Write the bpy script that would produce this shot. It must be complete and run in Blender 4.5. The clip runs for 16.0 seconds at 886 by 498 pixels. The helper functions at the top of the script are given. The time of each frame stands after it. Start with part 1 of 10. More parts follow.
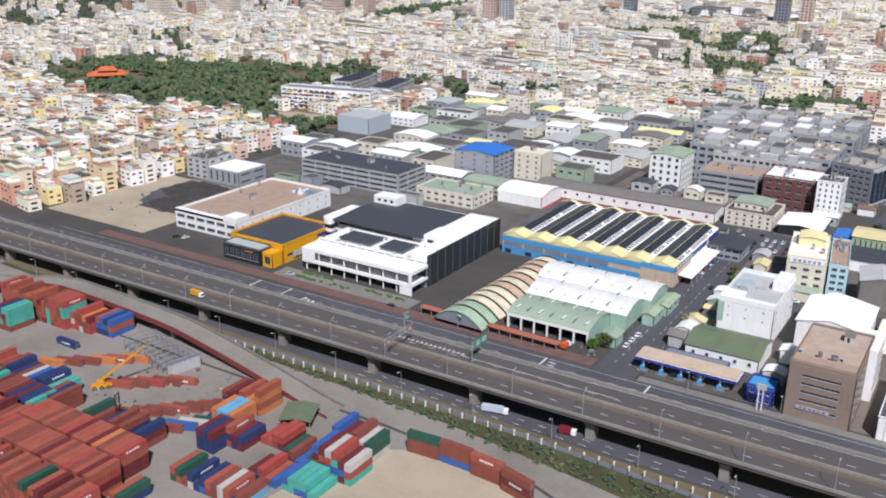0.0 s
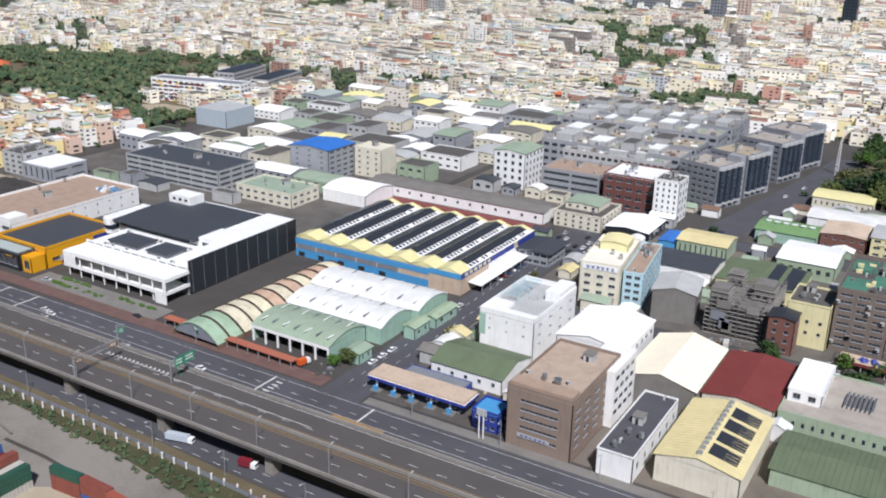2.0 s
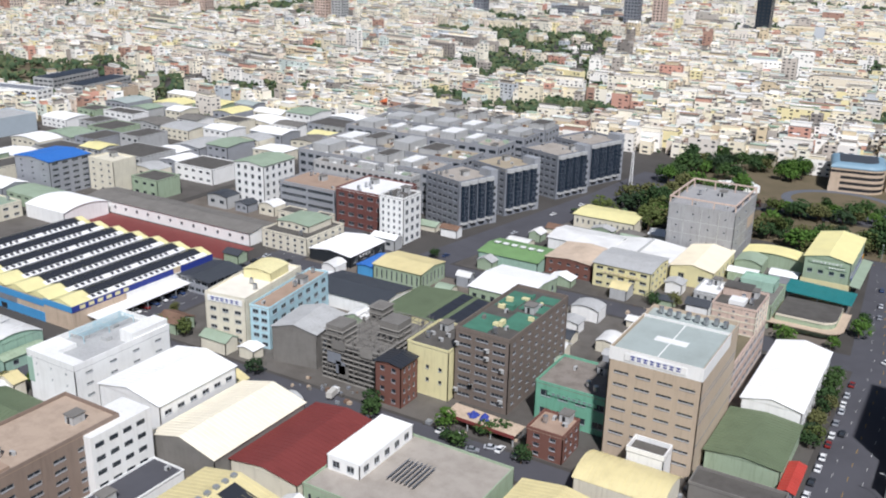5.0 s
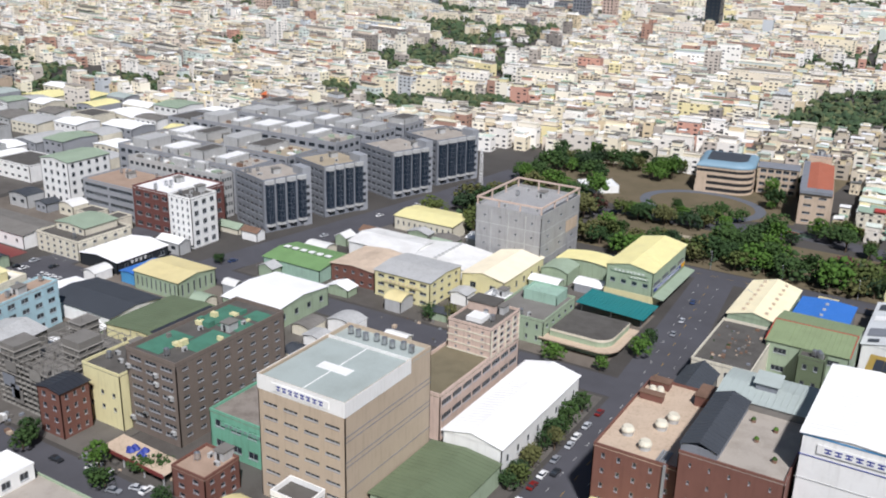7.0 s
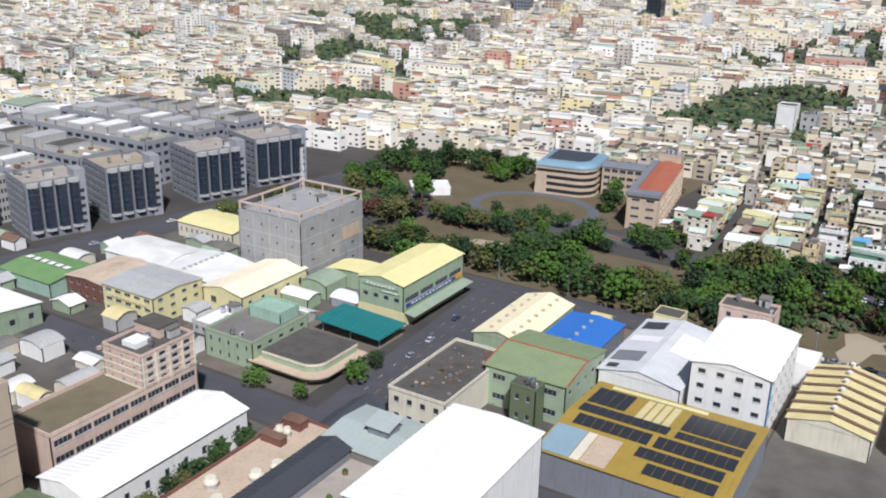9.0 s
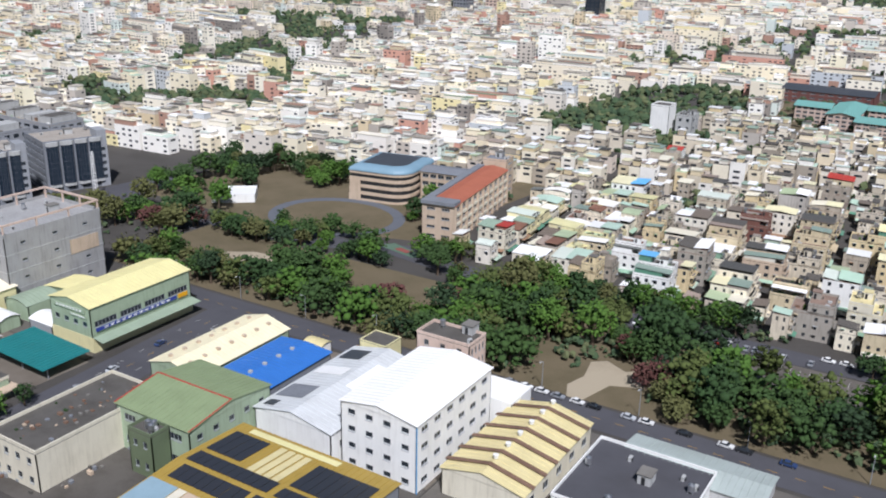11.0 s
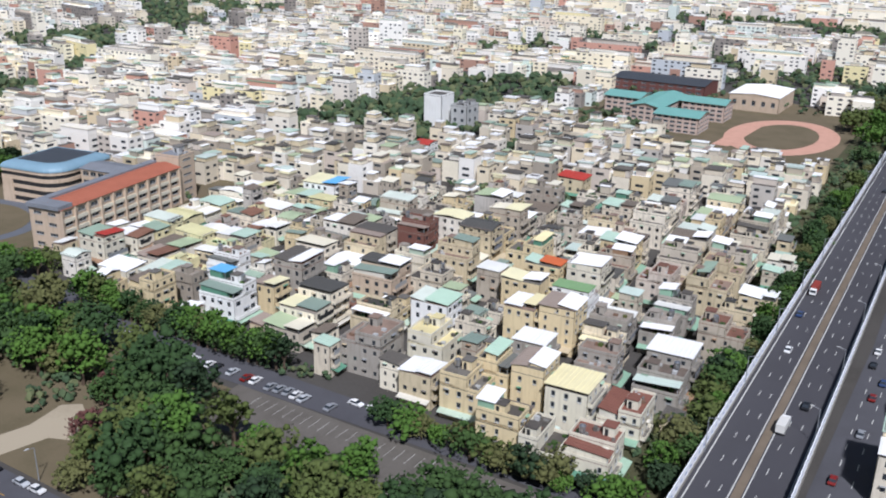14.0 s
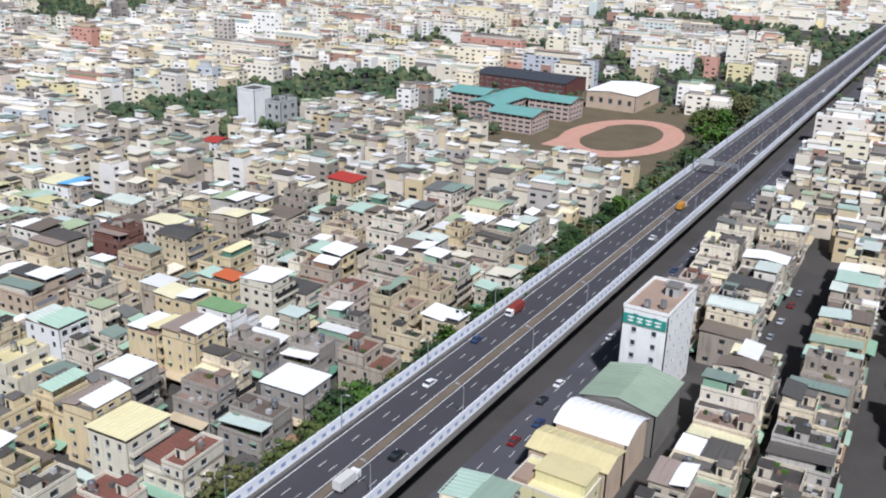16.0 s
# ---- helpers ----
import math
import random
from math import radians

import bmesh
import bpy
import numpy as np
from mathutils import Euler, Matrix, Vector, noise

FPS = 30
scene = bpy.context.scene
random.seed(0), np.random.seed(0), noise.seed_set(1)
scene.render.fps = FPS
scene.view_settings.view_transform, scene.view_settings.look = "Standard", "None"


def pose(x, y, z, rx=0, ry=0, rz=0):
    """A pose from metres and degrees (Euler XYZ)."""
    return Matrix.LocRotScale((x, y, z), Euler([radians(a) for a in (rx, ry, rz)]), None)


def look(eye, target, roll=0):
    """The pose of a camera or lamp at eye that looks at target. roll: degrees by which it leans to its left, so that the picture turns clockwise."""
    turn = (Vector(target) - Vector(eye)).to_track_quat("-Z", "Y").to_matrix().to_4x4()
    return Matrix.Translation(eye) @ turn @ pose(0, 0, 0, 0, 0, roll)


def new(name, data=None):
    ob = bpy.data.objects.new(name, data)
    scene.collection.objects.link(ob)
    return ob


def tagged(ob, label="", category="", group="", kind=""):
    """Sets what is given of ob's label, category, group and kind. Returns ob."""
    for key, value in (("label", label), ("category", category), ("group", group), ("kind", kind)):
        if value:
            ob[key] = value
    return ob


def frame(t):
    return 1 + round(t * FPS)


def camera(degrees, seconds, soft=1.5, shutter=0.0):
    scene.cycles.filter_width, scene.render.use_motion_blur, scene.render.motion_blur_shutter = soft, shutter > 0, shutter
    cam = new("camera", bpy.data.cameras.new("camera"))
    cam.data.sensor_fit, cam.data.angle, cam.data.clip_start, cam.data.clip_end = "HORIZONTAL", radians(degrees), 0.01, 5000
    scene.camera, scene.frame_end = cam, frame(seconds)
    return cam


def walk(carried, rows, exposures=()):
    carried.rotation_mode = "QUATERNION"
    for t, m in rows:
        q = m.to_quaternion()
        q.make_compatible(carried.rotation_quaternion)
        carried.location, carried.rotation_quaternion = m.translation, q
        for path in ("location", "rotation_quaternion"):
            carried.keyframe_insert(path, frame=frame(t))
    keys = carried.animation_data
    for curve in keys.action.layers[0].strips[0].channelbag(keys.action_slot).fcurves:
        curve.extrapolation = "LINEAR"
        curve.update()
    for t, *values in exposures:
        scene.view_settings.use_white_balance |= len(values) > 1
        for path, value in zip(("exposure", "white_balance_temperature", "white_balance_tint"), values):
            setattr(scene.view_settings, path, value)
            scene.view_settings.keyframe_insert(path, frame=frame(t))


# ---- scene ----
# camera and its flight
cam = camera(51.4, 16.0, soft=2.0)
METRES, EYE, TILT, LEAN, TURN = 600.0, 118.0, 2.2, 0.0, 31.8
ROWS = [
    (0.0, -0.00026, 0.00014, -0.00006, 0.28, -21.71, -0.71),
    (0.5, 0.02852, 0.01073, -0.00255, 0.14, -21.84, -0.85),
    (1.0, 0.05741, 0.02117, -0.00496, -0.01, -21.90, -0.94),
    (1.5, 0.08617, 0.03180, -0.00730, -0.21, -22.02, -1.05),
    (2.0, 0.11613, 0.04288, -0.00982, -0.40, -22.02, -1.12),
    (2.5, 0.14506, 0.05341, -0.01221, -0.51, -21.94, -1.09),
    (3.0, 0.17390, 0.06394, -0.01434, -0.58, -21.74, -1.10),
    (3.5, 0.20401, 0.07486, -0.01670, -0.63, -21.41, -1.15),
    (6.0, 0.35028, 0.12680, -0.02710, -0.46, -21.46, -1.47),
    (6.5, 0.37924, 0.13732, -0.02924, -0.31, -21.63, -1.44),
    (7.0, 0.40822, 0.14773, -0.03133, -0.21, -21.72, -1.41),
    (7.5, 0.43720, 0.15820, -0.03341, -0.05, -21.80, -1.35),
    (8.0, 0.46749, 0.16912, -0.03548, -0.00, -21.86, -1.30),
    (8.5, 0.49659, 0.17928, -0.03740, -0.01, -21.85, -1.21),
    (9.0, 0.52565, 0.18960, -0.03948, -0.09, -21.86, -1.18),
    (11.5, 0.67330, 0.24298, -0.04964, 0.23, -21.82, -1.01),
    (12.0, 0.70250, 0.25351, -0.05189, 0.29, -21.85, -0.98),
    (12.5, 0.73176, 0.26410, -0.05405, 0.34, -22.02, -0.95),
    (13.0, 0.76237, 0.27498, -0.05642, 0.30, -22.18, -0.94),
    (13.5, 0.79174, 0.28543, -0.05861, 0.28, -22.20, -0.97),
    (14.0, 0.82121, 0.29593, -0.06081, 0.30, -22.30, -1.00),
    (14.5, 0.85069, 0.30638, -0.06308, 0.16, -22.47, -1.09),
    (15.0, 0.88002, 0.31694, -0.06516, 0.06, -22.59, -1.30),
    (15.5, 0.90946, 0.32745, -0.06737, -0.02, -22.55, -1.46),
    (16.0, 0.93895, 0.33791, -0.06949, -0.02, -22.42, -1.55),
]
walk(cam, [(t, pose(0, 0, EYE, TILT, LEAN, TURN) @ pose(METRES * x, METRES * y, METRES * z, 90 + pitch, roll, yaw)) for t, x, y, z, yaw, pitch, roll in ROWS],
     exposures=[(0.0, -0.02, 6200, 14), (1.5, -0.03, 6200, 13), (4.0, -0.05, 6200, 11), (7.0, -0.07, 6320, 11.5), (11.5, -0.08, 6080, 12), (16.0, -0.1, 5980, 12)])

# ---- light: a high hazy sun behind the flight path, bright sky ----
SUN_AZ, SUN_EL = 140.0, 50.0            # clockwise from +y, above the horizon
world = bpy.data.worlds.new("sky")
scene.world = world
world.use_nodes = True
wn = world.node_tree
sky = wn.nodes.new("ShaderNodeTexSky")
sky.sky_type, sky.sun_disc = "NISHITA", False
sky.sun_elevation, sky.sun_rotation = radians(SUN_EL), radians(SUN_AZ)
sky.air_density, sky.dust_density, sky.ozone_density = 1.0, 1.0, 1.5
bg = wn.nodes["Background"]
bg.inputs["Strength"].default_value = 0.05
wn.links.new(sky.outputs["Color"], bg.inputs["Color"])
sun = new("sun", bpy.data.lights.new("sun", "SUN"))
sun.data.energy, sun.data.angle, sun.data.color = 5.0, radians(3.0), (0.995, 0.97, 0.985)
saz, sel = radians(SUN_AZ), radians(SUN_EL)
sun.matrix_world = look((math.sin(saz) * math.cos(sel) * 500, math.cos(saz) * math.cos(sel) * 500, math.sin(sel) * 500), (0, 0, 0))

# ---- materials ----
def srgb(h):
    h = h.lstrip("#")
    return tuple(((int(h[i:i + 2], 16) / 255 + 0.055) / 1.055) ** 2.4 if int(h[i:i + 2], 16) > 10 else int(h[i:i + 2], 16) / 3294 for i in (0, 2, 4))


def nodes_of(name):
    m = bpy.data.materials.new(name)
    m.use_nodes = True
    nt = m.node_tree
    return m, nt, nt.nodes["Principled BSDF"]


def math_node(nt, op, a, b):
    n = nt.nodes.new("ShaderNodeMath")
    n.operation = op
    for i, v in enumerate((a, b)):
        if isinstance(v, (int, float)):
            n.inputs[i].default_value = v
        else:
            nt.links.new(v, n.inputs[i])
    return n.outputs[0]


def surface(name, base=(0.5, 0.5, 0.5), rough=0.75, metal=0.0, var=0.25, scale=0.25, fine=3.0, bump=0.15, streak=0.0, ribs=0.0, palette=None, by="object", grime=(0.35, 0.32, 0.28)):
    """A worn surface: a base colour (or one of a palette for each object or island), broad stains, fine grain, rain streaks on walls, ribs on sheet metal."""
    m, nt, bsdf = nodes_of(name)
    L = nt.links.new
    geo = nt.nodes.new("ShaderNodeNewGeometry")
    if palette:
        ramp = nt.nodes.new("ShaderNodeValToRGB")
        ramp.color_ramp.interpolation = "CONSTANT"
        el = ramp.color_ramp.elements
        while len(el) < len(palette):
            el.new(0.5)
        for i, c in enumerate(palette):
            el[i].position, el[i].color = i / len(palette), (*c, 1)
        if by == "object":
            L(nt.nodes.new("ShaderNodeObjectInfo").outputs["Random"], ramp.inputs["Fac"])
        else:
            L(geo.outputs["Random Per Island"], ramp.inputs["Fac"])
        colour = ramp.outputs["Color"]
    else:
        rgb = nt.nodes.new("ShaderNodeRGB")
        rgb.outputs[0].default_value = (*base, 1)
        colour = rgb.outputs[0]
    big = nt.nodes.new("ShaderNodeTexNoise")
    big.inputs["Scale"].default_value, big.inputs["Detail"].default_value, big.inputs["Roughness"].default_value = scale, 5.0, 0.62
    L(geo.outputs["Position"], big.inputs["Vector"])
    small = nt.nodes.new("ShaderNodeTexNoise")
    small.inputs["Scale"].default_value, small.inputs["Detail"].default_value = fine, 3.0
    L(geo.outputs["Position"], small.inputs["Vector"])
    f = math_node(nt, "MULTIPLY", math_node(nt, "SUBTRACT", big.outputs["Fac"], 0.42), 3.2 * var)
    f = math_node(nt, "ADD", f, math_node(nt, "MULTIPLY", math_node(nt, "SUBTRACT", small.outputs["Fac"], 0.5), 0.9 * var))
    if streak:
        mp = nt.nodes.new("ShaderNodeMapping")
        mp.inputs["Scale"].default_value = (1.4, 1.4, 0.12)
        L(geo.outputs["Position"], mp.inputs["Vector"])
        st = nt.nodes.new("ShaderNodeTexNoise")
        st.inputs["Scale"].default_value, st.inputs["Detail"].default_value = 1.3, 4.0
        L(mp.outputs["Vector"], st.inputs["Vector"])
        s = math_node(nt, "MAXIMUM", math_node(nt, "SUBTRACT", st.outputs["Fac"], 0.5), 0.0)
        f = math_node(nt, "ADD", f, math_node(nt, "MULTIPLY", s, 5.0 * streak))
    cl = nt.nodes.new("ShaderNodeClamp")
    L(f, cl.inputs["Value"])
    cl.inputs["Max"].default_value = 0.85
    mix = nt.nodes.new("ShaderNodeMix")
    mix.data_type, mix.blend_type = "RGBA", "MULTIPLY"
    L(cl.outputs[0], mix.inputs["Factor"])
    L(colour, mix.inputs["A"])
    mix.inputs["B"].default_value = (*grime, 1)
    L(mix.outputs["Result"], bsdf.inputs["Base Color"])
    bsdf.inputs["Roughness"].default_value, bsdf.inputs["Metallic"].default_value = rough, metal
    height = small.outputs["Fac"]
    if ribs:
        tc = nt.nodes.new("ShaderNodeTexCoord")
        wave = nt.nodes.new("ShaderNodeTexWave")
        wave.inputs["Scale"].default_value = ribs
        L(tc.outputs["Object"], wave.inputs["Vector"])
        height = math_node(nt, "ADD", height, math_node(nt, "MULTIPLY", wave.outputs["Fac"], 1.5))
    if bump:
        bn = nt.nodes.new("ShaderNodeBump")
        bn.inputs["Strength"].default_value, bn.inputs["Distance"].default_value = bump, 0.08
        L(height, bn.inputs["Height"])
        L(bn.outputs["Normal"], bsdf.inputs["Normal"])
    return m


def paint(name, hexcol, **k):
    return surface(name, srgb(hexcol), **k)


WALLS = ["#ded5c2", "#e8dfcc", "#c9bfae", "#d3c9b4", "#e8e2d4", "#c4baa6", "#d8cdb8", "#cdbf9f", "#f0e6cf", "#b5aa99", "#b8ad9b", "#d0c4b6", "#eae2cc", "#a1988a", "#d8c9a8", "#bfb9b0", "#d9c79f", "#e6d9bd"]
ROOFS = ["#fafaf8", "#efefec", "#b9d0be", "#9aae9b", "#e8e2cc", "#fbfbf9", "#777974", "#c8d6cc", "#e8e2bc", "#8a9b8f", "#5a5955", "#f8f8f6", "#a39488", "#e4e4de", "#b2c09c", "#625e58", "#d4dcd0", "#7d7266", "#f4f4f1"]
M_wall = surface("house_plaster", palette=[srgb(c) for c in WALLS], var=0.28, streak=0.35, rough=0.85)
M_sheet = surface("sheet_roof_paint", palette=[srgb(c) for c in ROOFS], var=0.14, rough=0.5, ribs=2.2, bump=0.3)
# Far walls whiter than WALLS: brightness of distance haze is put into colour.
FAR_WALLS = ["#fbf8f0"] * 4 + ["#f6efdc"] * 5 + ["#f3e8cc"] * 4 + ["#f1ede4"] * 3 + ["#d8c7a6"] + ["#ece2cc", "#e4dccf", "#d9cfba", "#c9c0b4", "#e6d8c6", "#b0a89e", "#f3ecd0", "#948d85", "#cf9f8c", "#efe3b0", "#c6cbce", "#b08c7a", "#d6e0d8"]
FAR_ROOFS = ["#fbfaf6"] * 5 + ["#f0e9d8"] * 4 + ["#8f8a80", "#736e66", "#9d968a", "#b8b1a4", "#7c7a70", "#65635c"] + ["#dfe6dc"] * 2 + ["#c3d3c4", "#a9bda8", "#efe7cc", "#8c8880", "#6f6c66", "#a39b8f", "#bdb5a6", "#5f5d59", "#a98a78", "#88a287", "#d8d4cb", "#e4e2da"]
M_farwall = surface("far_house_plaster_hazed", palette=[srgb(c) for c in FAR_WALLS], by="island", var=0.1, rough=0.85, scale=0.06, fine=0.6)
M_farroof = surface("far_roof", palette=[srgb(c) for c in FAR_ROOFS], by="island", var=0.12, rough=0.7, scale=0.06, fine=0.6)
M_farterr = surface("far_terrace", palette=[srgb(c) for c in ("#a59c8e", "#8f887d", "#6d675f", "#d2cabb", "#55514b", "#9a9081", "#4a4742", "#625d56", "#857e72", "#77705f")], by="island", var=0.25, rough=0.85, scale=0.1, fine=0.8)
M_terr = surface("stained_terrace", palette=[srgb(c) for c in ("#57524c", "#4b4743", "#6b5f55", "#8f7a6c", "#5d5a52", "#7a5648", "#9a9186", "#46443f", "#6e6a63")], var=0.5, scale=0.35, fine=4)
M_awning = surface("awning_sheet", palette=[srgb(c) for c in ("#8fb39a", "#a9c6ae", "#7d9a84", "#c9b99a", "#9a7c62", "#b9cbb8", "#d8d4c6", "#5f8f78")], var=0.25, rough=0.55, ribs=2.5, bump=0.3)
M_concrete = paint("weathered_concrete", "#7d7a74", var=0.35, scale=0.2, streak=0.12)
M_deckside = paint("bridge_concrete", "#8f8b83", var=0.3, scale=0.15, streak=0.3)
M_terrace = paint("stained_roof_concrete", "#5c5954", var=0.5, scale=0.3)
M_asphalt = paint("asphalt", "#505055", var=0.5, scale=0.08, fine=6, rough=0.9, grime=(0.55, 0.53, 0.5))
M_deck = paint("motorway_asphalt", "#55514f", var=0.35, scale=0.06, fine=5, rough=0.9, grime=(0.55, 0.53, 0.5))
M_ground = paint("bare_urban_ground", "#4b4844", var=0.5, scale=0.05, fine=1.5, rough=0.95)
M_yard = paint("container_yard_concrete", "#888279", var=0.5, scale=0.05, fine=1.2, rough=0.9)
M_sand = paint("pale_sandy_yard", "#a89c86", var=0.35, scale=0.05, fine=1.2, rough=0.95)
M_paving = paint("reddish_paving", "#6d554e", var=0.35, scale=0.3, fine=4, rough=0.9)
M_dry = paint("dry_grass_soil", "#6a5f49", var=0.5, scale=0.08, fine=2, rough=1.0, grime=(0.45, 0.5, 0.35))
M_lawn = paint("rough_lawn", "#4a4a30", var=0.5, scale=0.1, fine=3, rough=1.0)
M_line = paint("road_marking", "#d9d9d2", var=0.3, scale=1.0, bump=0)
M_yellowline = paint("yellow_marking", "#b08a3e", var=0.3, scale=1.0, bump=0)
M_glass, _nt, _b = nodes_of("window_glass")
_b.inputs["Base Color"].default_value, _b.inputs["Roughness"].default_value, _b.inputs["Specular IOR Level"].default_value = (0.035, 0.042, 0.05, 1), 0.12, 0.7
# Near-black for dark parts; also puts the shade inside openings into colour.
M_dark = paint("dark_part_opening_shade", "#2a2b2d", var=0.2, rough=0.6)
M_steel, _nt, _b = nodes_of("stainless_steel")
_b.inputs["Base Color"].default_value, _b.inputs["Roughness"].default_value, _b.inputs["Metallic"].default_value = (0.6, 0.61, 0.62, 1), 0.35, 0.9
M_galv = paint("galvanised_steel", "#a6aaad", rough=0.5, metal=0.4, var=0.15)
M_white = paint("white_paint", "#eeeeea", var=0.12, streak=0.12, rough=0.6)
M_whitesheet = paint("white_sheet_roof", "#f4f4f1", var=0.07, rough=0.45, ribs=2.0, bump=0.25)
M_cream = paint("cream_plaster", "#dcd6c2", var=0.18, streak=0.2)
M_yellow = paint("pale_yellow_paint", "#dfd7a6", var=0.15, streak=0.15)
M_yellowsheet = paint("yellow_translucent_sheet", "#e6dea4", var=0.15, rough=0.45)
M_tansheet = paint("tan_yellow_sheet_roof", "#dccf9c", var=0.2, rough=0.5, ribs=2.0, bump=0.25)
M_orange = paint("orange_yellow_cladding", "#e0a218", var=0.08, rough=0.5)
M_black = paint("charcoal_cladding", "#2c3034", var=0.2, rough=0.45)
M_darkroof = paint("dark_grey_sheet_roof", "#474b50", var=0.18, rough=0.5, ribs=2.0, bump=0.25)
M_solar, _nt, _b = nodes_of("solar_glass")
_b.inputs["Base Color"].default_value, _b.inputs["Roughness"].default_value = (0.035, 0.038, 0.045, 1), 0.3
M_blue = paint("sky_blue_cladding", "#4f97c9", var=0.12, streak=0.1, rough=0.5)
M_deepblue = paint("deep_blue_cladding", "#2f3f8f", var=0.12, rough=0.5)
M_bluesheet = paint("bright_blue_sheet_roof", "#3d78c4", var=0.12, rough=0.45, ribs=2.0, bump=0.25)
M_greensheet = paint("sage_green_sheet_roof", "#9bab95", var=0.22, rough=0.5, ribs=2.0, bump=0.25)
M_grass_roof = paint("grass_green_sheet_roof", "#7a9c68", var=0.25, rough=0.5, ribs=2.0, bump=0.25)
M_olive = paint("olive_green_roof", "#68755a", var=0.25, rough=0.6, ribs=2.0, bump=0.2)
M_mint = paint("mint_green_wall", "#9dbba9", var=0.2, streak=0.25)
M_sage = paint("sage_green_wall", "#9fb095", var=0.2, streak=0.25)
M_teal = paint("teal_sheet_roof", "#2a7f80", var=0.2, rough=0.5, ribs=3.0, bump=0.4)
M_cyan = paint("pale_cyan_wall", "#b4d4dc", var=0.15, streak=0.2)
M_grey = paint("grey_panel_wall", "#9a9da1", var=0.18, streak=0.15)
M_lightgrey = paint("light_grey_wall", "#b5b6b4", var=0.18, streak=0.25)
M_tallgrey = paint("grey_cast_wall", "#a3a3a2", var=0.22, streak=0.3)
M_slate = paint("slate_grey_wall", "#80848a", var=0.2, streak=0.2)
M_mullion = paint("dark_mullion", "#626a76", var=0.1)
M_curtain = paint("blue_black_curtain_wall", "#29333f", var=0.15, rough=0.25, metal=0.2)
M_brown = paint("taupe_tile_wall", "#8c7b6e", var=0.15, streak=0.2)
M_taupe = paint("dark_taupe_tile_wall", "#776c63", var=0.15, streak=0.2)
M_beige = paint("beige_tile_wall", "#bcab95", var=0.12, streak=0.15)
M_tan = paint("tan_plaster", "#c6b29b", var=0.2, streak=0.25)
M_pinkroof = paint("pink_brown_roof_tiles", "#a8917e", var=0.3, scale=0.3)
M_brick = paint("red_brick_wall", "#785247", var=0.2, streak=0.15, fine=6)
M_redbrown = paint("red_brown_roof", "#7b3b37", var=0.2, rough=0.6)
M_redsheet = paint("red_sheet_roof", "#b5463c", var=0.18, rough=0.5)
M_orangeroof = paint("orange_tile_roof", "#c4693f", var=0.25, rough=0.7)
M_terracotta = paint("terracotta_roof", "#a8654e", var=0.2, rough=0.8, ribs=1.5)
M_pinkwall = paint("pale_pink_wall", "#cfb9aa", var=0.2, streak=0.3)
M_rust = paint("rusty_sheet", "#7d6352", var=0.5, scale=0.25, rough=0.8, grime=(0.3, 0.25, 0.2))
M_net = paint("green_safety_net", "#4a7d68", var=0.4, rough=0.9)
M_scaffold = paint("scaffold_grey", "#8d8a83", var=0.4, rough=0.8)
M_wine = paint("wine_brown_tiles", "#6e4640", var=0.2, streak=0.15)
M_greytiles = paint("greenish_roof_membrane", "#a9b3ae", var=0.25, scale=0.12)
M_track = paint("terracotta_running_track", "#c99b86", var=0.2, rough=0.95)
M_greytrack = paint("grey_running_track", "#62666d", var=0.2, rough=0.95)
M_jade = paint("jade_green_wall", "#74ad92", var=0.2, streak=0.25)
M_roofpale = paint("pale_stained_roof", "#aaa297", var=0.4, scale=0.2)
M_oldsheet = paint("weathered_white_sheet", "#e4e4e0", var=0.3, scale=0.15, rough=0.5, ribs=2.0, bump=0.25)
M_median = paint("tan_median_strip", "#776a59", var=0.4, scale=0.2)
M_ribsteel = paint("rusty_rib_steel", "#4b3d35", var=0.4, scale=0.3)
M_midwall = surface("mid_house_plaster", palette=[srgb(c) for c in WALLS + ["#efece4", "#e8e0cc"]], by="island", var=0.25, rough=0.85, scale=0.1, fine=1.0)
M_midroof = surface("mid_roof", palette=[srgb(c) for c in ROOFS + ["#57534d", "#6b655c", "#4c4a46", "#77716a"]], by="island", var=0.3, rough=0.7, scale=0.1, fine=1.0)
M_westwall = surface("west_house_plaster", palette=[srgb(c) for c in ["#f4ecd6", "#f2e2b8", "#efe9dc", "#e8d2a8", "#d9a98e", "#fbf9f4", "#c98a72", "#f4f0e6", "#e9dcc0", "#b9a794", "#f0dfa0", "#dfc3ae", "#f7f5ef"]], by="island", var=0.2, rough=0.85, scale=0.1, fine=1.0)
M_fwy = paint("freeway_asphalt", "#454448", var=0.3, scale=0.06, fine=5, rough=0.9, grime=(0.55, 0.53, 0.5))
# Paler than M_pinkwall: the haze over far towers is painted into the tiles.
M_towerwall = paint("beige_tower_tiles_hazed", "#d9cbbd", var=0.15)
M_bark = paint("tree_bark", "#5a4c3e", var=0.4, fine=8)
M_leaf = surface("tree_leaves", palette=[srgb(c) for c in ("#36501f", "#45661f", "#2b451d", "#4e5a28", "#344d20", "#5a5c32", "#253b1e", "#4a6b22")], var=0.45, scale=0.35, fine=5, rough=0.85, bump=0.6, grime=(0.4, 0.42, 0.33))
M_leaf_red = paint("reddish_leaves", "#5c3a34", var=0.5, scale=0.35, fine=5, rough=0.9, bump=0.6)
# Lighter and greyer than M_leaf: distance haze is mixed into these greens.
M_farleaf = surface("far_tree_leaves_hazed", palette=[srgb(c) for c in ("#435739", "#3c5137", "#4d5c3e", "#586342", "#626947", "#44583b")], by="island", var=0.4, scale=0.1, fine=1.5, rough=0.95)

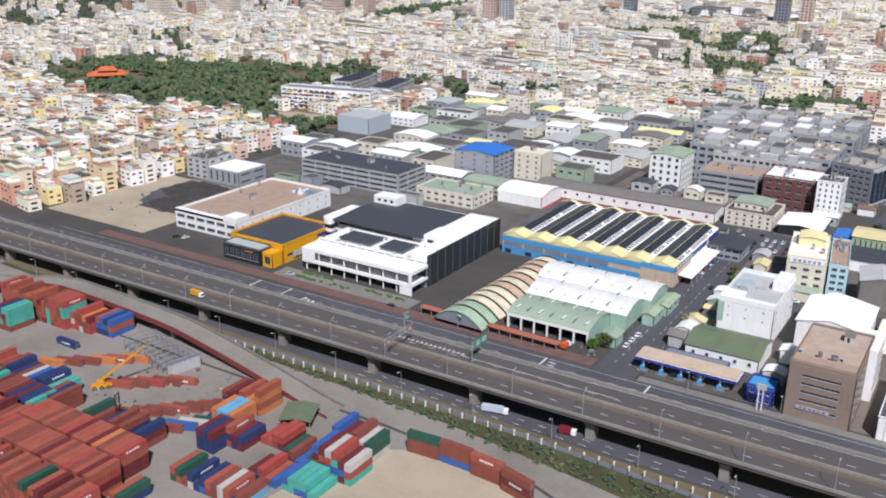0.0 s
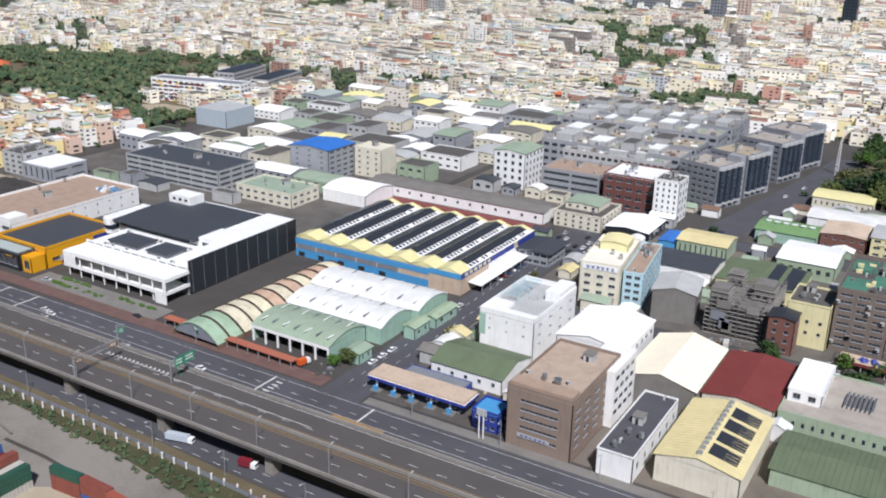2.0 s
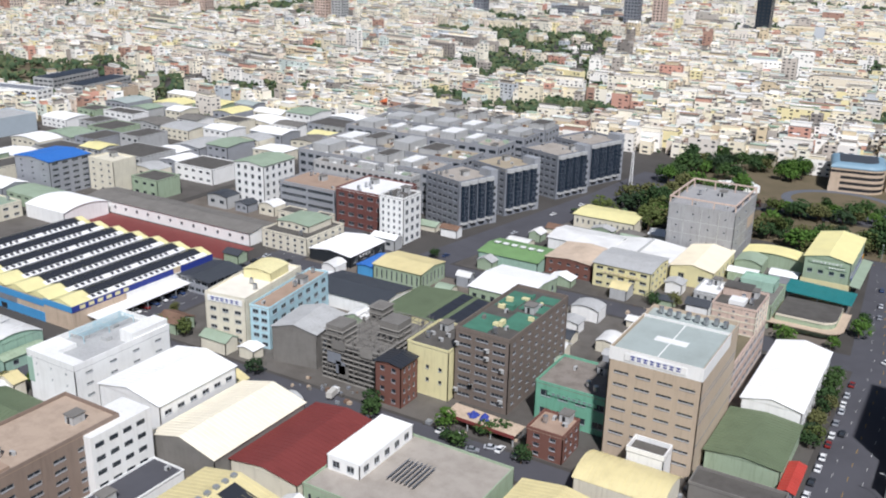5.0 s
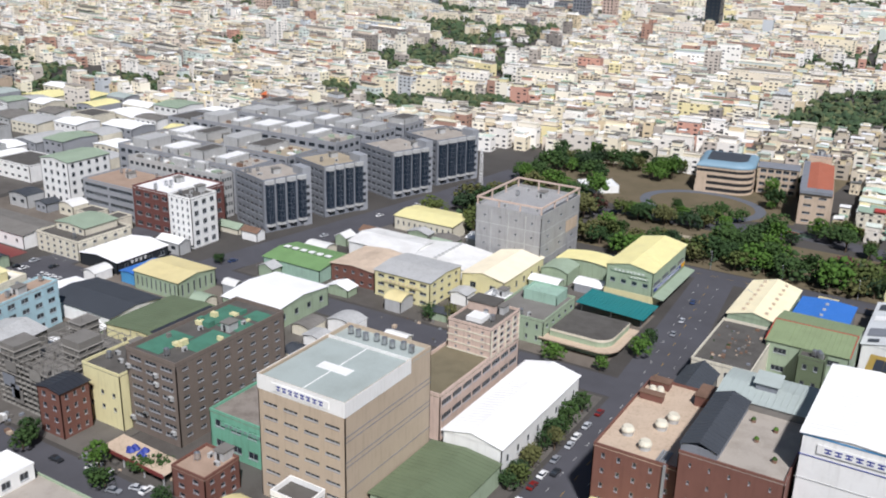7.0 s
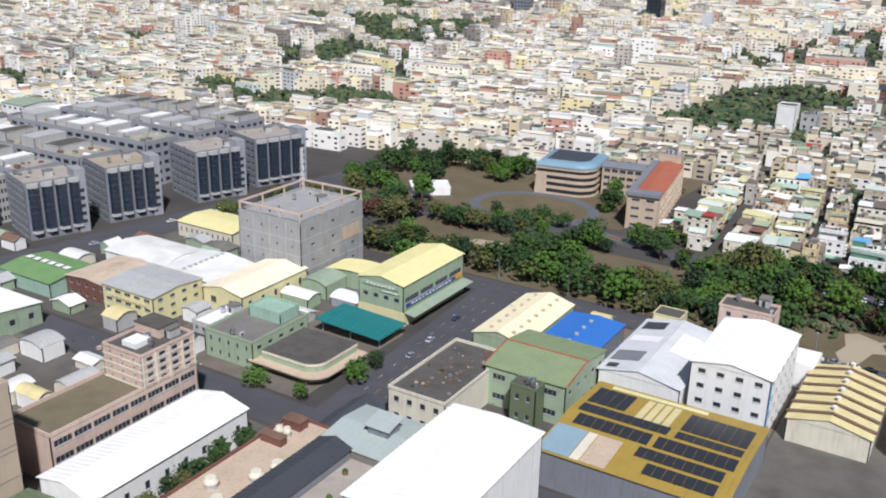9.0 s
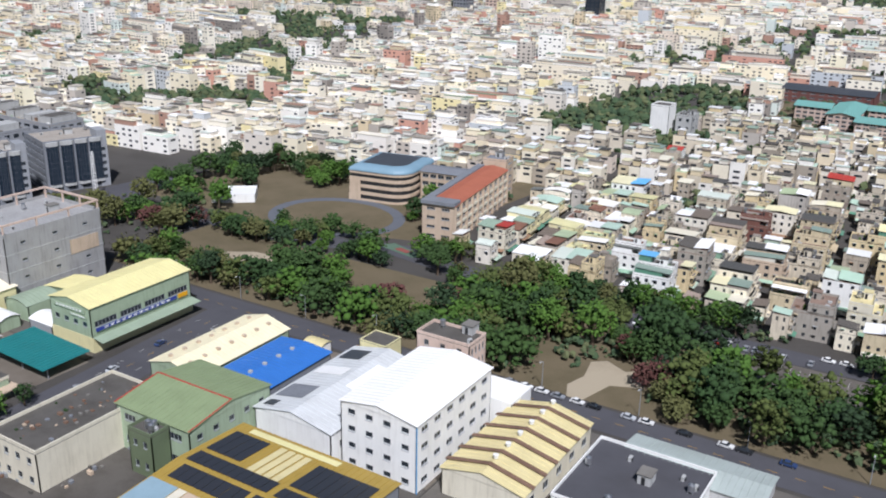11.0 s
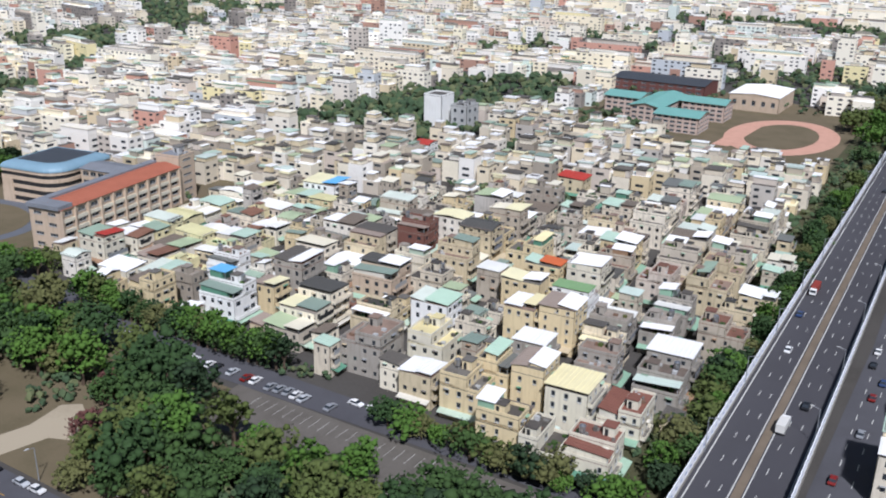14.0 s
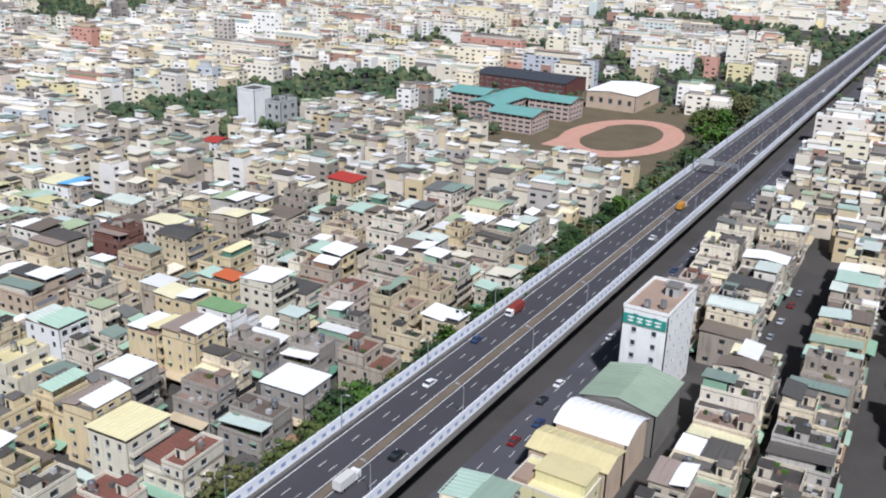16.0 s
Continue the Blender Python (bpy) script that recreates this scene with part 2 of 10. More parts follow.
# ---- building kit ----
class Solid:
    """Gathers faces, each with its material, for one mesh."""

    def __init__(self):
        self.v, self.f, self.i, self.mats = [], [], [], []

    def face(self, pts, mat):
        if mat not in self.mats:
            self.mats.append(mat)
        n = len(self.v)
        self.v += [tuple(p) for p in pts]
        self.f.append(tuple(range(n, n + len(pts))))
        self.i.append(self.mats.index(mat))

    def hull(self, pts, faces, mat):
        if mat not in self.mats:
            self.mats.append(mat)
        n = len(self.v)
        self.v += [tuple(p) for p in pts]
        for q in faces:
            self.f.append(tuple(n + k for k in q))
            self.i.append(self.mats.index(mat))

    def box(self, x0, x1, y0, y1, z0, z1, mat):
        self.hull([(x0, y0, z0), (x1, y0, z0), (x1, y1, z0), (x0, y1, z0), (x0, y0, z1), (x1, y0, z1), (x1, y1, z1), (x0, y1, z1)],
                  [(3, 2, 1, 0), (4, 5, 6, 7), (0, 1, 5, 4), (1, 2, 6, 5), (2, 3, 7, 6), (3, 0, 4, 7)], mat)

    def prism(self, poly, z0, z1, mat, cap=None):
        n = len(poly)
        pts = [(x, y, z0) for x, y in poly] + [(x, y, z1) for x, y in poly]
        self.hull(pts, [tuple(range(n - 1, -1, -1))] + [(k, (k + 1) % n, n + (k + 1) % n, n + k) for k in range(n)], mat)
        self.face([(x, y, z1) for x, y in poly], cap or mat)

    def cyl(self, x, y, z0, z1, r, mat, n=10, top=None):
        t = r if top is None else top
        c = [(math.cos(2 * math.pi * k / n), math.sin(2 * math.pi * k / n)) for k in range(n)]
        self.hull([(x + r * a, y + r * b, z0) for a, b in c] + [(x + t * a, y + t * b, z1) for a, b in c],
                  [tuple(range(n - 1, -1, -1)), tuple(range(n, 2 * n))] + [(k, (k + 1) % n, n + (k + 1) % n, n + k) for k in range(n)], mat)

    def beam(self, p, q, w, mat, h=None):
        p, q = Vector(p), Vector(q)
        d = (q - p).normalized()
        side = d.cross(Vector((0, 0, 1)))
        side = side.normalized() * w / 2 if side.length > 1e-4 else Vector((w / 2, 0, 0))
        up = side.cross(d).normalized() * (h or w) / 2
        pts = [e + a * side + b * up for e in (p, q) for a, b in ((-1, -1), (1, -1), (1, 1), (-1, 1))]
        self.hull(pts, [(3, 2, 1, 0), (4, 5, 6, 7), (0, 1, 5, 4), (1, 2, 6, 5), (2, 3, 7, 6), (3, 0, 4, 7)], mat)

    def sheet(self, a, b, c, d, t, mat):
        """A slab of thickness t under the four corners."""
        lo = [(p[0], p[1], p[2] - t) for p in (a, b, c, d)]
        self.hull(lo + [a, b, c, d], [(3, 2, 1, 0), (4, 5, 6, 7), (0, 1, 5, 4), (1, 2, 6, 5), (2, 3, 7, 6), (3, 0, 4, 7)], mat)

    def strip_roof(self, prof, v0, v1, mat, P, ribs, t=0.1, seam=0.09):
        """One connected roof skin along a profile of (u, z), with raised seams every ribs metres and an underside."""
        if mat not in self.mats:
            self.mats.append(mat)
        mi = self.mats.index(mat)
        vs = [(v0, 0.0)]
        if ribs:
            k = v0 + ribs * 0.5
            while k < v1 - 0.2:
                vs += [(k - 0.06, 0.0), (k - 0.04, seam), (k + 0.04, seam), (k + 0.06, 0.0)]
                k += ribs
        vs.append((v1, 0.0))
        base, m, n = len(self.v), len(prof), len(vs)
        for u, z in prof:
            self.v += [P(u, v, z + e) for v, e in vs]
        flip = P(1, 0, 0)[0] != 1
        low = len(self.v)
        for u, z in prof:
            self.v += [P(u, v0, z - t), P(u, v1, z - t)]

        def add(q):
            self.f.append(tuple(reversed(q)) if flip else tuple(q))
            self.i.append(mi)
        for a in range(m - 1):
            for b in range(n - 1):
                add((base + a * n + b, base + (a + 1) * n + b, base + (a + 1) * n + b + 1, base + a * n + b + 1))
            add((low + 2 * a + 1, low + 2 * a + 3, low + 2 * a + 2, low + 2 * a))
            add((base + a * n, low + 2 * a, low + 2 * a + 2, base + (a + 1) * n))
            add((base + a * n + n - 1, base + (a + 1) * n + n - 1, low + 2 * a + 3, low + 2 * a + 1))
        add([base + b for b in range(n)] + [low + 1, low])
        add([base + (m - 1) * n + b for b in range(n - 1, -1, -1)] + [low + 2 * m - 2, low + 2 * m - 1])

    def gable(self, x0, x1, y0, y1, z, rise, mat, axis="y", over=0.35, ribs=1.2, wall=None):
        """A double-pitched sheet roof with raised seams; axis is the ridge's."""
        def P(u, v, w):
            return (u, v, w) if axis == "y" else (v, u, w)
        u0, u1, v0, v1 = (x0, x1, y0, y1) if axis == "y" else (y0, y1, x0, x1)
        m = (u0 + u1) / 2
        sl = rise / (m - u0)
        self.strip_roof([(u0 - over, z - sl * over), (m, z + rise), (u1 + over, z - sl * over)], v0 - over, v1 + over, mat, P, ribs)
        if wall:
            for v in (v0, v1):
                self.hull([P(u0, v - 0.1, z - 0.16), P(u1, v - 0.1, z - 0.16), P(m, v - 0.1, z + rise - 0.12), P(u0, v + 0.1, z - 0.16), P(u1, v + 0.1, z - 0.16), P(m, v + 0.1, z + rise - 0.12)],
                          [(0, 1, 2), (5, 4, 3), (0, 3, 4, 1), (1, 4, 5, 2), (2, 5, 3, 0)], wall)

    def vault(self, x0, x1, y0, y1, z, rise, mat, axis="y", n=10, over=0.3, ribs=1.2, wall=None):
        """A barrel roof of n facets; axis is the ridge's."""
        def P(u, v, w):
            return (u, v, w) if axis == "y" else (v, u, w)
        u0, u1, v0, v1 = (x0, x1, y0, y1) if axis == "y" else (y0, y1, x0, x1)
        prof = [(u0 + (u1 - u0) * k / n, z + rise * (1 - (2 * k / n - 1) ** 2)) for k in range(n + 1)]
        self.strip_roof(prof, v0 - over, v1 + over, mat, P, ribs)
        if wall:
            for v in (v0, v1):
                self.face([P(u, v, w - 0.1) for u, w in prof], wall)
                self.face([P(u, v + (0.15 if v == v0 else -0.15), w - 0.1) for u, w in reversed(prof)], wall)

    def mesh(self, name):
        me = bpy.data.meshes.new(name)
        me.from_pydata(self.v, [], self.f)
        for mat in self.mats:
            me.materials.append(mat)
        me.polygons.foreach_set("material_index", self.i)
        me.update()
        return me


def thing(name, label, category, x=0, y=0, z=0, rot=0, group="", kind=""):
    ob = new(name)
    ob.empty_display_size = 0.5
    ob.matrix_basis = pose(x, y, z, 0, 0, rot)
    return tagged(ob, label, category, group, kind)


def part(name, solid, parent, label="", at=None):
    me = solid if isinstance(solid, bpy.types.Mesh) else solid.mesh(name)
    ob = new(name, me)
    ob.parent = parent
    if at is not None:
        ob.matrix_basis = at
    return tagged(ob, label)


def whole(name, solid, label, category, kind="", group="", at=None):
    me = solid if isinstance(solid, bpy.types.Mesh) else solid.mesh(name)
    ob = new(name, me)
    if at is not None:
        ob.matrix_basis = at
    return tagged(ob, label, category, group, kind)


PANES = {}


def pane(w, h, frame_mat):
    """One window as one skin: sloping sill, aluminium frame, mullions and recessed glass, facing -y, centred on its sill's middle."""
    key = (round(w, 1), round(h, 1), frame_mat.name)
    if key not in PANES:
        w, h, t = key[0], key[1], 0.08
        n = max(1, round(w / 1.1))
        us = [-w / 2, -w / 2 + t]
        for k in range(1, n):
            us += [-w / 2 + w * k / n - 0.035, -w / 2 + w * k / n + 0.035]
        us += [w / 2 - t, w / 2]
        zs = [-0.1, 0.0, t, h - t, h]
        V = [(u, -0.24 if z < 0 else -0.06, z) for z in zs for u in us]
        m = len(us)
        Fc, I = [], []

        def add(q, i):
            Fc.append(q)
            I.append(i)
        for j in range(4):
            for i in range(m - 1):
                q = (j * m + i, j * m + i + 1, (j + 1) * m + i + 1, (j + 1) * m + i)
                if j == 2 and i % 2 == 1:
                    b = len(V)
                    V += [(V[c][0], 0.02, V[c][2]) for c in q]
                    add((b, b + 1, b + 2, b + 3), 1)
                    for c in range(4):
                        add((q[c], q[(c + 1) % 4], b + (c + 1) % 4, b + c), 0)
                else:
                    add(q, 0)
        me = bpy.data.meshes.new("window")
        me.from_pydata(V, [], Fc)
        me.materials.append(frame_mat)
        me.materials.append(M_glass)
        me.polygons.foreach_set("material_index", I)
        me.update()
        PANES[key] = me
    return PANES[key]


def facade(s, length, z0, z1, rows, cols, wall, to_xyz, frac_w=0.6, frac_h=0.5, skip=(), depth=0.2, edge=0.5):
    """Adds piers and spandrels that leave real openings; returns (u, z, w, h) of every opening."""
    pitch_h, pitch_w = (z1 - z0) / rows, (length - 2 * edge) / cols
    wh, ww = pitch_h * frac_h, pitch_w * frac_w
    out = []

    def slab(u0, u1, za, zb):
        a, b = to_xyz(u0, 0), to_xyz(u1, depth)
        s.box(min(a[0], b[0]), max(a[0], b[0]), min(a[1], b[1]), max(a[1], b[1]), za, zb, wall)
    lo = z0
    for r in range(rows):
        sill = z0 + pitch_h * r + pitch_h * (1 - frac_h) * 0.55
        slab(0, length, lo, sill)
        u = 0
        for c in range(cols):
            if (r, c) in skip or (r, -1) in skip or (-1, c) in skip:
                continue
            m = edge + pitch_w * (c + 0.5)
            slab(u, m - ww / 2, sill, sill + wh)
            u = m + ww / 2
            out.append((m, sill, ww, wh))
        slab(u, length, sill, sill + wh)
        lo = sill + wh
    slab(0, length, lo, z1)
    return out


def block(name, label, category, x0, x1, y0, y1, h, wall, S=None, E=None, N=None, W=None, roof="flat", roofm=None, rise=1.5, parapet=0.7, trim=None, rot=0.0, clutter=True, z0=0.0, axis="y", over=0.35, frame=None, join=False):
    """A building on the plan x0..x1, y0..y1 with openings on its sides: S, E, N, W = dict(rows, cols, ...)."""
    w, d = x1 - x0, y1 - y0
    t = thing(name, label, category, (x0 + x1) / 2, (y0 + y1) / 2, z0, rot)
    hw, hd = w / 2, d / 2
    s = Solid()
    q = 0.2
    # Inner body near-black behind openings: room shade is put into its colour.
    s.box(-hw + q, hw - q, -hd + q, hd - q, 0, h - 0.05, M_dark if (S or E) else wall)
    for spec, length, fx, ang in ((S, w, lambda u, k: (-hw + u, -hd + k), 0), (E, d, lambda u, k: (hw - k, -hd + u), 90),
                                  (N, w, lambda u, k: (hw - u, hd - k), 180), (W, d, lambda u, k: (-hw + k, hd - u), 270)):
        if spec:
            sp = dict(spec)
            za, zb = sp.pop("z0", 0.0), sp.pop("z1", h)
            openings = facade(s, length, za, zb, sp.pop("rows"), sp.pop("cols"), wall, fx, **sp)
            if za > 0 and not spec.get("open"):
                a, b = fx(0, 0), fx(length, q)
                s.box(min(a[0], b[0]), max(a[0], b[0]), min(a[1], b[1]), max(a[1], b[1]), 0, za, wall)
            if zb < h:
                a, b = fx(0, 0), fx(length, q)
                s.box(min(a[0], b[0]), max(a[0], b[0]), min(a[1], b[1]), max(a[1], b[1]), zb, h, wall)
            for u, z, ww, wh in openings:
                a = fx(u, 0.12)
                if join:
                    b0, b1 = fx(u - ww / 2, 0.1), fx(u + ww / 2, 0.14)
                    s.box(min(b0[0], b1[0]), max(b0[0], b1[0]), min(b0[1], b1[1]), max(b0[1], b1[1]), z, z + wh, M_glass)
                    continue
                part("window", pane(ww, wh, frame or M_galv), t, at=pose(a[0], a[1], z, 0, 0, ang))
        else:
            a, b = fx(0, 0), fx(length, q)
            s.box(min(a[0], b[0]), max(a[0], b[0]), min(a[1], b[1]), max(a[1], b[1]), 0, h, wall)
    part("wall", s, t)
    r = Solid()
    rm = roofm or M_terrace
    if roof == "flat":
        r.box(-hw, hw, -hd, hd, h, h + 0.12, rm)
        part("roof", r, t)
        if parapet:
            p = Solid()
            k = 0.25
            for a in ((-hw, hw, -hd, -hd + k), (-hw, hw, hd - k, hd), (-hw, -hw + k, -hd + k, hd - k), (hw - k, hw, -hd + k, hd - k)):
                p.box(*a, h + 0.121, h + parapet, trim or wall)
            part("parapet", p, t)
        if clutter:
            roof_clutter(t, hw, hd, h + 0.12)
    elif roof == "gable":
        r.gable(-hw, hw, -hd, hd, h + 0.15, rise, rm, axis, over, wall=wall)
        part("roof", r, t)
    elif roof == "vault":
        r.vault(-hw, hw, -hd, hd, h + 0.15, rise, rm, axis, over=over, wall=wall)
        part("roof", r, t)
    return t


rnd = random.Random(7)


def tank_mesh():
    s = Solid()
    for a, b in ((-0.4, -0.4), (0.4, -0.4), (-0.4, 0.4), (0.4, 0.4)):
        s.box(a - 0.05, a + 0.05, b - 0.05, b + 0.05, 0, 0.5, M_galv)
    s.cyl(0, 0, 0.5, 1.7, 0.6, M_steel, 12)
    s.cyl(0, 0, 1.7, 1.95, 0.6, M_steel, 12, top=0.15)
    return s.mesh("water_tank")


TANK = tank_mesh()


def ac_mesh():
    s = Solid()
    s.box(-0.55, 0.55, -0.3, 0.3, 0, 0.85, M_lightgrey)
    s.cyl(-0.2, -0.32, 0.2, 0.65, 0.25, M_dark, 8)
    return s.mesh("air_conditioner")


AC = ac_mesh()


def roof_clutter(t, hw, hd, z):
    """Stair head, water tanks and air units on a flat roof."""
    if hw > 3 and hd > 3:
        s = Solid()
        a, b = rnd.uniform(-hw * 0.5, hw * 0.3), rnd.uniform(-hd * 0.1, hd * 0.5)
        s.box(a, a + 2.4, b, b + 2.8, z, z + 1.9, M_lightgrey)
        s.box(a - 0.2, a + 2.6, b - 0.2, b + 3.0, z + 1.9, z + 2.05, M_concrete)
        s.box(a + 0.7, a + 1.4, b - 0.03, b + 0.02, z, z + 1.5, M_dark)
        part("stair_head", s, t)
    for k in range(rnd.randint(1, 3)):
        part("water_tank", TANK, t, "stainless steel water tank", pose(rnd.uniform(-hw + 1.2, hw - 1.2), rnd.uniform(-hd + 1.2, hd - 1.2), z))
    for k in range(rnd.randint(1, 4)):
        part("air_conditioner", AC, t, at=pose(rnd.uniform(-hw + 1, hw - 1), rnd.uniform(-hd + 1, hd - 1), z, 0, 0, rnd.choice((0, 90))))


def band(s, x0, x1, y0, y1, z0, z1, mat, k=0.06):
    """A strip of cladding that stands k proud of all four sides of a body."""
    s.box(x0 - k, x1 + k, y0 - k, y0, z0, z1, mat)
    s.box(x0 - k, x1 + k, y1, y1 + k, z0, z1, mat)
    s.box(x0 - k, x0, y0, y1, z0, z1, mat)
    s.box(x1, x1 + k, y0, y1, z0, z1, mat)


def sign(parent, w, h, n, board, ink, at, name="sign_board"):
    """A sign board that faces -y with raised strips."""
    s = Solid()
    s.box(-w / 2, w / 2, -0.12, 0, 0, h, board)
    for k in range(n):
        u = -w * 0.42 + w * 0.84 * (k + 0.5) / n
        g = w * 0.84 / n
        s.box(u - g * 0.36, u + g * 0.36, -0.17, -0.12, h * 0.62, h * 0.78, ink)
        s.box(u - g * 0.3, u + g * 0.3, -0.17, -0.12, h * 0.24, h * 0.4, ink)
        s.box(u - g * 0.06, u + g * 0.06, -0.17, -0.12, h * 0.4, h * 0.62, ink)
    return part(name, s, parent, at=at)

# ---- ground, roads, yards ----
PAVED = []


def slab(name, label, category, poly, z, mat, kind="structure", thick=0.3):
    s = Solid()
    s.prism(poly, z - thick, z, mat)
    if category != "ground":
        PAVED.append(poly)
    return whole(name, s, label, category, kind)


def rect(x0, x1, y0, y1):
    return [(x0, y0), (x1, y0), (x1, y1), (x0, y1)]


def viaduct_y(x):
    return 191.6 + 0.008 * (x + 180)


slab("ground", "bare grey urban ground between buildings", "ground", rect(-4500, 3500, -2500, 5500), 0.0, M_ground, thick=1.0)
slab("road", "dark asphalt main road beside the viaduct", "road", [(-900, 236), (-900, 222), (-340, 199), (-150, 199), (260, 199), (260, 221), (-86, 221), (-150, 222), (-330, 216)], 0.04, M_asphalt, thick=0.03)
slab("road_under_viaduct", "dark asphalt road under the viaduct", "road", [(-700, 212), (-700, 198), (-300, 186), (-160, 182), (-104, 181.6), (250, 179), (250, 198.9), (-330, 198.9)], 0.05, M_asphalt, thick=0.03)
slab("wharf_road", "pale worn concrete road beside the yard", "road", [(-420, 175), (-250, 163), (-118, 164), (-75, 161), (-20, 140), (40, 110), (40, 126), (-20, 160), (-61, 170), (-115, 175), (-190, 176), (-420, 190)], 0.06, M_yard, thick=0.03)
slab("container_yard", "stained pale concrete container yard", "yard", [(-420, 174), (-420, -60), (40, -60), (40, 109), (-21, 139), (-75, 160), (-118, 163), (-250, 162)], 0.045, M_yard, thick=0.03)
slab("sand_lot", "pale sandy corner of the yard", "yard", [(-118, 150), (-122, 120), (-60, 100), (-45, 130), (-75, 156), (-104, 159)], 0.085, M_sand, thick=0.03)
slab("verge", "weedy green strip along the fence", "verge", [(-300, 180), (-200, 176.4), (-160, 174.6), (-131, 173.8), (-105, 172.6), (-66, 168), (0, 158), (0, 170), (-66, 176.8), (-160, 177.2), (-300, 182)], 0.1, M_lawn, thick=0.05)
slab("dry_verge", "dry brown strip between fence and road", "verge", [(-300, 182.1), (-160, 177.3), (-66, 176.9), (0, 172), (0, 179.8), (-72, 180.3), (-104, 181.5), (-160, 181.9), (-300, 185.8)], 0.09, M_dry, thick=0.05)
for a, b in ((-700, -108), (-82, 250)):
    slab("viaduct_soil", "dry brown soil strip between the viaduct piers", "verge", [(a, viaduct_y(a) - 4.6), (b, viaduct_y(b) - 4.6), (b, viaduct_y(b) + 6.2), (a, viaduct_y(a) + 6.2)], 0.12, M_dry, thick=0.06)
slab("side_street", "asphalt street between warehouses", "road", rect(-87, -75, 221, 420), 0.045, M_asphalt, thick=0.03)
slab("front_street", "asphalt street in front of the workshops", "road", rect(-75, 112, 295, 304), 0.045, M_asphalt, thick=0.03)
slab("back_street", "wide asphalt street along the dark offices", "road", [(-45, 398), (-31, 398), (-9, 505), (-2, 560), (-20, 560), (-26, 510)], 0.05, M_asphalt, thick=0.03)
slab("cross_street", "asphalt street between factories", "road", rect(-75, 286, 388, 398), 0.048, M_asphalt, thick=0.03)
slab("avenue", "wide asphalt avenue between factories", "road", [(97, 200), (111, 200), (111, 387.9), (110, 398.1), (102, 476), (90, 476), (95, 398.1), (97, 387.9)], 0.046, M_asphalt, thick=0.03)
slab("park_road", "asphalt road along the park", "road", rect(60, 288, 476, 485), 0.05, M_asphalt, thick=0.03)
slab("school_road", "asphalt road along the far side of the park", "road", [(20, 516), (60, 524), (106, 536), (160, 527), (250, 529), (288, 529), (288, 536), (160, 536), (106, 546), (60, 534), (20, 526)], 0.05, M_asphalt, thick=0.03)
slab("parking_lot", "worn grey parking lot beside the park", "lot", rect(206, 276, 514, 528), 0.09, paint("worn_lot_asphalt", "#66615a", var=0.45, scale=0.15, fine=1.5), thick=0.03)
slab("park_lawn", "dry park lawn with bare soil", "lawn", rect(40, 288, 486, 526), 0.055, M_dry, thick=0.03)
slab("school_ground", "dry grass school ground", "lawn", [(-10, 540), (60, 537), (104, 551), (112, 640), (-10, 640)], 0.03, M_dry, thick=0.02)
slab("under_freeway_road", "asphalt road beside the freeway", "road", [(307, 300), (330, 300), (327, 620), (317, 760), (305, 1300), (296, 1300), (306, 760), (309, 620)], 0.05, M_asphalt, thick=0.03)
slab("freeway_verge", "dark weedy strip beside the freeway", "verge", [(276, 300), (291, 300), (291, 620), (284, 1300), (262, 1300), (270, 800), (276, 640)], 0.04, M_lawn, thick=0.02)
slab("park_path", "bare sandy clearing and path in the park", "path", [(186, 485.5), (184, 490.5), (185.5, 496), (184, 503.5), (187, 506), (192.6, 503), (197.7, 508), (200.6, 504), (200.5, 498.6), (192, 495), (189.5, 485.5)], 0.1, M_sand, thick=0.03)
slab("traffic_island", "ochre painted traffic island in the main road", "island", [(-77, 210.8), (-61.5, 210.6), (-60.8, 211.6), (-62, 212.6), (-76.4, 212.8)], 0.1, paint("ochre_island", "#a0804c", var=0.3, scale=0.4), thick=0.05)
slab("park_plaza", "pale paved plaza in the park", "path", [(60, 500), (76, 505), (84, 516), (70, 515), (58, 507)], 0.1, M_sand, thick=0.03)
slab("car_park", "dark asphalt car park", "lot", rect(-88, -62, 348, 374), 0.07, M_asphalt, thick=0.02)
slab("west_lot", "empty lot of bare sandy soil", "lot", rect(-345, -285, 232, 300), 0.05, M_sand, thick=0.02)
slab("dug_soil", "dark freshly dug soil", "lot", [(-322, 262), (-300, 255), (-286, 270), (-290, 298), (-318, 300), (-330, 282)], 0.1, M_asphalt, thick=0.03)
def soil_heap(cx, cy, rx, ry, high, seed):
    """An uneven heap of dug soil on the lot."""
    n, V, F = 30, [], []
    for i in range(n + 1):
        for j in range(n + 1):
            u, v = 2 * i / n - 1, 2 * j / n - 1
            edge = max(0.0, 1 - (u * u + v * v) ** 1.2 - 0.25 * noise.noise((u * 2, v * 2, seed)))
            V.append((cx + u * rx, cy + v * ry, 0.13 + high * min(1.0, edge * 1.6) * (0.55 + 0.75 * abs(noise.noise((u * 5, v * 5, seed + 4.0)))) if edge > 0 else 0.06))
    for i in range(n):
        for j in range(n):
            k = i * (n + 1) + j
            F.append((k, k + n + 1, k + n + 2, k + 1))
    me = bpy.data.meshes.new("soil_heap")
    me.from_pydata(V, [], F)
    me.materials.append(paint("dug_dark_soil", "#3f3c3a", var=0.5, scale=0.2, fine=1.5, rough=1.0))
    me.update()
    whole("soil_heap", me, "uneven heap of dark dug soil on the sandy lot", "soil heap")


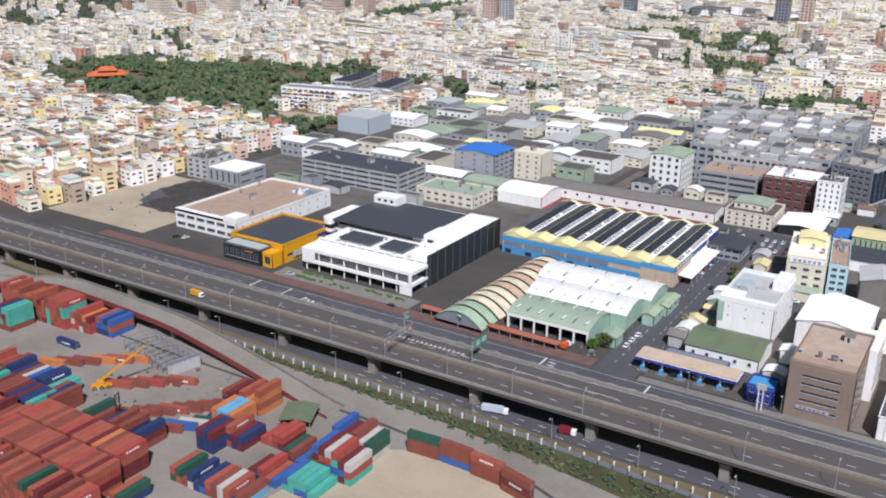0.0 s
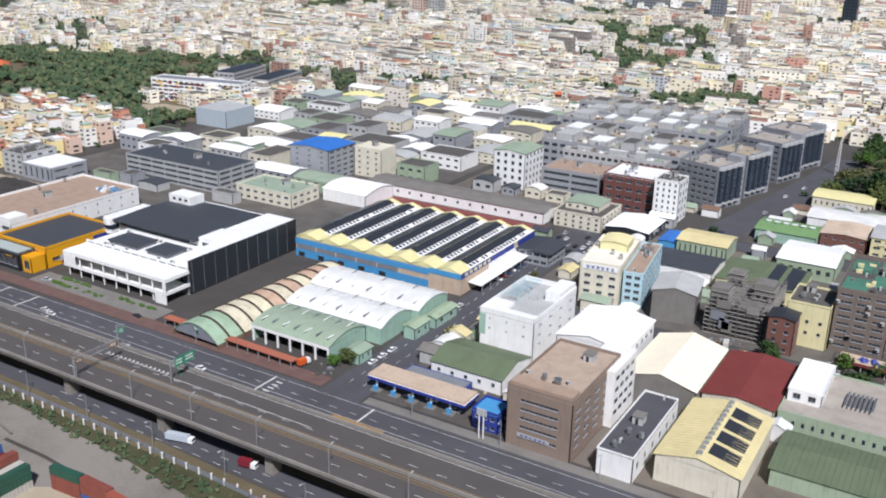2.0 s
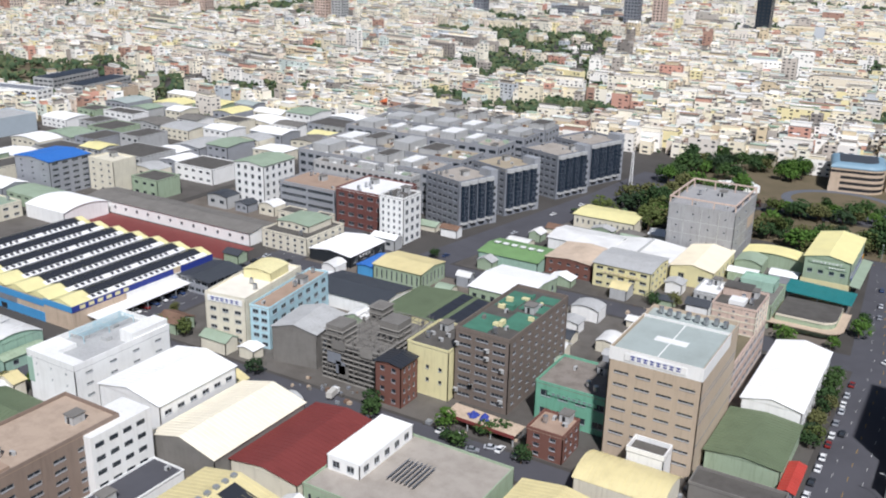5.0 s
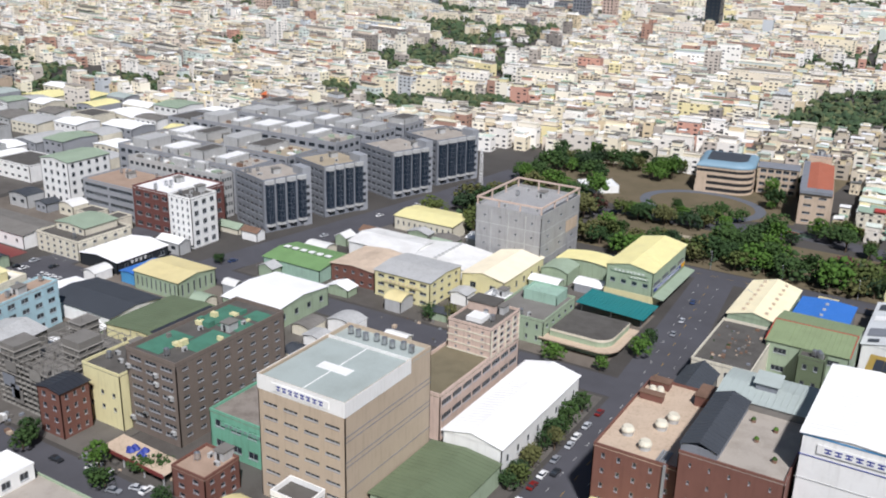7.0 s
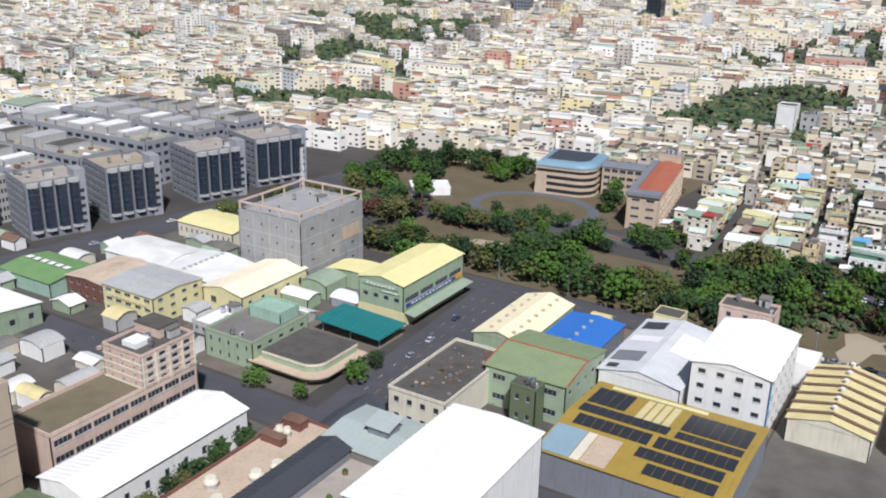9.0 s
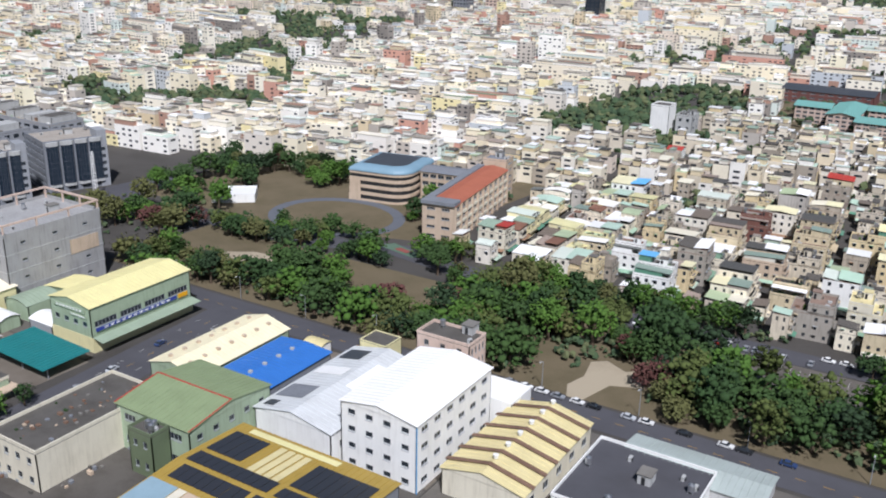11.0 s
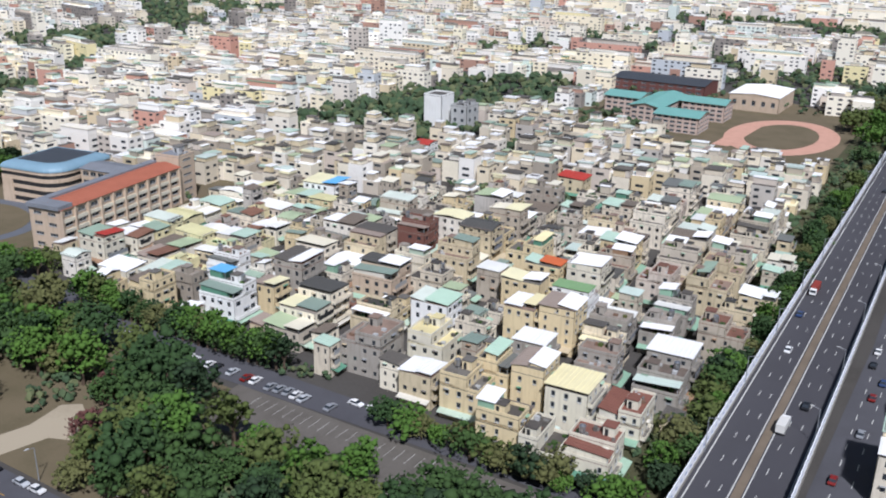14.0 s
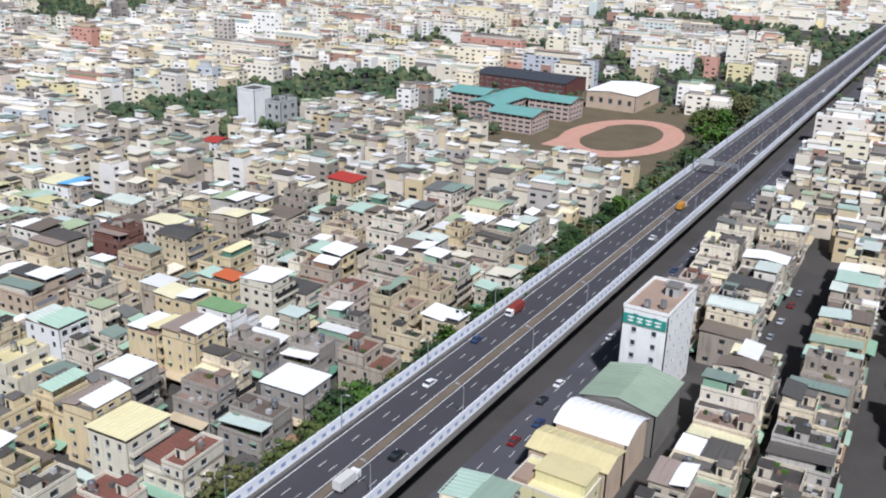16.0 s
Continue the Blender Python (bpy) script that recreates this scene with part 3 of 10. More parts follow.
soil_heap(-310, 286, 18, 13, 2.6, 3.0)
soil_heap(-302, 266, 15, 9, 2.0, 9.0)
slab("forecourt", "grey paved forecourt with planted strips", "yard", rect(-212, -154, 227.1, 235), 0.11, M_concrete, thick=0.05)
slab("school_yard", "sandy brown school yard", "yard", [(148, 785), (215, 765), (276, 756), (276, 870), (215, 912), (135, 912)], 0.035, M_dry, thick=0.02)
for nm, lab, x0, x1, y0, y1 in (("pavement_1", "reddish paved footway beside the road", -300, -88, 222, 227), ("pavement_2", "grey paved footway by the filling station", -74, 96, 221, 224)):
    slab(nm, lab, "pavement", rect(x0, x1, y0, y1), 0.16, M_paving if "red" in lab else M_concrete, thick=0.14)


slab("park_ground", "bare brown park soil", "lawn", [(-700, 480), (-490, 400), (-340, 432), (-335, 520), (-410, 560), (-505, 640), (-610, 610), (-690, 560)], 0.03, M_dry, thick=0.02)


slab("sports_court", "worn green sports court", "court", [(97, 541), (112, 537.5), (114, 541), (100, 545.5)], 0.12, paint("court_green", "#5b7360", var=0.3), thick=0.03)
slab("sports_court_key", "dull red court area", "court", [(103, 541), (108, 539.8), (109, 541.8), (104, 543)], 0.15, paint("court_red", "#8d4f48", var=0.3), thick=0.02)


def oval(cx, cy, rx, ry, n=40):
    return [(cx + rx * math.cos(2 * math.pi * k / n), cy + ry * math.sin(2 * math.pi * k / n)) for k in range(n)]


slab("school_track", "grey oval running track", "track", oval(68, 557, 24.5, 20.5), 0.07, M_greytrack, thick=0.03)
slab("school_field", "dry oval sports field", "field", oval(68, 557, 20.5, 16.5), 0.11, M_dry, thick=0.03)
slab("red_track", "terracotta oval running track", "track", oval(243, 820, 23, 37), 0.07, M_track, thick=0.03)
slab("red_track_field", "dry grass oval inside the track", "field", oval(243, 820, 14.5, 27), 0.11, M_dry, thick=0.03)
slab("red_track_run", "terracotta straight run", "track", [(222, 788), (229, 788), (231, 840), (224, 840)], 0.13, M_track, thick=0.03)


# viaduct along x: deck, parapets, crossbeams and piers
def ribbon(name, label, parent, f, a, b, step, u0, u1, z0, z1, mat):
    """A long slab that follows y = f(x), from offset u0 to u1."""
    s = Solid()
    x = a
    while x < b - 0.01:
        xb = min(x + step, b)
        p = [(x, f(x) + u0), (xb, f(xb) + u0), (xb, f(xb) + u1), (x, f(x) + u1)]
        s.prism(p, z0, z1, mat)
        x = xb
    return part(name, s, parent, label)


DECK = 6.6
via = thing("viaduct", "grey concrete road viaduct on wide piers", "viaduct", kind="structure")
ribbon("deck", "asphalt deck", via, viaduct_y, -700, 300, 25, -9.2, 9.2, DECK - 0.9, DECK, M_deck)
ribbon("girder", "", via, viaduct_y, -700, 300, 25, -7, 7, DECK - 1.7, DECK - 0.9, M_deckside)
for a in (-9.45, -0.3, 9.1):
    ribbon("barrier", "concrete barrier", via, viaduct_y, -700, 300, 25, a, a + 0.4, DECK + 0.001, DECK + 0.75, M_deckside)
for k in range(30):
    x = -690 + 32.5 * k
    y = viaduct_y(x)
    s = Solid()
    s.prism([(x - 1.1, y - 7.4), (x + 1.1, y - 7.4), (x + 1.1, y - 4.4), (x - 1.1, y - 4.4)], 0, DECK - 2.6, M_yard)
    s.prism([(x - 1.1, y + 4.4), (x + 1.1, y + 4.4), (x + 1.1, y + 7.0), (x - 1.1, y + 7.0)], 0, DECK - 2.6, M_yard)
    s.hull([(x - 1.2, y - 7.6, DECK - 2.6), (x + 1.2, y - 7.6, DECK - 2.6), (x + 1.2, y + 7.2, DECK - 2.6), (x - 1.2, y + 7.2, DECK - 2.6),
            (x - 1.2, y - 8.4, DECK - 1.7), (x + 1.2, y - 8.4, DECK - 1.7), (x + 1.2, y + 8.2, DECK - 1.7), (x - 1.2, y + 8.2, DECK - 1.7)],
           [(3, 2, 1, 0), (4, 5, 6, 7), (0, 1, 5, 4), (1, 2, 6, 5), (2, 3, 7, 6), (3, 0, 4, 7)], M_deckside)
    part("pier", s, via)
marks = Solid()
for off in (-5.0, 3.4):
    x = -690.0
    while x < 290:
        y = viaduct_y(x) + off
        y2 = viaduct_y(x + 2.2) + off
        marks.prism([(x, y - 0.06), (x + 2.2, y2 - 0.06), (x + 2.2, y2 + 0.06), (x, y + 0.06)], DECK + 0.004, DECK + 0.02, M_line)
        x += 6.8
part("lane_marking", marks, via, "white dashed lane lines")
for off in (-8.7, -0.9, 0.9, 8.6):
    ribbon("edge_line", "yellow edge line" if abs(off) < 1 else "white edge line", via, viaduct_y, -700, 300, 25, off - 0.06, off + 0.06, DECK + 0.004, DECK + 0.02, M_yellowline if abs(off) < 1 else M_line)
chev = Solid()
for k in range(15):
    x = -137 + 1.5 * k
    y = viaduct_y(x) + 4.9
    chev.prism([(x, y - 0.6), (x + 0.5, y - 0.6), (x + 1.1, y), (x + 0.6, y)], DECK + 0.021, DECK + 0.03, M_line)
    chev.prism([(x + 0.6, y + 0.01), (x + 1.1, y + 0.01), (x + 0.5, y + 0.6), (x, y + 0.6)], DECK + 0.021, DECK + 0.03, M_line)
part("chevron_marking", chev, via, "white chevrons between lanes")
M_ochre = paint("worn_ochre_paint", "#77664c", var=0.4, scale=0.3, fine=2)
for off in (-1.7, 1.3):
    ribbon("median_band", "worn ochre band beside the median", via, viaduct_y, -700, 300, 25, off - 0.2, off + 0.2, DECK + 0.004, DECK + 0.016, M_ochre)
ribbon("solid_line", "solid white lane line", via, viaduct_y, -116, -70, 23, 3.9, 4.05, DECK + 0.004, DECK + 0.02, M_line)
M_signgreen = paint("green_road_sign", "#1f8a68", var=0.08, rough=0.4)


def sign_post(x, y0, y1, panels, lab, mat):
    """A steel post on the deck with an arm across the lanes and hung panels with plain bars."""
    t = thing("sign_gantry", lab, "road sign", x, y0, DECK + 0.01)
    s = Solid()
    s.cyl(0, 0, 0, 6.0, 0.16, M_galv, 8, top=0.12)
    part("post", s, t, "galvanised steel post")
    s = Solid()
    for z in (4.2, 5.6):
        s.beam((0, 0, z), (0, y1 - y0, z), 0.12, M_galv)
    for k in range(1 + int(abs(y1 - y0))):
        y = (y1 - y0) * k / (1 + int(abs(y1 - y0)))
        s.beam((0, y, 4.2), (0, y + (1 if y1 > y0 else -1) * 0.9, 5.6), 0.08, M_galv)
    part("arm", s, t, "steel lattice arm")
    for a, b, z0, z1 in panels:
        s = Solid()
        s.box(0.14, 0.22, a - y0, b - y0, z0, z1, mat)
        board = part("board", s, t)
        s = Solid()
        for q in (0.25, 0.6):
            z = z0 + (z1 - z0) * q
            s.box(0.221, 0.235, a - y0 + 0.3, b - y0 - 0.5, z, z + (z1 - z0) * 0.16, M_line)
        part("lettering_bar", s, board, "white lettering bars")


sign_post(-111, 194.3, 202, [(195.6, 198.4, 3.6, 5.9), (198.6, 201.9, 3.6, 5.9)], "green direction signs on a steel arm over the viaduct lanes", M_signgreen)
sign_post(-137.3, 200.7, 203.0, [(200.9, 202.9, 3.4, 5.0)], "small green direction sign at the viaduct edge", M_signgreen)
sign_post(-131.6, 182.9, 196, [(193.4, 196, 4.0, 5.2), (183.4, 185.6, 4.0, 4.9)], "steel sign gantry with brown boards over the viaduct lanes", paint("brown_sign_board", "#7d5b3c", var=0.15))

# ramp from the yard, descending beside the wharf road
ramp = thing("ramp", "pale concrete ramp with a rust-red edge girder", "ramp", kind="structure")


def ramp_z(x):
    return max(0.12, min(4.6, 4.6 * (-138 - x) / 60))


def ramp_y(x):
    return 174.5 - 0.6 * max(0.0, -256 - x) - 0.00083 * max(0.0, x + 256) ** 2


for nm, u0, u1, za, zb, mat in (("deck", -3.6, 3.6, -0.7, 0.0, M_yard), ("kerb", 3.2, 3.6, 0.001, 0.7, M_concrete), ("edge_girder", -3.9, -3.61, -0.9, 0.7, M_redbrown)):
    s = Solid()
    x = -420.0
    while x < -139.5:
        xb = x + 8
        c0, c1 = ramp_y(x), ramp_y(xb)
        z, zc = ramp_z(x), ramp_z(xb)
        pts = [(x, c0 + u0, z + za), (xb, c1 + u0, zc + za), (xb, c1 + u1, zc + za), (x, c0 + u1, z + za), (x, c0 + u0, z + zb), (xb, c1 + u0, zc + zb), (xb, c1 + u1, zc + zb), (x, c0 + u1, z + zb)]
        s.hull(pts, [(3, 2, 1, 0), (4, 5, 6, 7), (0, 1, 5, 4), (1, 2, 6, 5), (2, 3, 7, 6), (3, 0, 4, 7)], mat)
        x = xb
    part(nm, s, ramp)
for k in range(11):
    x = -400 + 20 * k
    c = ramp_y(x)
    s = Solid()
    s.box(x - 0.7, x + 0.7, c - 2, c + 2, 0, ramp_z(x) - 0.7, M_deckside)
    part("pier", s, ramp)

# freeway along y on the east side
def freeway_x(y):
    return 299.5 - 0.018 * (y - 600)


FZ = 6.0
fwy = thing("freeway", "grey elevated freeway with white noise barriers", "freeway", kind="structure")


def ribbon_y(name, label, parent, a, b, step, u0, u1, z0, z1, mat):
    s = Solid()
    y = a
    while y < b - 0.01:
        yb = min(y + step, b)
        s.prism([(freeway_x(y) + u0, y), (freeway_x(y) + u1, y), (freeway_x(yb) + u1, yb), (freeway_x(yb) + u0, yb)], z0, z1, mat)
        y = yb
    return part(name, s, parent, label)


ribbon_y("deck", "asphalt deck", fwy, 250, 1500, 50, -7.6, 7.6, FZ - 1.0, FZ, M_fwy)
ribbon_y("girder", "", fwy, 250, 1500, 50, -5, 5, FZ - 1.9, FZ - 1.0, M_deckside)
ribbon_y("median_strip", "tan stained median strip", fwy, 250, 1500, 50, -0.7, 0.7, FZ + 0.003, FZ + 0.03, M_median)
for a in (-7.9, 7.6):
    ribbon_y("parapet", "pale concrete parapet", fwy, 250, 1500, 50, a, a + 0.3, FZ - 0.6, FZ + 0.6, M_deckside)
M_barrier = paint("white_barrier_panel", "#eef1f4", var=0.15, rough=0.4)
M_bluepanel = paint("blue_grey_barrier_panel", "#93a6c6", var=0.15, rough=0.3)
for a in (-7.85, 7.65):
    s = Solid()
    y = 400.0
    while y < 1400:
        x = freeway_x(y) + a
        s.box(x - 0.06, x + 0.16, y, y + 0.18, FZ + 0.6, FZ + 2.75, M_barrier)
        s.box(x, x + 0.1, y + 0.18, y + 2.4, FZ + 0.6, FZ + 1.15, M_barrier)
        s.box(x + 0.02, x + 0.08, y + 0.8, y + 1.8, FZ + 1.15, FZ + 1.85, M_bluepanel)
        s.box(x, x + 0.1, y + 0.18, y + 0.8, FZ + 1.15, FZ + 1.85, M_barrier)
        s.box(x, x + 0.1, y + 1.8, y + 2.4, FZ + 1.15, FZ + 1.85, M_barrier)
        s.box(x - 0.04, x + 0.14, y + 0.18, y + 2.4, FZ + 1.85, FZ + 2.7, M_barrier)
        y += 2.4
    part("noise_barrier", s, fwy, "white and blue noise barrier panels")
s = Solid()
for off in (-4.6, -2.6, 2.6, 4.6):
    y = 400.0
    while y < 1300:
        x = freeway_x(y) + off
        s.box(x - 0.05, x + 0.05, y, y + 2.0, FZ + 0.004, FZ + 0.02, M_line)
        y += 8.5
for off in (-6.9, -1.0, 1.0, 6.9):
    y = 400.0
    while y < 1300:
        x, xb = freeway_x(y) + off, freeway_x(y + 50) + off
        s.prism([(x - 0.08, y), (x + 0.08, y), (xb + 0.08, y + 50), (xb - 0.08, y + 50)], FZ + 0.004, FZ + 0.02, M_line)
        y += 50
part("lane_marking", s, fwy, "white lane lines")
for k in range(36):
    y = 270 + 34 * k
    x = freeway_x(y)
    s = Solid()
    s.box(x - 2.2, x + 2.2, y - 1.1, y + 1.1, 0, FZ - 2.7, M_deckside)
    s.box(x - 5.5, x + 5.5, y - 1.1, y + 1.1, FZ - 2.7, FZ - 1.9, M_deckside)
    part("pier", s, fwy)
for nm, u0, u1 in (("median_kerb", 17, 18.0),):
    s = Solid()
    y = 300.0
    while y < 1000:
        x, xb = freeway_x(y), freeway_x(y + 50)
        s.prism([(x + u0, y), (x + u1, y), (xb + u1, y + 50), (xb + u0, y + 50)], 0.051, 0.25, M_concrete)
        y += 50
    part(nm, s, fwy, "pale kerb between carriageways")

# ---- showrooms and factories, west part ----
def R(rows, cols, fw=0.6, fh=0.5, **k):
    return dict(rows=rows, cols=cols, frac_w=fw, frac_h=fh, **k)


# orange furniture store
t = block("furniture_store", "orange-yellow clad store with dark grey roof panel", "store", -241, -215, 236.5, 266, 6.6, M_orange, roofm=M_darkroof, parapet=0.9, trim=M_orange, clutter=False, S=R(1, 5, 0.8, 0.3, z0=0.2, z1=3.5), E=R(1, 4, 0.5, 0.4, z0=1.0, z1=4.0))
for q, m in (((-9, 9, -14.9, -14.6, 4.9, 5.6), M_deepblue), ((13.52, 13.6, 4, 11, 5.2, 6.4), M_deepblue), ((13.52, 13.58, -10, 2, 1.4, 3.6), M_lightgrey)):
    s = Solid()
    s.box(*q, m)
    part("shop_sign", s, t, "deep blue or grey sign panel")
t = block("store_annex", "black glazed entrance annex of the store", "annex", -238, -220.2, 229.8, 236.2, 6.0, M_black, roofm=M_greytiles, parapet=0.4, clutter=False, S=R(1, 6, 0.85, 0.55))
sign(t, 4.5, 0.9, 4, M_black, M_orange, pose(4, -3.25, 4.3))
block("entrance_tower", "bright yellow store entrance block", "entrance", -220, -215.2, 230.8, 236.2, 5.0, M_orange, roofm=M_orange, parapet=0.4, clutter=False, S=R(1, 1, 0.7, 0.6))
# long white hall
t = block("white_hall", "long white hall with a brown roof terrace", "hall", -281, -247, 246, 304, 6.6, M_white, roofm=M_pinkroof, parapet=1.0, trim=M_white, S=R(2, 6, 0.8, 0.42), E=R(2, 10, 0.12, 0.2))
for k in range(14):
    s = Solid()
    a, b = rnd.uniform(4, 13), rnd.uniform(16, 26)
    s.box(a, a + rnd.uniform(0.8, 2.4), b, b + rnd.uniform(0.6, 1.5), 6.72, 6.72 + rnd.uniform(0.5, 1.2), rnd.choice((M_blue, M_galv, M_white)))
    part("roof_plant", s, t, "blue or white roof unit")
s = Solid()
s.box(-17, 17, -29, -26.5, 6.72, 7.7, M_white)
s.box(10, 17.05, -29.1, -22, 6.72, 9.0, M_white)
part("roof_screen", s, t)

# white car showroom: open terrace front, black east wall
t = thing("car_showroom", "white car showroom with open terraces and a charcoal side wall", "showroom", -186.4, 266.8)
s = Solid()
s.box(-20, 27, -20, -2, 0, 8.4, M_white)
s.box(-26, 27, -2, 31, 0, 10.4, M_white)
part("wall", s, t)
s = Solid()
s.box(27.02, 27.4, -20.2, 31, 0.2, 11.4, M_black)
part("side_cladding", s, t, "charcoal panel cladding")
for k in range(10):
    s = Solid()
    s.box(27.4, 27.46, -19 + 5 * k, -18.9 + 5 * k, 0.3, 11.3, M_slate)
    part("cladding_joint", s, t)
s = Solid()
s.box(-26.4, 14, -4.4, 29, 10.42, 10.9, M_darkroof)
s.gable(-26.4, 14, -4.4, 29, 10.9, 0.5, M_darkroof, axis="x", over=0.1)
part("roof", s, t, "dark grey sheet roof with deep eave")
s = Solid()
s.box(-25, 9, -2.1, -2.02, 8.5, 10.3, M_curtain)
for k in range(16):
    s.box(-25 + 2.2 * k, -24.9 + 2.2 * k, -2.16, -2.11, 8.5, 10.3, M_slate)
part("upper_glazing", s, t, "dark glazing under the eave")
s = Solid()
s.box(14.4, 27.0, 8, 31, 10.42, 11.3, M_white)
s.box(21, 27.0, -12, 8, 8.42, 11.3, M_white)
part("coping", s, t, "broad white flat coping")
s = Solid()
s.box(14.4, 20.9, -3, 7.9, 8.42, 11.9, M_white)
s.box(16, 19, -3.06, -3.0, 9.2, 10.4, M_glass)
part("stair_head", s, t)
s = Solid()
s.box(-26, -15, 22, 29, 10.95, 14.2, M_white)
for k in range(3):
    s.box(-24 + 3 * k, -22.6 + 3 * k, 21.94, 22.0, 12.2, 13.2, M_glass)
part("roof_house", s, t, "white plant house on the roof")
for a, b in ((-13, 1), (5, 15)):
    s = Solid()
    s.box(a + 0.4, b - 0.4, -17.1, -8.9, 8.41, 9.5, M_slate)
    s.box(a, b, -17.5, -8.5, 9.5, 9.9, M_darkroof)
    part("roof_panel", s, t, "dark grey raised roof light")
s = Solid()
pl = [(-26.01, -5.5), (-27, -6)] + [(-28 - 3 * math.sin(math.pi / 2 * k / 6), -3 - 3 * math.cos(math.pi / 2 * k / 6)) for k in range(7)] + [(-31, 14), (-26.01, 14)]
s.prism(pl, 0, 1.4, M_white)
for z in (1.4, 4.4, 7.4):
    s.prism([(x * 0.99, y) for x, y in pl], z, z + 1.6, M_curtain)
    s.prism(pl, z + 1.601, z + 2.999 if z < 7 else 11.2, M_white)
part("bay", s, t, "white rounded bay with dark window bands")
for z in (3.4, 7.6):
    s = Solid()
    s.box(-20, 27.4, -30, -20.01, z - 0.35, z, M_white)
    s.box(-20, 27.4, -30, -29.8, z, z + 0.75, M_white)
    s.box(27.2, 27.4, -29.8, -20.2, z, z + 0.75, M_white)
    s.box(-20, -19.8, -29.8, -20.2, z, z + 0.75, M_white)
    part("terrace", s, t)
s = Solid()
s.box(-20, 27.0, -21.0, -20.01, 7.601, 8.2, M_white)
s.box(-20, 27.0, -20.6, -20.1, 9.0, 9.4, M_white)
for k in range(12):
    s.box(-20 + 4.2 * k, -19.5 + 4.2 * k, -20.6, -20.1, 8.2, 9.0, M_white)
part("roof_screen", s, t, "low white roof screen")
for k in range(9):
    s = Solid()
    s.cyl(-18.5 + 5.6 * k, -29.2, 0, 7.3, 0.22, M_white, 8)
    part("column", s, t)
# Lower sheet is glazing; upper dark sheet paints the open gallery's shaded recess.
for z0, z1 in ((0.2, 2.9), (3.45, 7.2)):
    s = Solid()
    s.box(-19.5, 27, -20.06, -20.0, z0, z1, M_curtain if z0 > 3 else M_slate)
    for k in range(12):
        s.box(-19.5 + 4.2 * k, -19.3 + 4.2 * k, -20.12, -20.061, z0, z1, M_galv)
    part("shop_front", s, t, "dark glazed shop front, gallery shade painted on upper sheet")
for q in ((22.4, 27.4, 0, 3.0), (-19.8, -14, 3.4, 7.25), (26, 27.4, 3.4, 7.25)):
    s = Solid()
    s.box(q[0], q[1], -30.04, -30.0, q[2], q[3], M_white)
    part("front_panel", s, t)
rc = random.Random(15)
for k in range(16):
    part("air_conditioner", AC, t, at=pose(rc.uniform(-18, 20), rc.choice((-18.6, -7, -6)), 8.41, 0, 0, rc.choice((0, 90))))

# solar-roofed blue hall
t = thing("solar_hall", "blue factory hall with a solar-panelled sawtooth roof", "hall", -122, 320)
HW, HD, HH = 33.5, 26.5, 7.2
s = Solid()
s.box(-HW, HW, -HD, HD, 0, HH - 0.3, M_tan)
part("wall", s, t)
s = Solid()
s.box(-HW - 0.1, HW - 12, -HD - 0.12, -HD, 0, 2.0, M_blue)
s.box(-HW - 0.1, HW - 12, -HD - 0.12, -HD, 4.6, 6.6, M_blue)
s.box(HW - 12, HW + 0.1, -HD - 0.12, -HD, 5.4, 7.2, M_blue)
s.box(-HW - 0.1, HW - 12, -HD - 0.12, -HD, 2.0, 2.8, M_blue)
part("blue_cladding", s, t)
for k in range(5):
    s = Solid()
    s.box(-HW + 0.6 + 8.6 * k, -HW + 8.6 + 8.6 * k, -HD - 0.16, -HD - 0.02, 2.9, 4.5, M_slate)
    part("window_band", s, t, "grey louvred window band")
    s = Solid()
    s.box(-HW + 1.2 + 8.6 * k, -HW + 3.8 + 8.6 * k, -HD - 0.18, -HD - 0.121, 0.2, 1.8, M_dark)
    part("door", s, t, "dark roller door")
s = Solid()
s.box(HW, HW + 0.12, -HD - 0.1, 10, 5.4, 7.2, M_deepblue)
s.box(HW, HW + 0.1, -8, 13, 0.2, 5.4, M_white)
s.box(HW, HW + 0.12, 13, HD, 0.2, 7.2, M_deepblue)
for k in range(6):
    s.box(HW + 0.12, HW + 0.18, -24 + 3 * k, -22.2 + 3 * k, 5.8, 6.8, M_yellow)
part("side_cladding", s, t)
s = Solid()
s.sheet((HW + 0.1, -22, 3.4), (HW + 5, -22, 3.0), (HW + 5, 12, 3.0), (HW + 0.1, 12, 3.4), 0.15, M_whitesheet)
for k in range(7):
    s.box(HW + 4.7, HW + 4.9, -21 + 5.4 * k, -20.8 + 5.4 * k, 0, 2.9, M_galv)
part("canopy", s, t, "white canopy on posts")
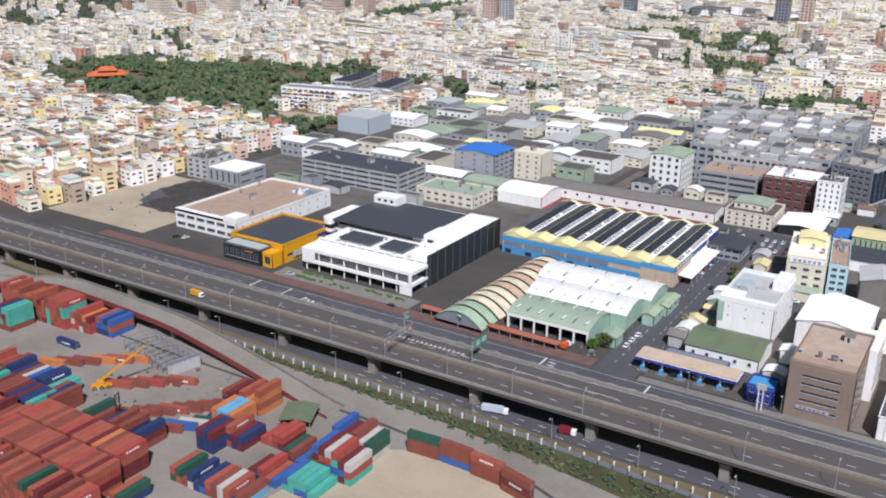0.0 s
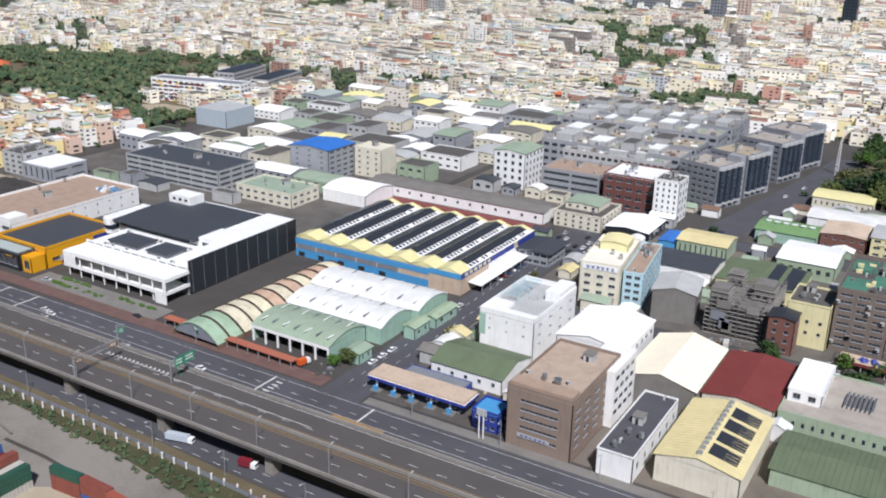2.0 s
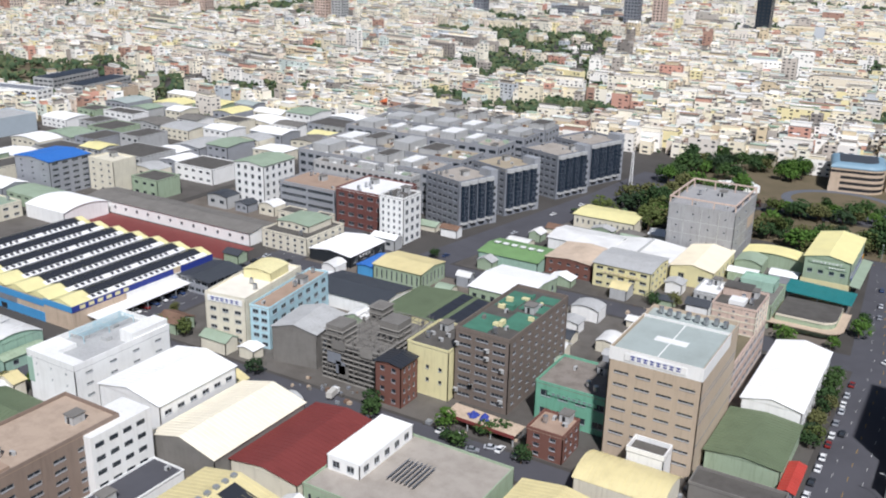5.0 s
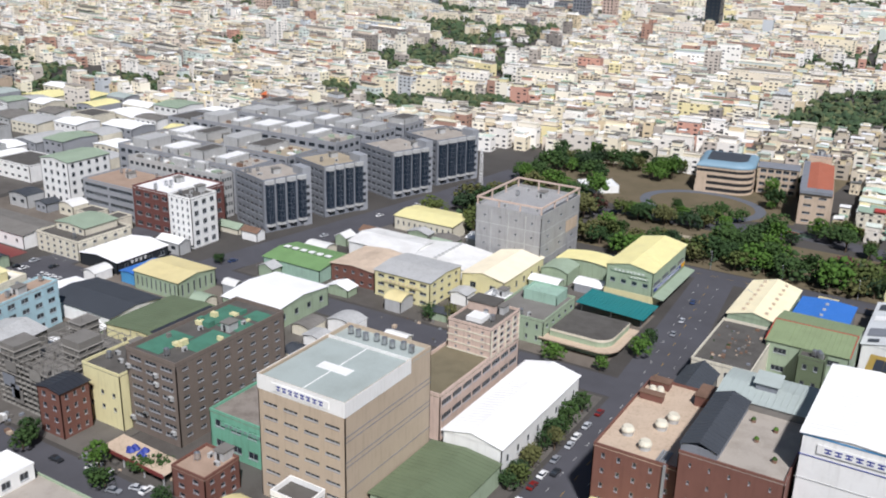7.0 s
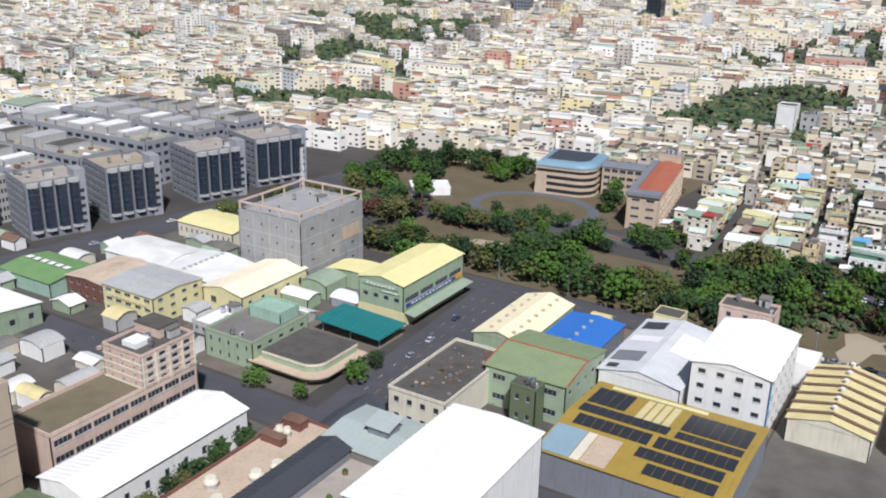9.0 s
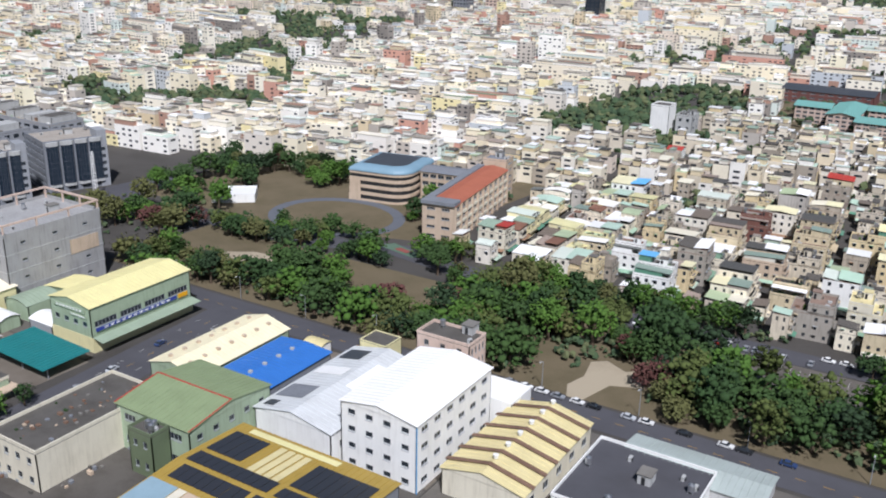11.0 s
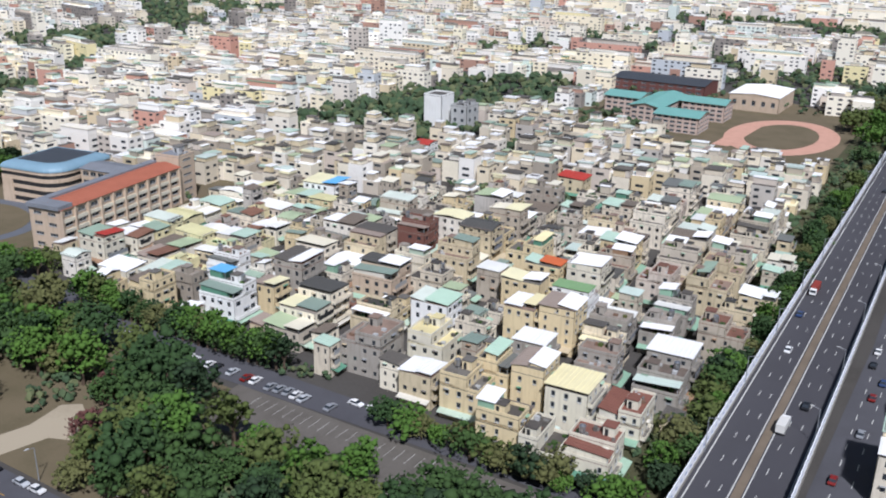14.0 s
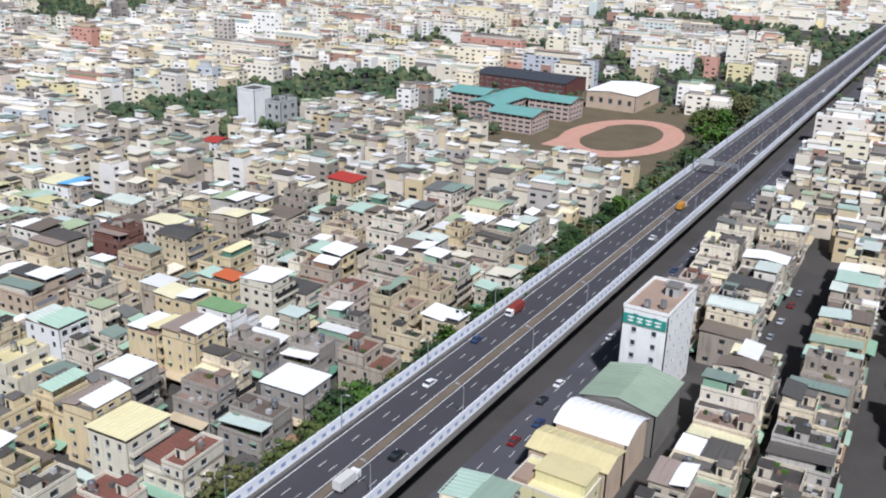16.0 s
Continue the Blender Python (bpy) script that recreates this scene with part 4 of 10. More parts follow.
for k in range(7):
    b = 2 * HW / 7
    x0 = -HW + b * k
    s = Solid()
    s.gable(x0, x0 + b, -HD, HD, HH, 1.5, M_yellowsheet, over=0.02, ribs=0)
    for y in (-HD, HD):
        s.face([(x0, y, HH - 0.4), (x0 + b, y, HH - 0.4), (x0 + b / 2, y, HH + 1.4)] if y < 0 else [(x0 + b, y, HH - 0.4), (x0, y, HH - 0.4), (x0 + b / 2, y, HH + 1.4)], M_yellowsheet)
    part("roof_bay", s, t, "pale yellow translucent roof bay")
    m, sl = x0 + b / 2, 1.5 / (b / 2)
    for j in range(12):
        s = Solid()
        y0 = -HD + 7.5 + 3.55 * j
        a, c = x0 + 0.3, m - 0.2
        s.sheet((a, y0, HH + sl * (a - x0) + 0.2), (c, y0, HH + sl * (c - x0) + 0.2), (c, y0 + 3.47, HH + sl * (c - x0) + 0.2), (a, y0 + 3.47, HH + sl * (a - x0) + 0.2), 0.06, M_solar)
        part("solar_panel", s, t, "dark solar panel row")
    for j in range(12):
        s = Solid()
        y0 = -HD + 7.5 + 3.55 * j
        a, c = m + 0.15, m + 2.9
        s.sheet((a, y0, HH + 1.5 - sl * (a - m) + 0.2), (c, y0, HH + 1.5 - sl * (c - m) + 0.2), (c, y0 + 3.47, HH + 1.5 - sl * (c - m) + 0.2), (a, y0 + 3.47, HH + 1.5 - sl * (a - m) + 0.2), 0.06, M_solar)
        part("solar_panel", s, t, "dark solar panel row")
    s = Solid()
    a, c = m + 2.95, x0 + b - 0.05
    s.sheet((a, -HD + 6.5, HH + 1.5 - sl * (a - m) + 0.14), (c, -HD + 6.5, HH + 1.5 - sl * (c - m) + 0.14), (c, HD - 2, HH + 1.5 - sl * (c - m) + 0.14), (a, HD - 2, HH + 1.5 - sl * (a - m) + 0.14), 0.05, M_whitesheet)
    part("roof_sheet", s, t, "white walkway sheet")
    for j in range(20):
        if rnd.random() < 0.12:
            continue
        s = Solid()
        y0 = -HD + 7.5 + 2.1 * j
        a, c = m + 3.2, m + 4.3
        s.sheet((a, y0, HH + 1.5 - sl * (a - m) + 0.24), (c, y0, HH + 1.5 - sl * (c - m) + 0.24), (c, y0 + 1.1, HH + 1.5 - sl * (c - m) + 0.24), (a, y0 + 1.1, HH + 1.5 - sl * (a - m) + 0.24), 0.05, M_solar)
        part("solar_panel", s, t, "single dark solar panel")

# barrel-roofed shed with rusty ribs
t = thing("arched_shed", "rusty arched shed with patched green and cream sheets", "shed", -132, 254, 0, -2)
PATCH = [paint("patched_sheet_a", "#d6ceb4", var=0.45, scale=0.3), paint("patched_sheet_b", "#c7ab92", var=0.5, scale=0.3), paint("patched_sheet_c", "#9fb79c", var=0.4, scale=0.3), paint("patched_sheet_d", "#ddd6b8", var=0.4, scale=0.3)]
for k in range(12):
    s = Solid()
    y = -31 + 5.0 * k
    s.vault(-9, 9, y, y + 5.0, 1.6, 4.2, PATCH[(2, 2, 0, 0, 3, 1, 0, 1, 3, 1, 1, 3)[k]], over=0, n=12, wall=None)
    part("roof_sheet", s, t)
    s = Solid()
    s.vault(-9.3, 9.3, y + 4.55, y + 5.0, 1.85, 4.4, M_ribsteel, over=0.1, n=12)
    part("rib", s, t, "dark rusty rib")
s = Solid()
s.box(-9, -8.8, -31, 29, 0, 1.6, M_rust)
s.box(8.8, 9, -31, 29, 0, 1.6, M_rust)
s.box(-8.8, 8.8, 28.8, 29, 0, 1.6, M_rust)
part("wall", s, t)
# Slate sheet across the open end; its grey gives the shed's inner shade.
s = Solid()
n = 12
s.face([(-8.6 + 17.2 * k / n, -30.7, 1.55 + 4.1 * (1 - (2 * k / n - 1) ** 2)) for k in range(n + 1)], M_slate)
part("gable_wall", s, t, "slate sheet painted as the open gable's inner shade")

# white and sage warehouses
for nm, lab, x0, x1, y0, y1, h, rise, mat, wall, ax in (
        ("loading_shed", "sage green sheet-roofed loading shed on white posts", -121, -94, 233, 250, 4.8, 2.0, M_greensheet, M_mint, "x"),
        ("white_warehouse", "white sheet-roofed warehouse with mint side wall", -123, -89, 250.2, 266, 5.0, 2.1, M_oldsheet, M_mint, "x"),
        ("patched_warehouse", "white and rust patched warehouse", -127, -87, 266.2, 283, 5.0, 2.0, M_oldsheet, M_mint, "x")):
    t = thing(nm, lab, "warehouse", (x0 + x1) / 2, (y0 + y1) / 2)
    hw, hd = (x1 - x0) / 2, (y1 - y0) / 2
    s = Solid()
    s.vault(-hw, hw, -hd, hd, h, rise, mat, axis="x", n=10, over=0.3, wall=wall)
    part("roof", s, t)
    s = Solid()
    for k in range(7):
        a = -hw + 2 * hw * (k + 0.5) / 7
        for q in (-hd * 0.55, hd * 0.35):
            z = h + rise * (1 - (q / hd) ** 2)
            s.sheet((a, q - 2, z + 0.16 + (0.5 if q < 0 else 0.4) - 0.45), (a + 0.5, q - 2, z + 0.16 + 0.05), (a + 0.5, q + 2, z + 0.2 + 0.05), (a, q + 2, z + 0.2), 0.05, M_slate if k % 2 else M_white)
    part("skylight", s, t, "narrow roof skylight strips")
    s = Solid()
    if nm == "loading_shed":
        for k in range(7):
            s.box(-hw + 0.2 + (2 * hw - 0.6) * k / 6, -hw + 0.7 + (2 * hw - 0.6) * k / 6, -hd, -hd + 0.4, 0, h, M_white)
        s.box(-hw, hw, -hd - 0.05, -hd + 0.3, h - 0.9, h, M_white)
        s.box(-hw, hw, hd - 0.3, hd, 0, h, M_slate)
        s.box(-hw, -hw + 0.2, -hd, hd, 0, h, wall)
        s.box(hw - 0.2, hw, -hd + 0.5, hd, 0, h, wall)
    else:
        s.box(-hw, hw, -hd + 0.1, hd - 0.1, 0, h, wall)
    part("wall", s, t)
for x, y, w, d, h, m in ((-89, 240, 7, 6, 3.2, M_greensheet), (-84.5, 262, 6, 8, 3.6, M_sage), (-83.6, 274, 6, 12, 3.2, M_sage)):
    block("lean_to", "low sage green lean-to beside the warehouse", "lean-to", x - w / 2 + 0.8, x + w / 2 - 1.2, y - d / 2, y + d / 2, h, M_mint, roof="gable", roofm=m, rise=0.6, E=R(1, 2, 0.3, 0.4))
s = Solid()
s.sheet((-12, -1.4, 2.3), (12, -1.4, 2.0), (12, 1.4, 2.0), (-12, 1.4, 2.3), 0.1, M_terracotta)
for k in range(7):
    s.box(-11.5 + 3.8 * k, -11.3 + 3.8 * k, -1.2, -1.0, 0, 2.05, M_galv)
whole("bus_shelter_roof", s, "long low red-roofed roadside shelter on posts", "shelter", at=pose(-137, 227.5, 0.16))
whole("bus_shelter_roof", s, "long low red-roofed roadside shelter on posts", "shelter", at=pose(-112, 226.6, 0.16))

# offices behind the showrooms
t = block("grey_office", "long grey office with ribbon windows and dark roof", "office", -288, -231, 333, 356, 9.6, M_lightgrey, roofm=M_darkroof, parapet=0.3, S=R(4, 7, 0.93, 0.5), E=R(4, 3, 0.85, 0.5))
block("grey_cube_shop", "grey panelled cube with a flat white roof", "shop", -321, -301, 303, 322, 6.8, M_grey, roofm=M_whitesheet, parapet=0.2, clutter=False, S=R(1, 5, 0.3, 0.7), E=R(2, 2, 0.7, 0.25))
block("grey_flats", "small grey and white apartment block", "apartments", -336, -321.5, 304, 322, 9.5, M_lightgrey, S=R(4, 3, 0.5, 0.5), E=R(4, 3, 0.4, 0.5))
block("blue_topped_tower", "grey tower under construction with blue roof sheets", "tower", -226, -204, 374, 394, 14.5, M_grey, S=R(6, 3, 0.2, 0.3), E=R(6, 4, 0.6, 0.45), roof="gable", roofm=M_bluesheet, rise=1.0)
block("cream_tower", "plain cream tower with few windows", "tower", -203, -188, 392, 404, 13.0, M_cream, S=R(5, 3, 0.25, 0.3), roofm=M_cream)
block("pale_green_workshop", "pale green workshop with flat roof", "workshop", -222, -192, 334, 352, 5.5, M_cream, roofm=M_greensheet, S=R(2, 7, 0.5, 0.35), E=R(2, 4, 0.5, 0.35))
block("white_vault_hall", "white workshop with a vaulted roof", "workshop", -190, -168, 352, 372, 5.0, M_white, roof="vault", roofm=M_whitesheet, rise=1.6, axis="x")
block("yard_building", "long low grey-roofed building round a red-floored yard", "workshop", -182, -98, 374, 388, 4.6, M_white, roof="gable", roofm=M_concrete, rise=1.0, axis="x", S=R(1, 14, 0.2, 0.25))
slab("red_yard", "dull red painted yard floor", "yard", rect(-175, -95, 352, 373), 0.06, M_redbrown, thick=0.03)
block("white_green_tower", "white block with pale green roof", "apartments", -142, -126.5, 414, 433, 16.2, M_white, S=R(5, 4, 0.4, 0.5), E=R(5, 5, 0.4, 0.5), roof="gable", roofm=M_greensheet, rise=1.0)
block("grey_wide_office", "grey office with ribbon windows and tan roof", "office", -118, -91, 413.5, 433, 11.6, M_grey, S=R(4, 2, 0.92, 0.45), E=R(4, 3, 0.6, 0.4), roofm=M_pinkroof)
block("wine_office", "wine-brown tiled office with flat roof", "office", -88.5, -66, 411, 432, 14.2, M_wine, S=R(4, 5, 0.6, 0.4), E=R(4, 4, 0.5, 0.4), roofm=M_whitesheet)
block("slim_white_flats", "slim white apartment tower with balconies", "apartments", -65, -54.6, 405.5, 417, 16.6, M_white, S=R(7, 4, 0.35, 0.5), E=R(5, 3, 0.5, 0.5))
block("cream_house", "cream corner building with green roof storey", "building", -95, -75, 377, 398, 5.8, M_cream, S=R(3, 6, 0.35, 0.45), E=R(3, 5, 0.35, 0.45))
block("green_roof_storey", "sage green roof storey on the cream building", "roof storey", -93, -79, 383, 396, 2.4, M_cream, S=R(1, 4, 0.4, 0.4), roof="gable", roofm=M_greensheet, rise=0.6, z0=5.92)
t = block("black_workshop", "black-fronted workshop with white roof", "workshop", -73, -56, 376, 396, 3.8, M_black, roof="gable", roofm=M_whitesheet, rise=1.0, E=R(1, 4, 0.5, 0.4))
sign(t, 8, 1.6, 4, M_black, M_white, pose(8.55, -2, 1.9, 0, 0, 90))
block("car_park_shed", "flat white-roofed shed beside the car park", "shed", -57, -38, 350, 362, 3.6, M_slate, roof="gable", roofm=M_whitesheet, rise=0.5, axis="x")
t = block("grey_corner_house", "grey two-storey office with deep dark roof", "office", -88, -76, 332, 346, 5.0, M_grey, S=R(2, 4, 0.8, 0.5), E=R(2, 4, 0.8, 0.5), roof="gable", roofm=M_darkroof, rise=0.8, over=1.0)

# dark glass offices along the back street
for x0, x1, y0, y1, h in ((-62.5, -43.5, 433.4, 452.4, 18.0), (-57.1, -38.1, 459.6, 478.6, 18.2), (-52.2, -31.2, 493.6, 513.4, 18.0), (-48.6, -27.6, 521.0, 543.4, 18.0)):
    t = block("dark_office", "slate office with dark projecting curtain-wall bays", "office", x0, x1, y0, y1, h, M_slate, rot=-18, S=R(7, 6, 0.7, 0.45), E=R(1, 4, 0.5, 0.5, z0=0, z1=3.0), roofm=rnd.choice((M_sand, M_roofpale, M_concrete)), parapet=1.0)
    hw, hd = (x1 - x0) / 2, (y1 - y0) / 2
    n = 4
    for k in range(n):
        a = -hd + 1.0 + (2 * hd - 2) * k / n
        b = a + (2 * hd - 2) / n - 0.7
        out = [(hw + 0.01, a), (hw + 1.2, a + 0.8), (hw + 1.2, b - 0.8), (hw + 0.01, b)]
        s = Solid()
        s.prism(out, 3.2, h - 0.8, M_curtain)
        bay = part("glass_bay", s, t, "dark blue glass bay")
        s = Solid()
        for j in range(7):
            z = 3.6 + (h - 4.6) * j / 7
            s.prism([(hw + 0.02, a - 0.05), (hw + 1.26, a + 0.75), (hw + 1.26, b - 0.75), (hw + 0.02, b + 0.05)], z, z + 0.05, M_mullion)
        for j in range(4):
            y = a + 0.8 + (b - a - 1.6) * j / 3
            s.box(hw + 1.19, hw + 1.27, y - 0.03, y + 0.03, 3.2, h - 0.8, M_mullion)
        part("mullion_grid", s, bay)
        s = Solid()
        s.prism([(hw + 0.01, a - 0.1), (hw + 1.3, a + 0.7), (hw + 1.3, b - 0.7), (hw + 0.01, b + 0.1)], h - 0.8, h + 0.6, M_lightgrey)
        part("cornice", s, bay)
        s = Solid()
        s.prism([(hw + 0.01, a - 0.1), (hw + 1.3, a + 0.7), (hw + 1.3, b - 0.7), (hw + 0.01, b + 0.1)], 2.2, 3.1, M_lightgrey)
        part("base_band", s, bay)
    s = Solid()
    s.box(hw - 6, hw + 0.6, hd - 3.4, hd, 0, h + 3.0, M_grey)
    for z in (3, 5.6, 8.2, 10.8, 13.4):
        s.box(hw + 0.6, hw + 0.64, hd - 2.6, hd - 0.8, z, z + 1.2, M_glass)
    part("service_tower", s, t)
for x0, x1, y0, y1, h in ((-132, -66, 442, 458, 17), (-138, -66, 466, 484, 16.5), (-146, -64, 494, 510, 17), (-148, -64, 520, 536, 16.5), (-118, -70, 434.6, 440.6, 15.5), (-158, -66, 546, 562, 15.5)):
    block("grey_block", "grey industrial office block with cluttered roof", "office", x0, x1, y0, y1, h, rnd.choice((M_grey, M_lightgrey, M_grey)), S=R(5, 16, 0.65, 0.45), E=R(5, 4, 0.6, 0.45), roofm=rnd.choice((M_roofpale, M_sand, M_concrete, M_roofpale)), parapet=0.9, join=True)
    gc = Solid()
    for _ in range(70):
        ga, gb, gq = rnd.uniform(x0 + 1, x1 - 3), rnd.uniform(y0 + 1, y1 - 2), rnd.uniform(0.4, 1.6)
        gc.box(ga, ga + gq * rnd.uniform(0.8, 2.2), gb, gb + gq, h + 0.13, h + 0.2 + gq * rnd.uniform(0.3, 0.9), rnd.choice((M_white, M_galv, M_lightgrey, M_concrete, M_whitesheet, M_rust, M_greensheet)))
    whole("roof_units", gc, "air units, tanks and ducts on an office roof", "roof plant", kind="stuff")
    xx = x0 + 6
    while xx < x1 - 10:
        w = rnd.uniform(5, 10)
        block("roof_block", "grey plant room on an office roof", "plant room", xx, xx + w, y0 + 2, y1 - 2, rnd.uniform(1.6, 3.6), M_lightgrey, roofm=rnd.choice((M_terrace, M_whitesheet, M_lightgrey)), parapet=0.3, z0=h + 0.12, clutter=False)
        xx += w + rnd.uniform(3, 9)
# ---- middle part: white factory row, offices, filling station ----
t = block("white_tiled_building", "white tiled building with an open roof court", "building", -65, -48.5, 263.5, 291.5, 11.4, M_white, roofm=M_lightgrey, parapet=1.6, clutter=False, S=R(4, 3, 0.1, 0.14, skip=[(0, -1), (1, -1)]), E=R(4, 4, 0.3, 0.16, skip=[(0, -1)]))
for q in ((-8, -2.2, -13.7, -5, 11.52, 12.4), (3.4, 8.0, 3, 13.7, 11.52, 14.4), (-2.1, 8.0, -13.7, -10.4, 11.52, 12.5)):
    s = Solid()
    s.box(*q, M_white)
    part("roof_wing", s, t, "white rooftop wing beside the court")
s = Solid()
for k in range(8):
    s.box(-7.2 + 0.7 * k, -7.1 + 0.7 * k, -3, 12, 13.3, 13.45, M_cyan)
for b in (-3, 4.4, 11.9):
    s.box(-7.4, -2.1, b, b + 0.12, 13.2, 13.3, M_cyan)
    s.box(-7.4, -7.25, b, b + 0.15, 11.52, 13.2, M_cyan)
    s.box(-2.3, -2.15, b, b + 0.15, 11.52, 13.2, M_cyan)
part("pergola", s, t, "pale steel pergola over the court")
s = Solid()
for a, b, c in ((-5.5, -1.5, 1.5), (-0.6, 0.5, 2.2), (-4.2, 6.5, 1.2)):
    s.box(a, a + c, b, b + 1.6, 11.53, 12.6, M_lightgrey)
part("roof_unit", s, t, "pale grey units in the roof court")
s = Solid()
s.box(-8.3, -6.4, -14.1, -14.02, 5.0, 11.2, M_mint)
part("stair_glazing", s, t, "pale green glazed strip")
t = block("green_roof_shed", "white shed with an olive green roof", "shed", -68, -47, 243, 259, 4.2, M_white, roof="gable", roofm=M_olive, rise=2.0, axis="x", S=R(1, 5, 0.25, 0.25))
t = thing("filling_station", "blue and white filling station canopy", "filling station", -63, 231)
s = Solid()
s.box(-14, 14, -3.3, 3.3, 4.0, 4.5, M_tan)
s.box(-14.2, 14.2, -3.5, 3.5, 3.6, 4.0, M_white)
part("canopy", s, t, "pale flat canopy")
s = Solid()
s.box(-14.1, 14.1, -3.6, -3.51, 3.2, 3.99, M_deepblue)
s.box(14.21, 14.3, -3.5, 3.5, 3.2, 3.99, M_deepblue)
part("fascia", s, t, "deep blue fascia")
for k in range(5):
    for yy in (-2.4, 2.4):
        s = Solid()
        s.cyl(-12 + 5.4 * k, yy, 0, 3.6, 0.3, M_white, 8)
        part("column", s, t)
    s = Solid()
    s.box(-12.6 + 5.4 * k, -11.4 + 5.4 * k, -3.4, -2.8, 0.05, 1.5, M_blue)
    s.box(-13.4 + 5.4 * k, -10.6 + 5.4 * k, -3.8, -1.4, 0.045, 0.2, M_concrete)
    part("fuel_pump", s, t, "blue fuel pump on an island")
block("station_kiosk", "bright blue filling station kiosk", "kiosk", -46, -39, 226, 233, 4.6, M_deepblue, roofm=M_blue, S=R(2, 3, 0.6, 0.4), E=R(2, 3, 0.5, 0.4), clutter=False)
block("wash_hall", "low wash hall with blue front", "shed", -72, -54, 236.5, 240.5, 2.8, M_deepblue, roofm=M_slate, parapet=0.2, clutter=False)
s = Solid()
s.box(-0.12, 0.12, -0.1, 0.1, 0, 7.2, M_white)
s.box(1.0, 1.24, -0.1, 0.1, 0, 7.2, M_white)
s.box(-0.6, 1.8, -0.25, 0.25, 6.0, 7.6, M_lightgrey)
whole("price_sign", s, "tall white filling station sign post", "sign", at=pose(-42, 222.4, 0.16))
M_paleroof = paint("pinkish_tan_tiles", "#b5a28f", var=0.35, scale=0.3)
t = block("taupe_office", "taupe tiled office with strip windows", "office", -36, -20, 224, 252, 14.6, M_brown, roofm=M_pinkroof, parapet=0.9, trim=M_brown, S=R(5, 1, 0.62, 0.3, z0=2.0, z1=13.2), E=R(5, 5, 0.5, 0.35, z0=2.0, z1=13.2))
sign(t, 8, 0.9, 6, M_lightgrey, M_deepblue, pose(-1, -14.1, 3.0))
s = Solid()
s.box(2, 10.0, 14.01, 20, 0, 14.6, M_white)
s.box(8.01, 10.0, 5.5, 14.0, 0, 14.6, M_white)
for z in (3, 6, 9, 12):
    for k in range(4):
        s.box(10.0, 10.05, 6.4 + 3.3 * k, 8.4 + 3.3 * k, z, z + 1.0, M_glass)
part("rear_wing", s, t, "white rendered rear wing")
s = Solid()
s.box(-7.6, 7.6, -9, 13.6, 14.73, 14.8, M_paleroof)
part("roof_tiles", s, t, "pinkish tan roof tiles")
s = Solid()
s.box(-7.5, 7.5, -13.5, -9.5, 14.75, 15.9, M_pinkroof)
s.cyl(1.5, -8, 14.72, 16.6, 0.9, M_steel, 12)
part("roof_house", s, t, "pinkish tiled roof house and tank")
block("white_gabled_hall", "white gabled factory hall with side windows", "factory", -42.5, -23.5, 265, 288, 9.8, M_white, roof="gable", roofm=M_whitesheet, rise=1.8, E=R(2, 6, 0.55, 0.22))
block("cream_gabled_hall", "hall with a pale cream gabled roof", "factory", -21.5, -3.2, 260, 288, 6.4, M_concrete, roof="gable", roofm=paint("cream_white_sheet", "#f1e9d2", var=0.1, rough=0.5, ribs=2.0), rise=2.4)
block("dark_flat_shed", "dark flat-roofed strip building with white side wall", "shed", -14, -5.6, 224, 254.5, 6.0, M_white, roofm=M_asphalt, parapet=0.5, E=R(1, 6, 0.3, 0.3))
t = block("yellow_sheds", "tan yellow ribbed sheds with dark roof strips", "shed", -2.6, 15.6, 228.5, 257, 6.4, M_cream, roof="gable", roofm=M_tansheet, rise=2.0)
s = Solid()
for k in range(4):
    y = -11 + 6 * k
    s.sheet((1.2, y, 8.44), (7.4, y, 6.95), (7.4, y + 4.6, 6.95), (1.2, y + 4.6, 8.44), 0.05, M_solar)
part("solar_panel", s, t, "dark roof panels")
s = Solid()
for k in range(12):
    s.box(-0.6, 0.4, -13 + 2.3 * k, -12 + 2.3 * k, 8.3, 9.1, M_galv)
part("roof_vent", s, t, "ridge vents")
block("red_roof_shed", "cream shed with a dark red sheet roof", "shed", -2.8, 14.4, 264, 291.5, 4.8, M_cream, roof="gable", roofm=M_redbrown, rise=1.2)
t = block("pale_corner_building", "pale cream four-storey building with a blue sign", "building", -57.7, -44.9, 311.5, 339.5, 13.1, M_cream, rot=8, S=R(5, 3, 0.5, 0.4), roofm=paint("cream_white_roof", "#eee8d8", var=0.2))
sign(t, 11, 1.6, 6, M_white, M_deepblue, pose(0, -14.05, 11.4))
t = block("cyan_building", "pale cyan building with a brown tiled front", "building", -44.75, -38.55, 314, 344.5, 11.4, M_cyan, rot=8, S=R(5, 2, 0.7, 0.5), E=R(4, 7, 0.55, 0.45), roofm=M_pinkroof)
block("yellow_roof_store", "pale yellow vaulted roof storey", "roof storey", -56, -47, 326, 335, 2.4, M_yellow, rot=8, roof="vault", roofm=M_yellow, rise=0.8, z0=13.22)
block("grey_gabled_hall", "grey hall with a ribbed grey roof", "factory", -33.15, -20.15, 311.1, 326.1, 9.6, M_concrete, rot=9, roof="gable", roofm=M_lightgrey, rise=1.6, E=R(1, 2, 0.3, 0.3))
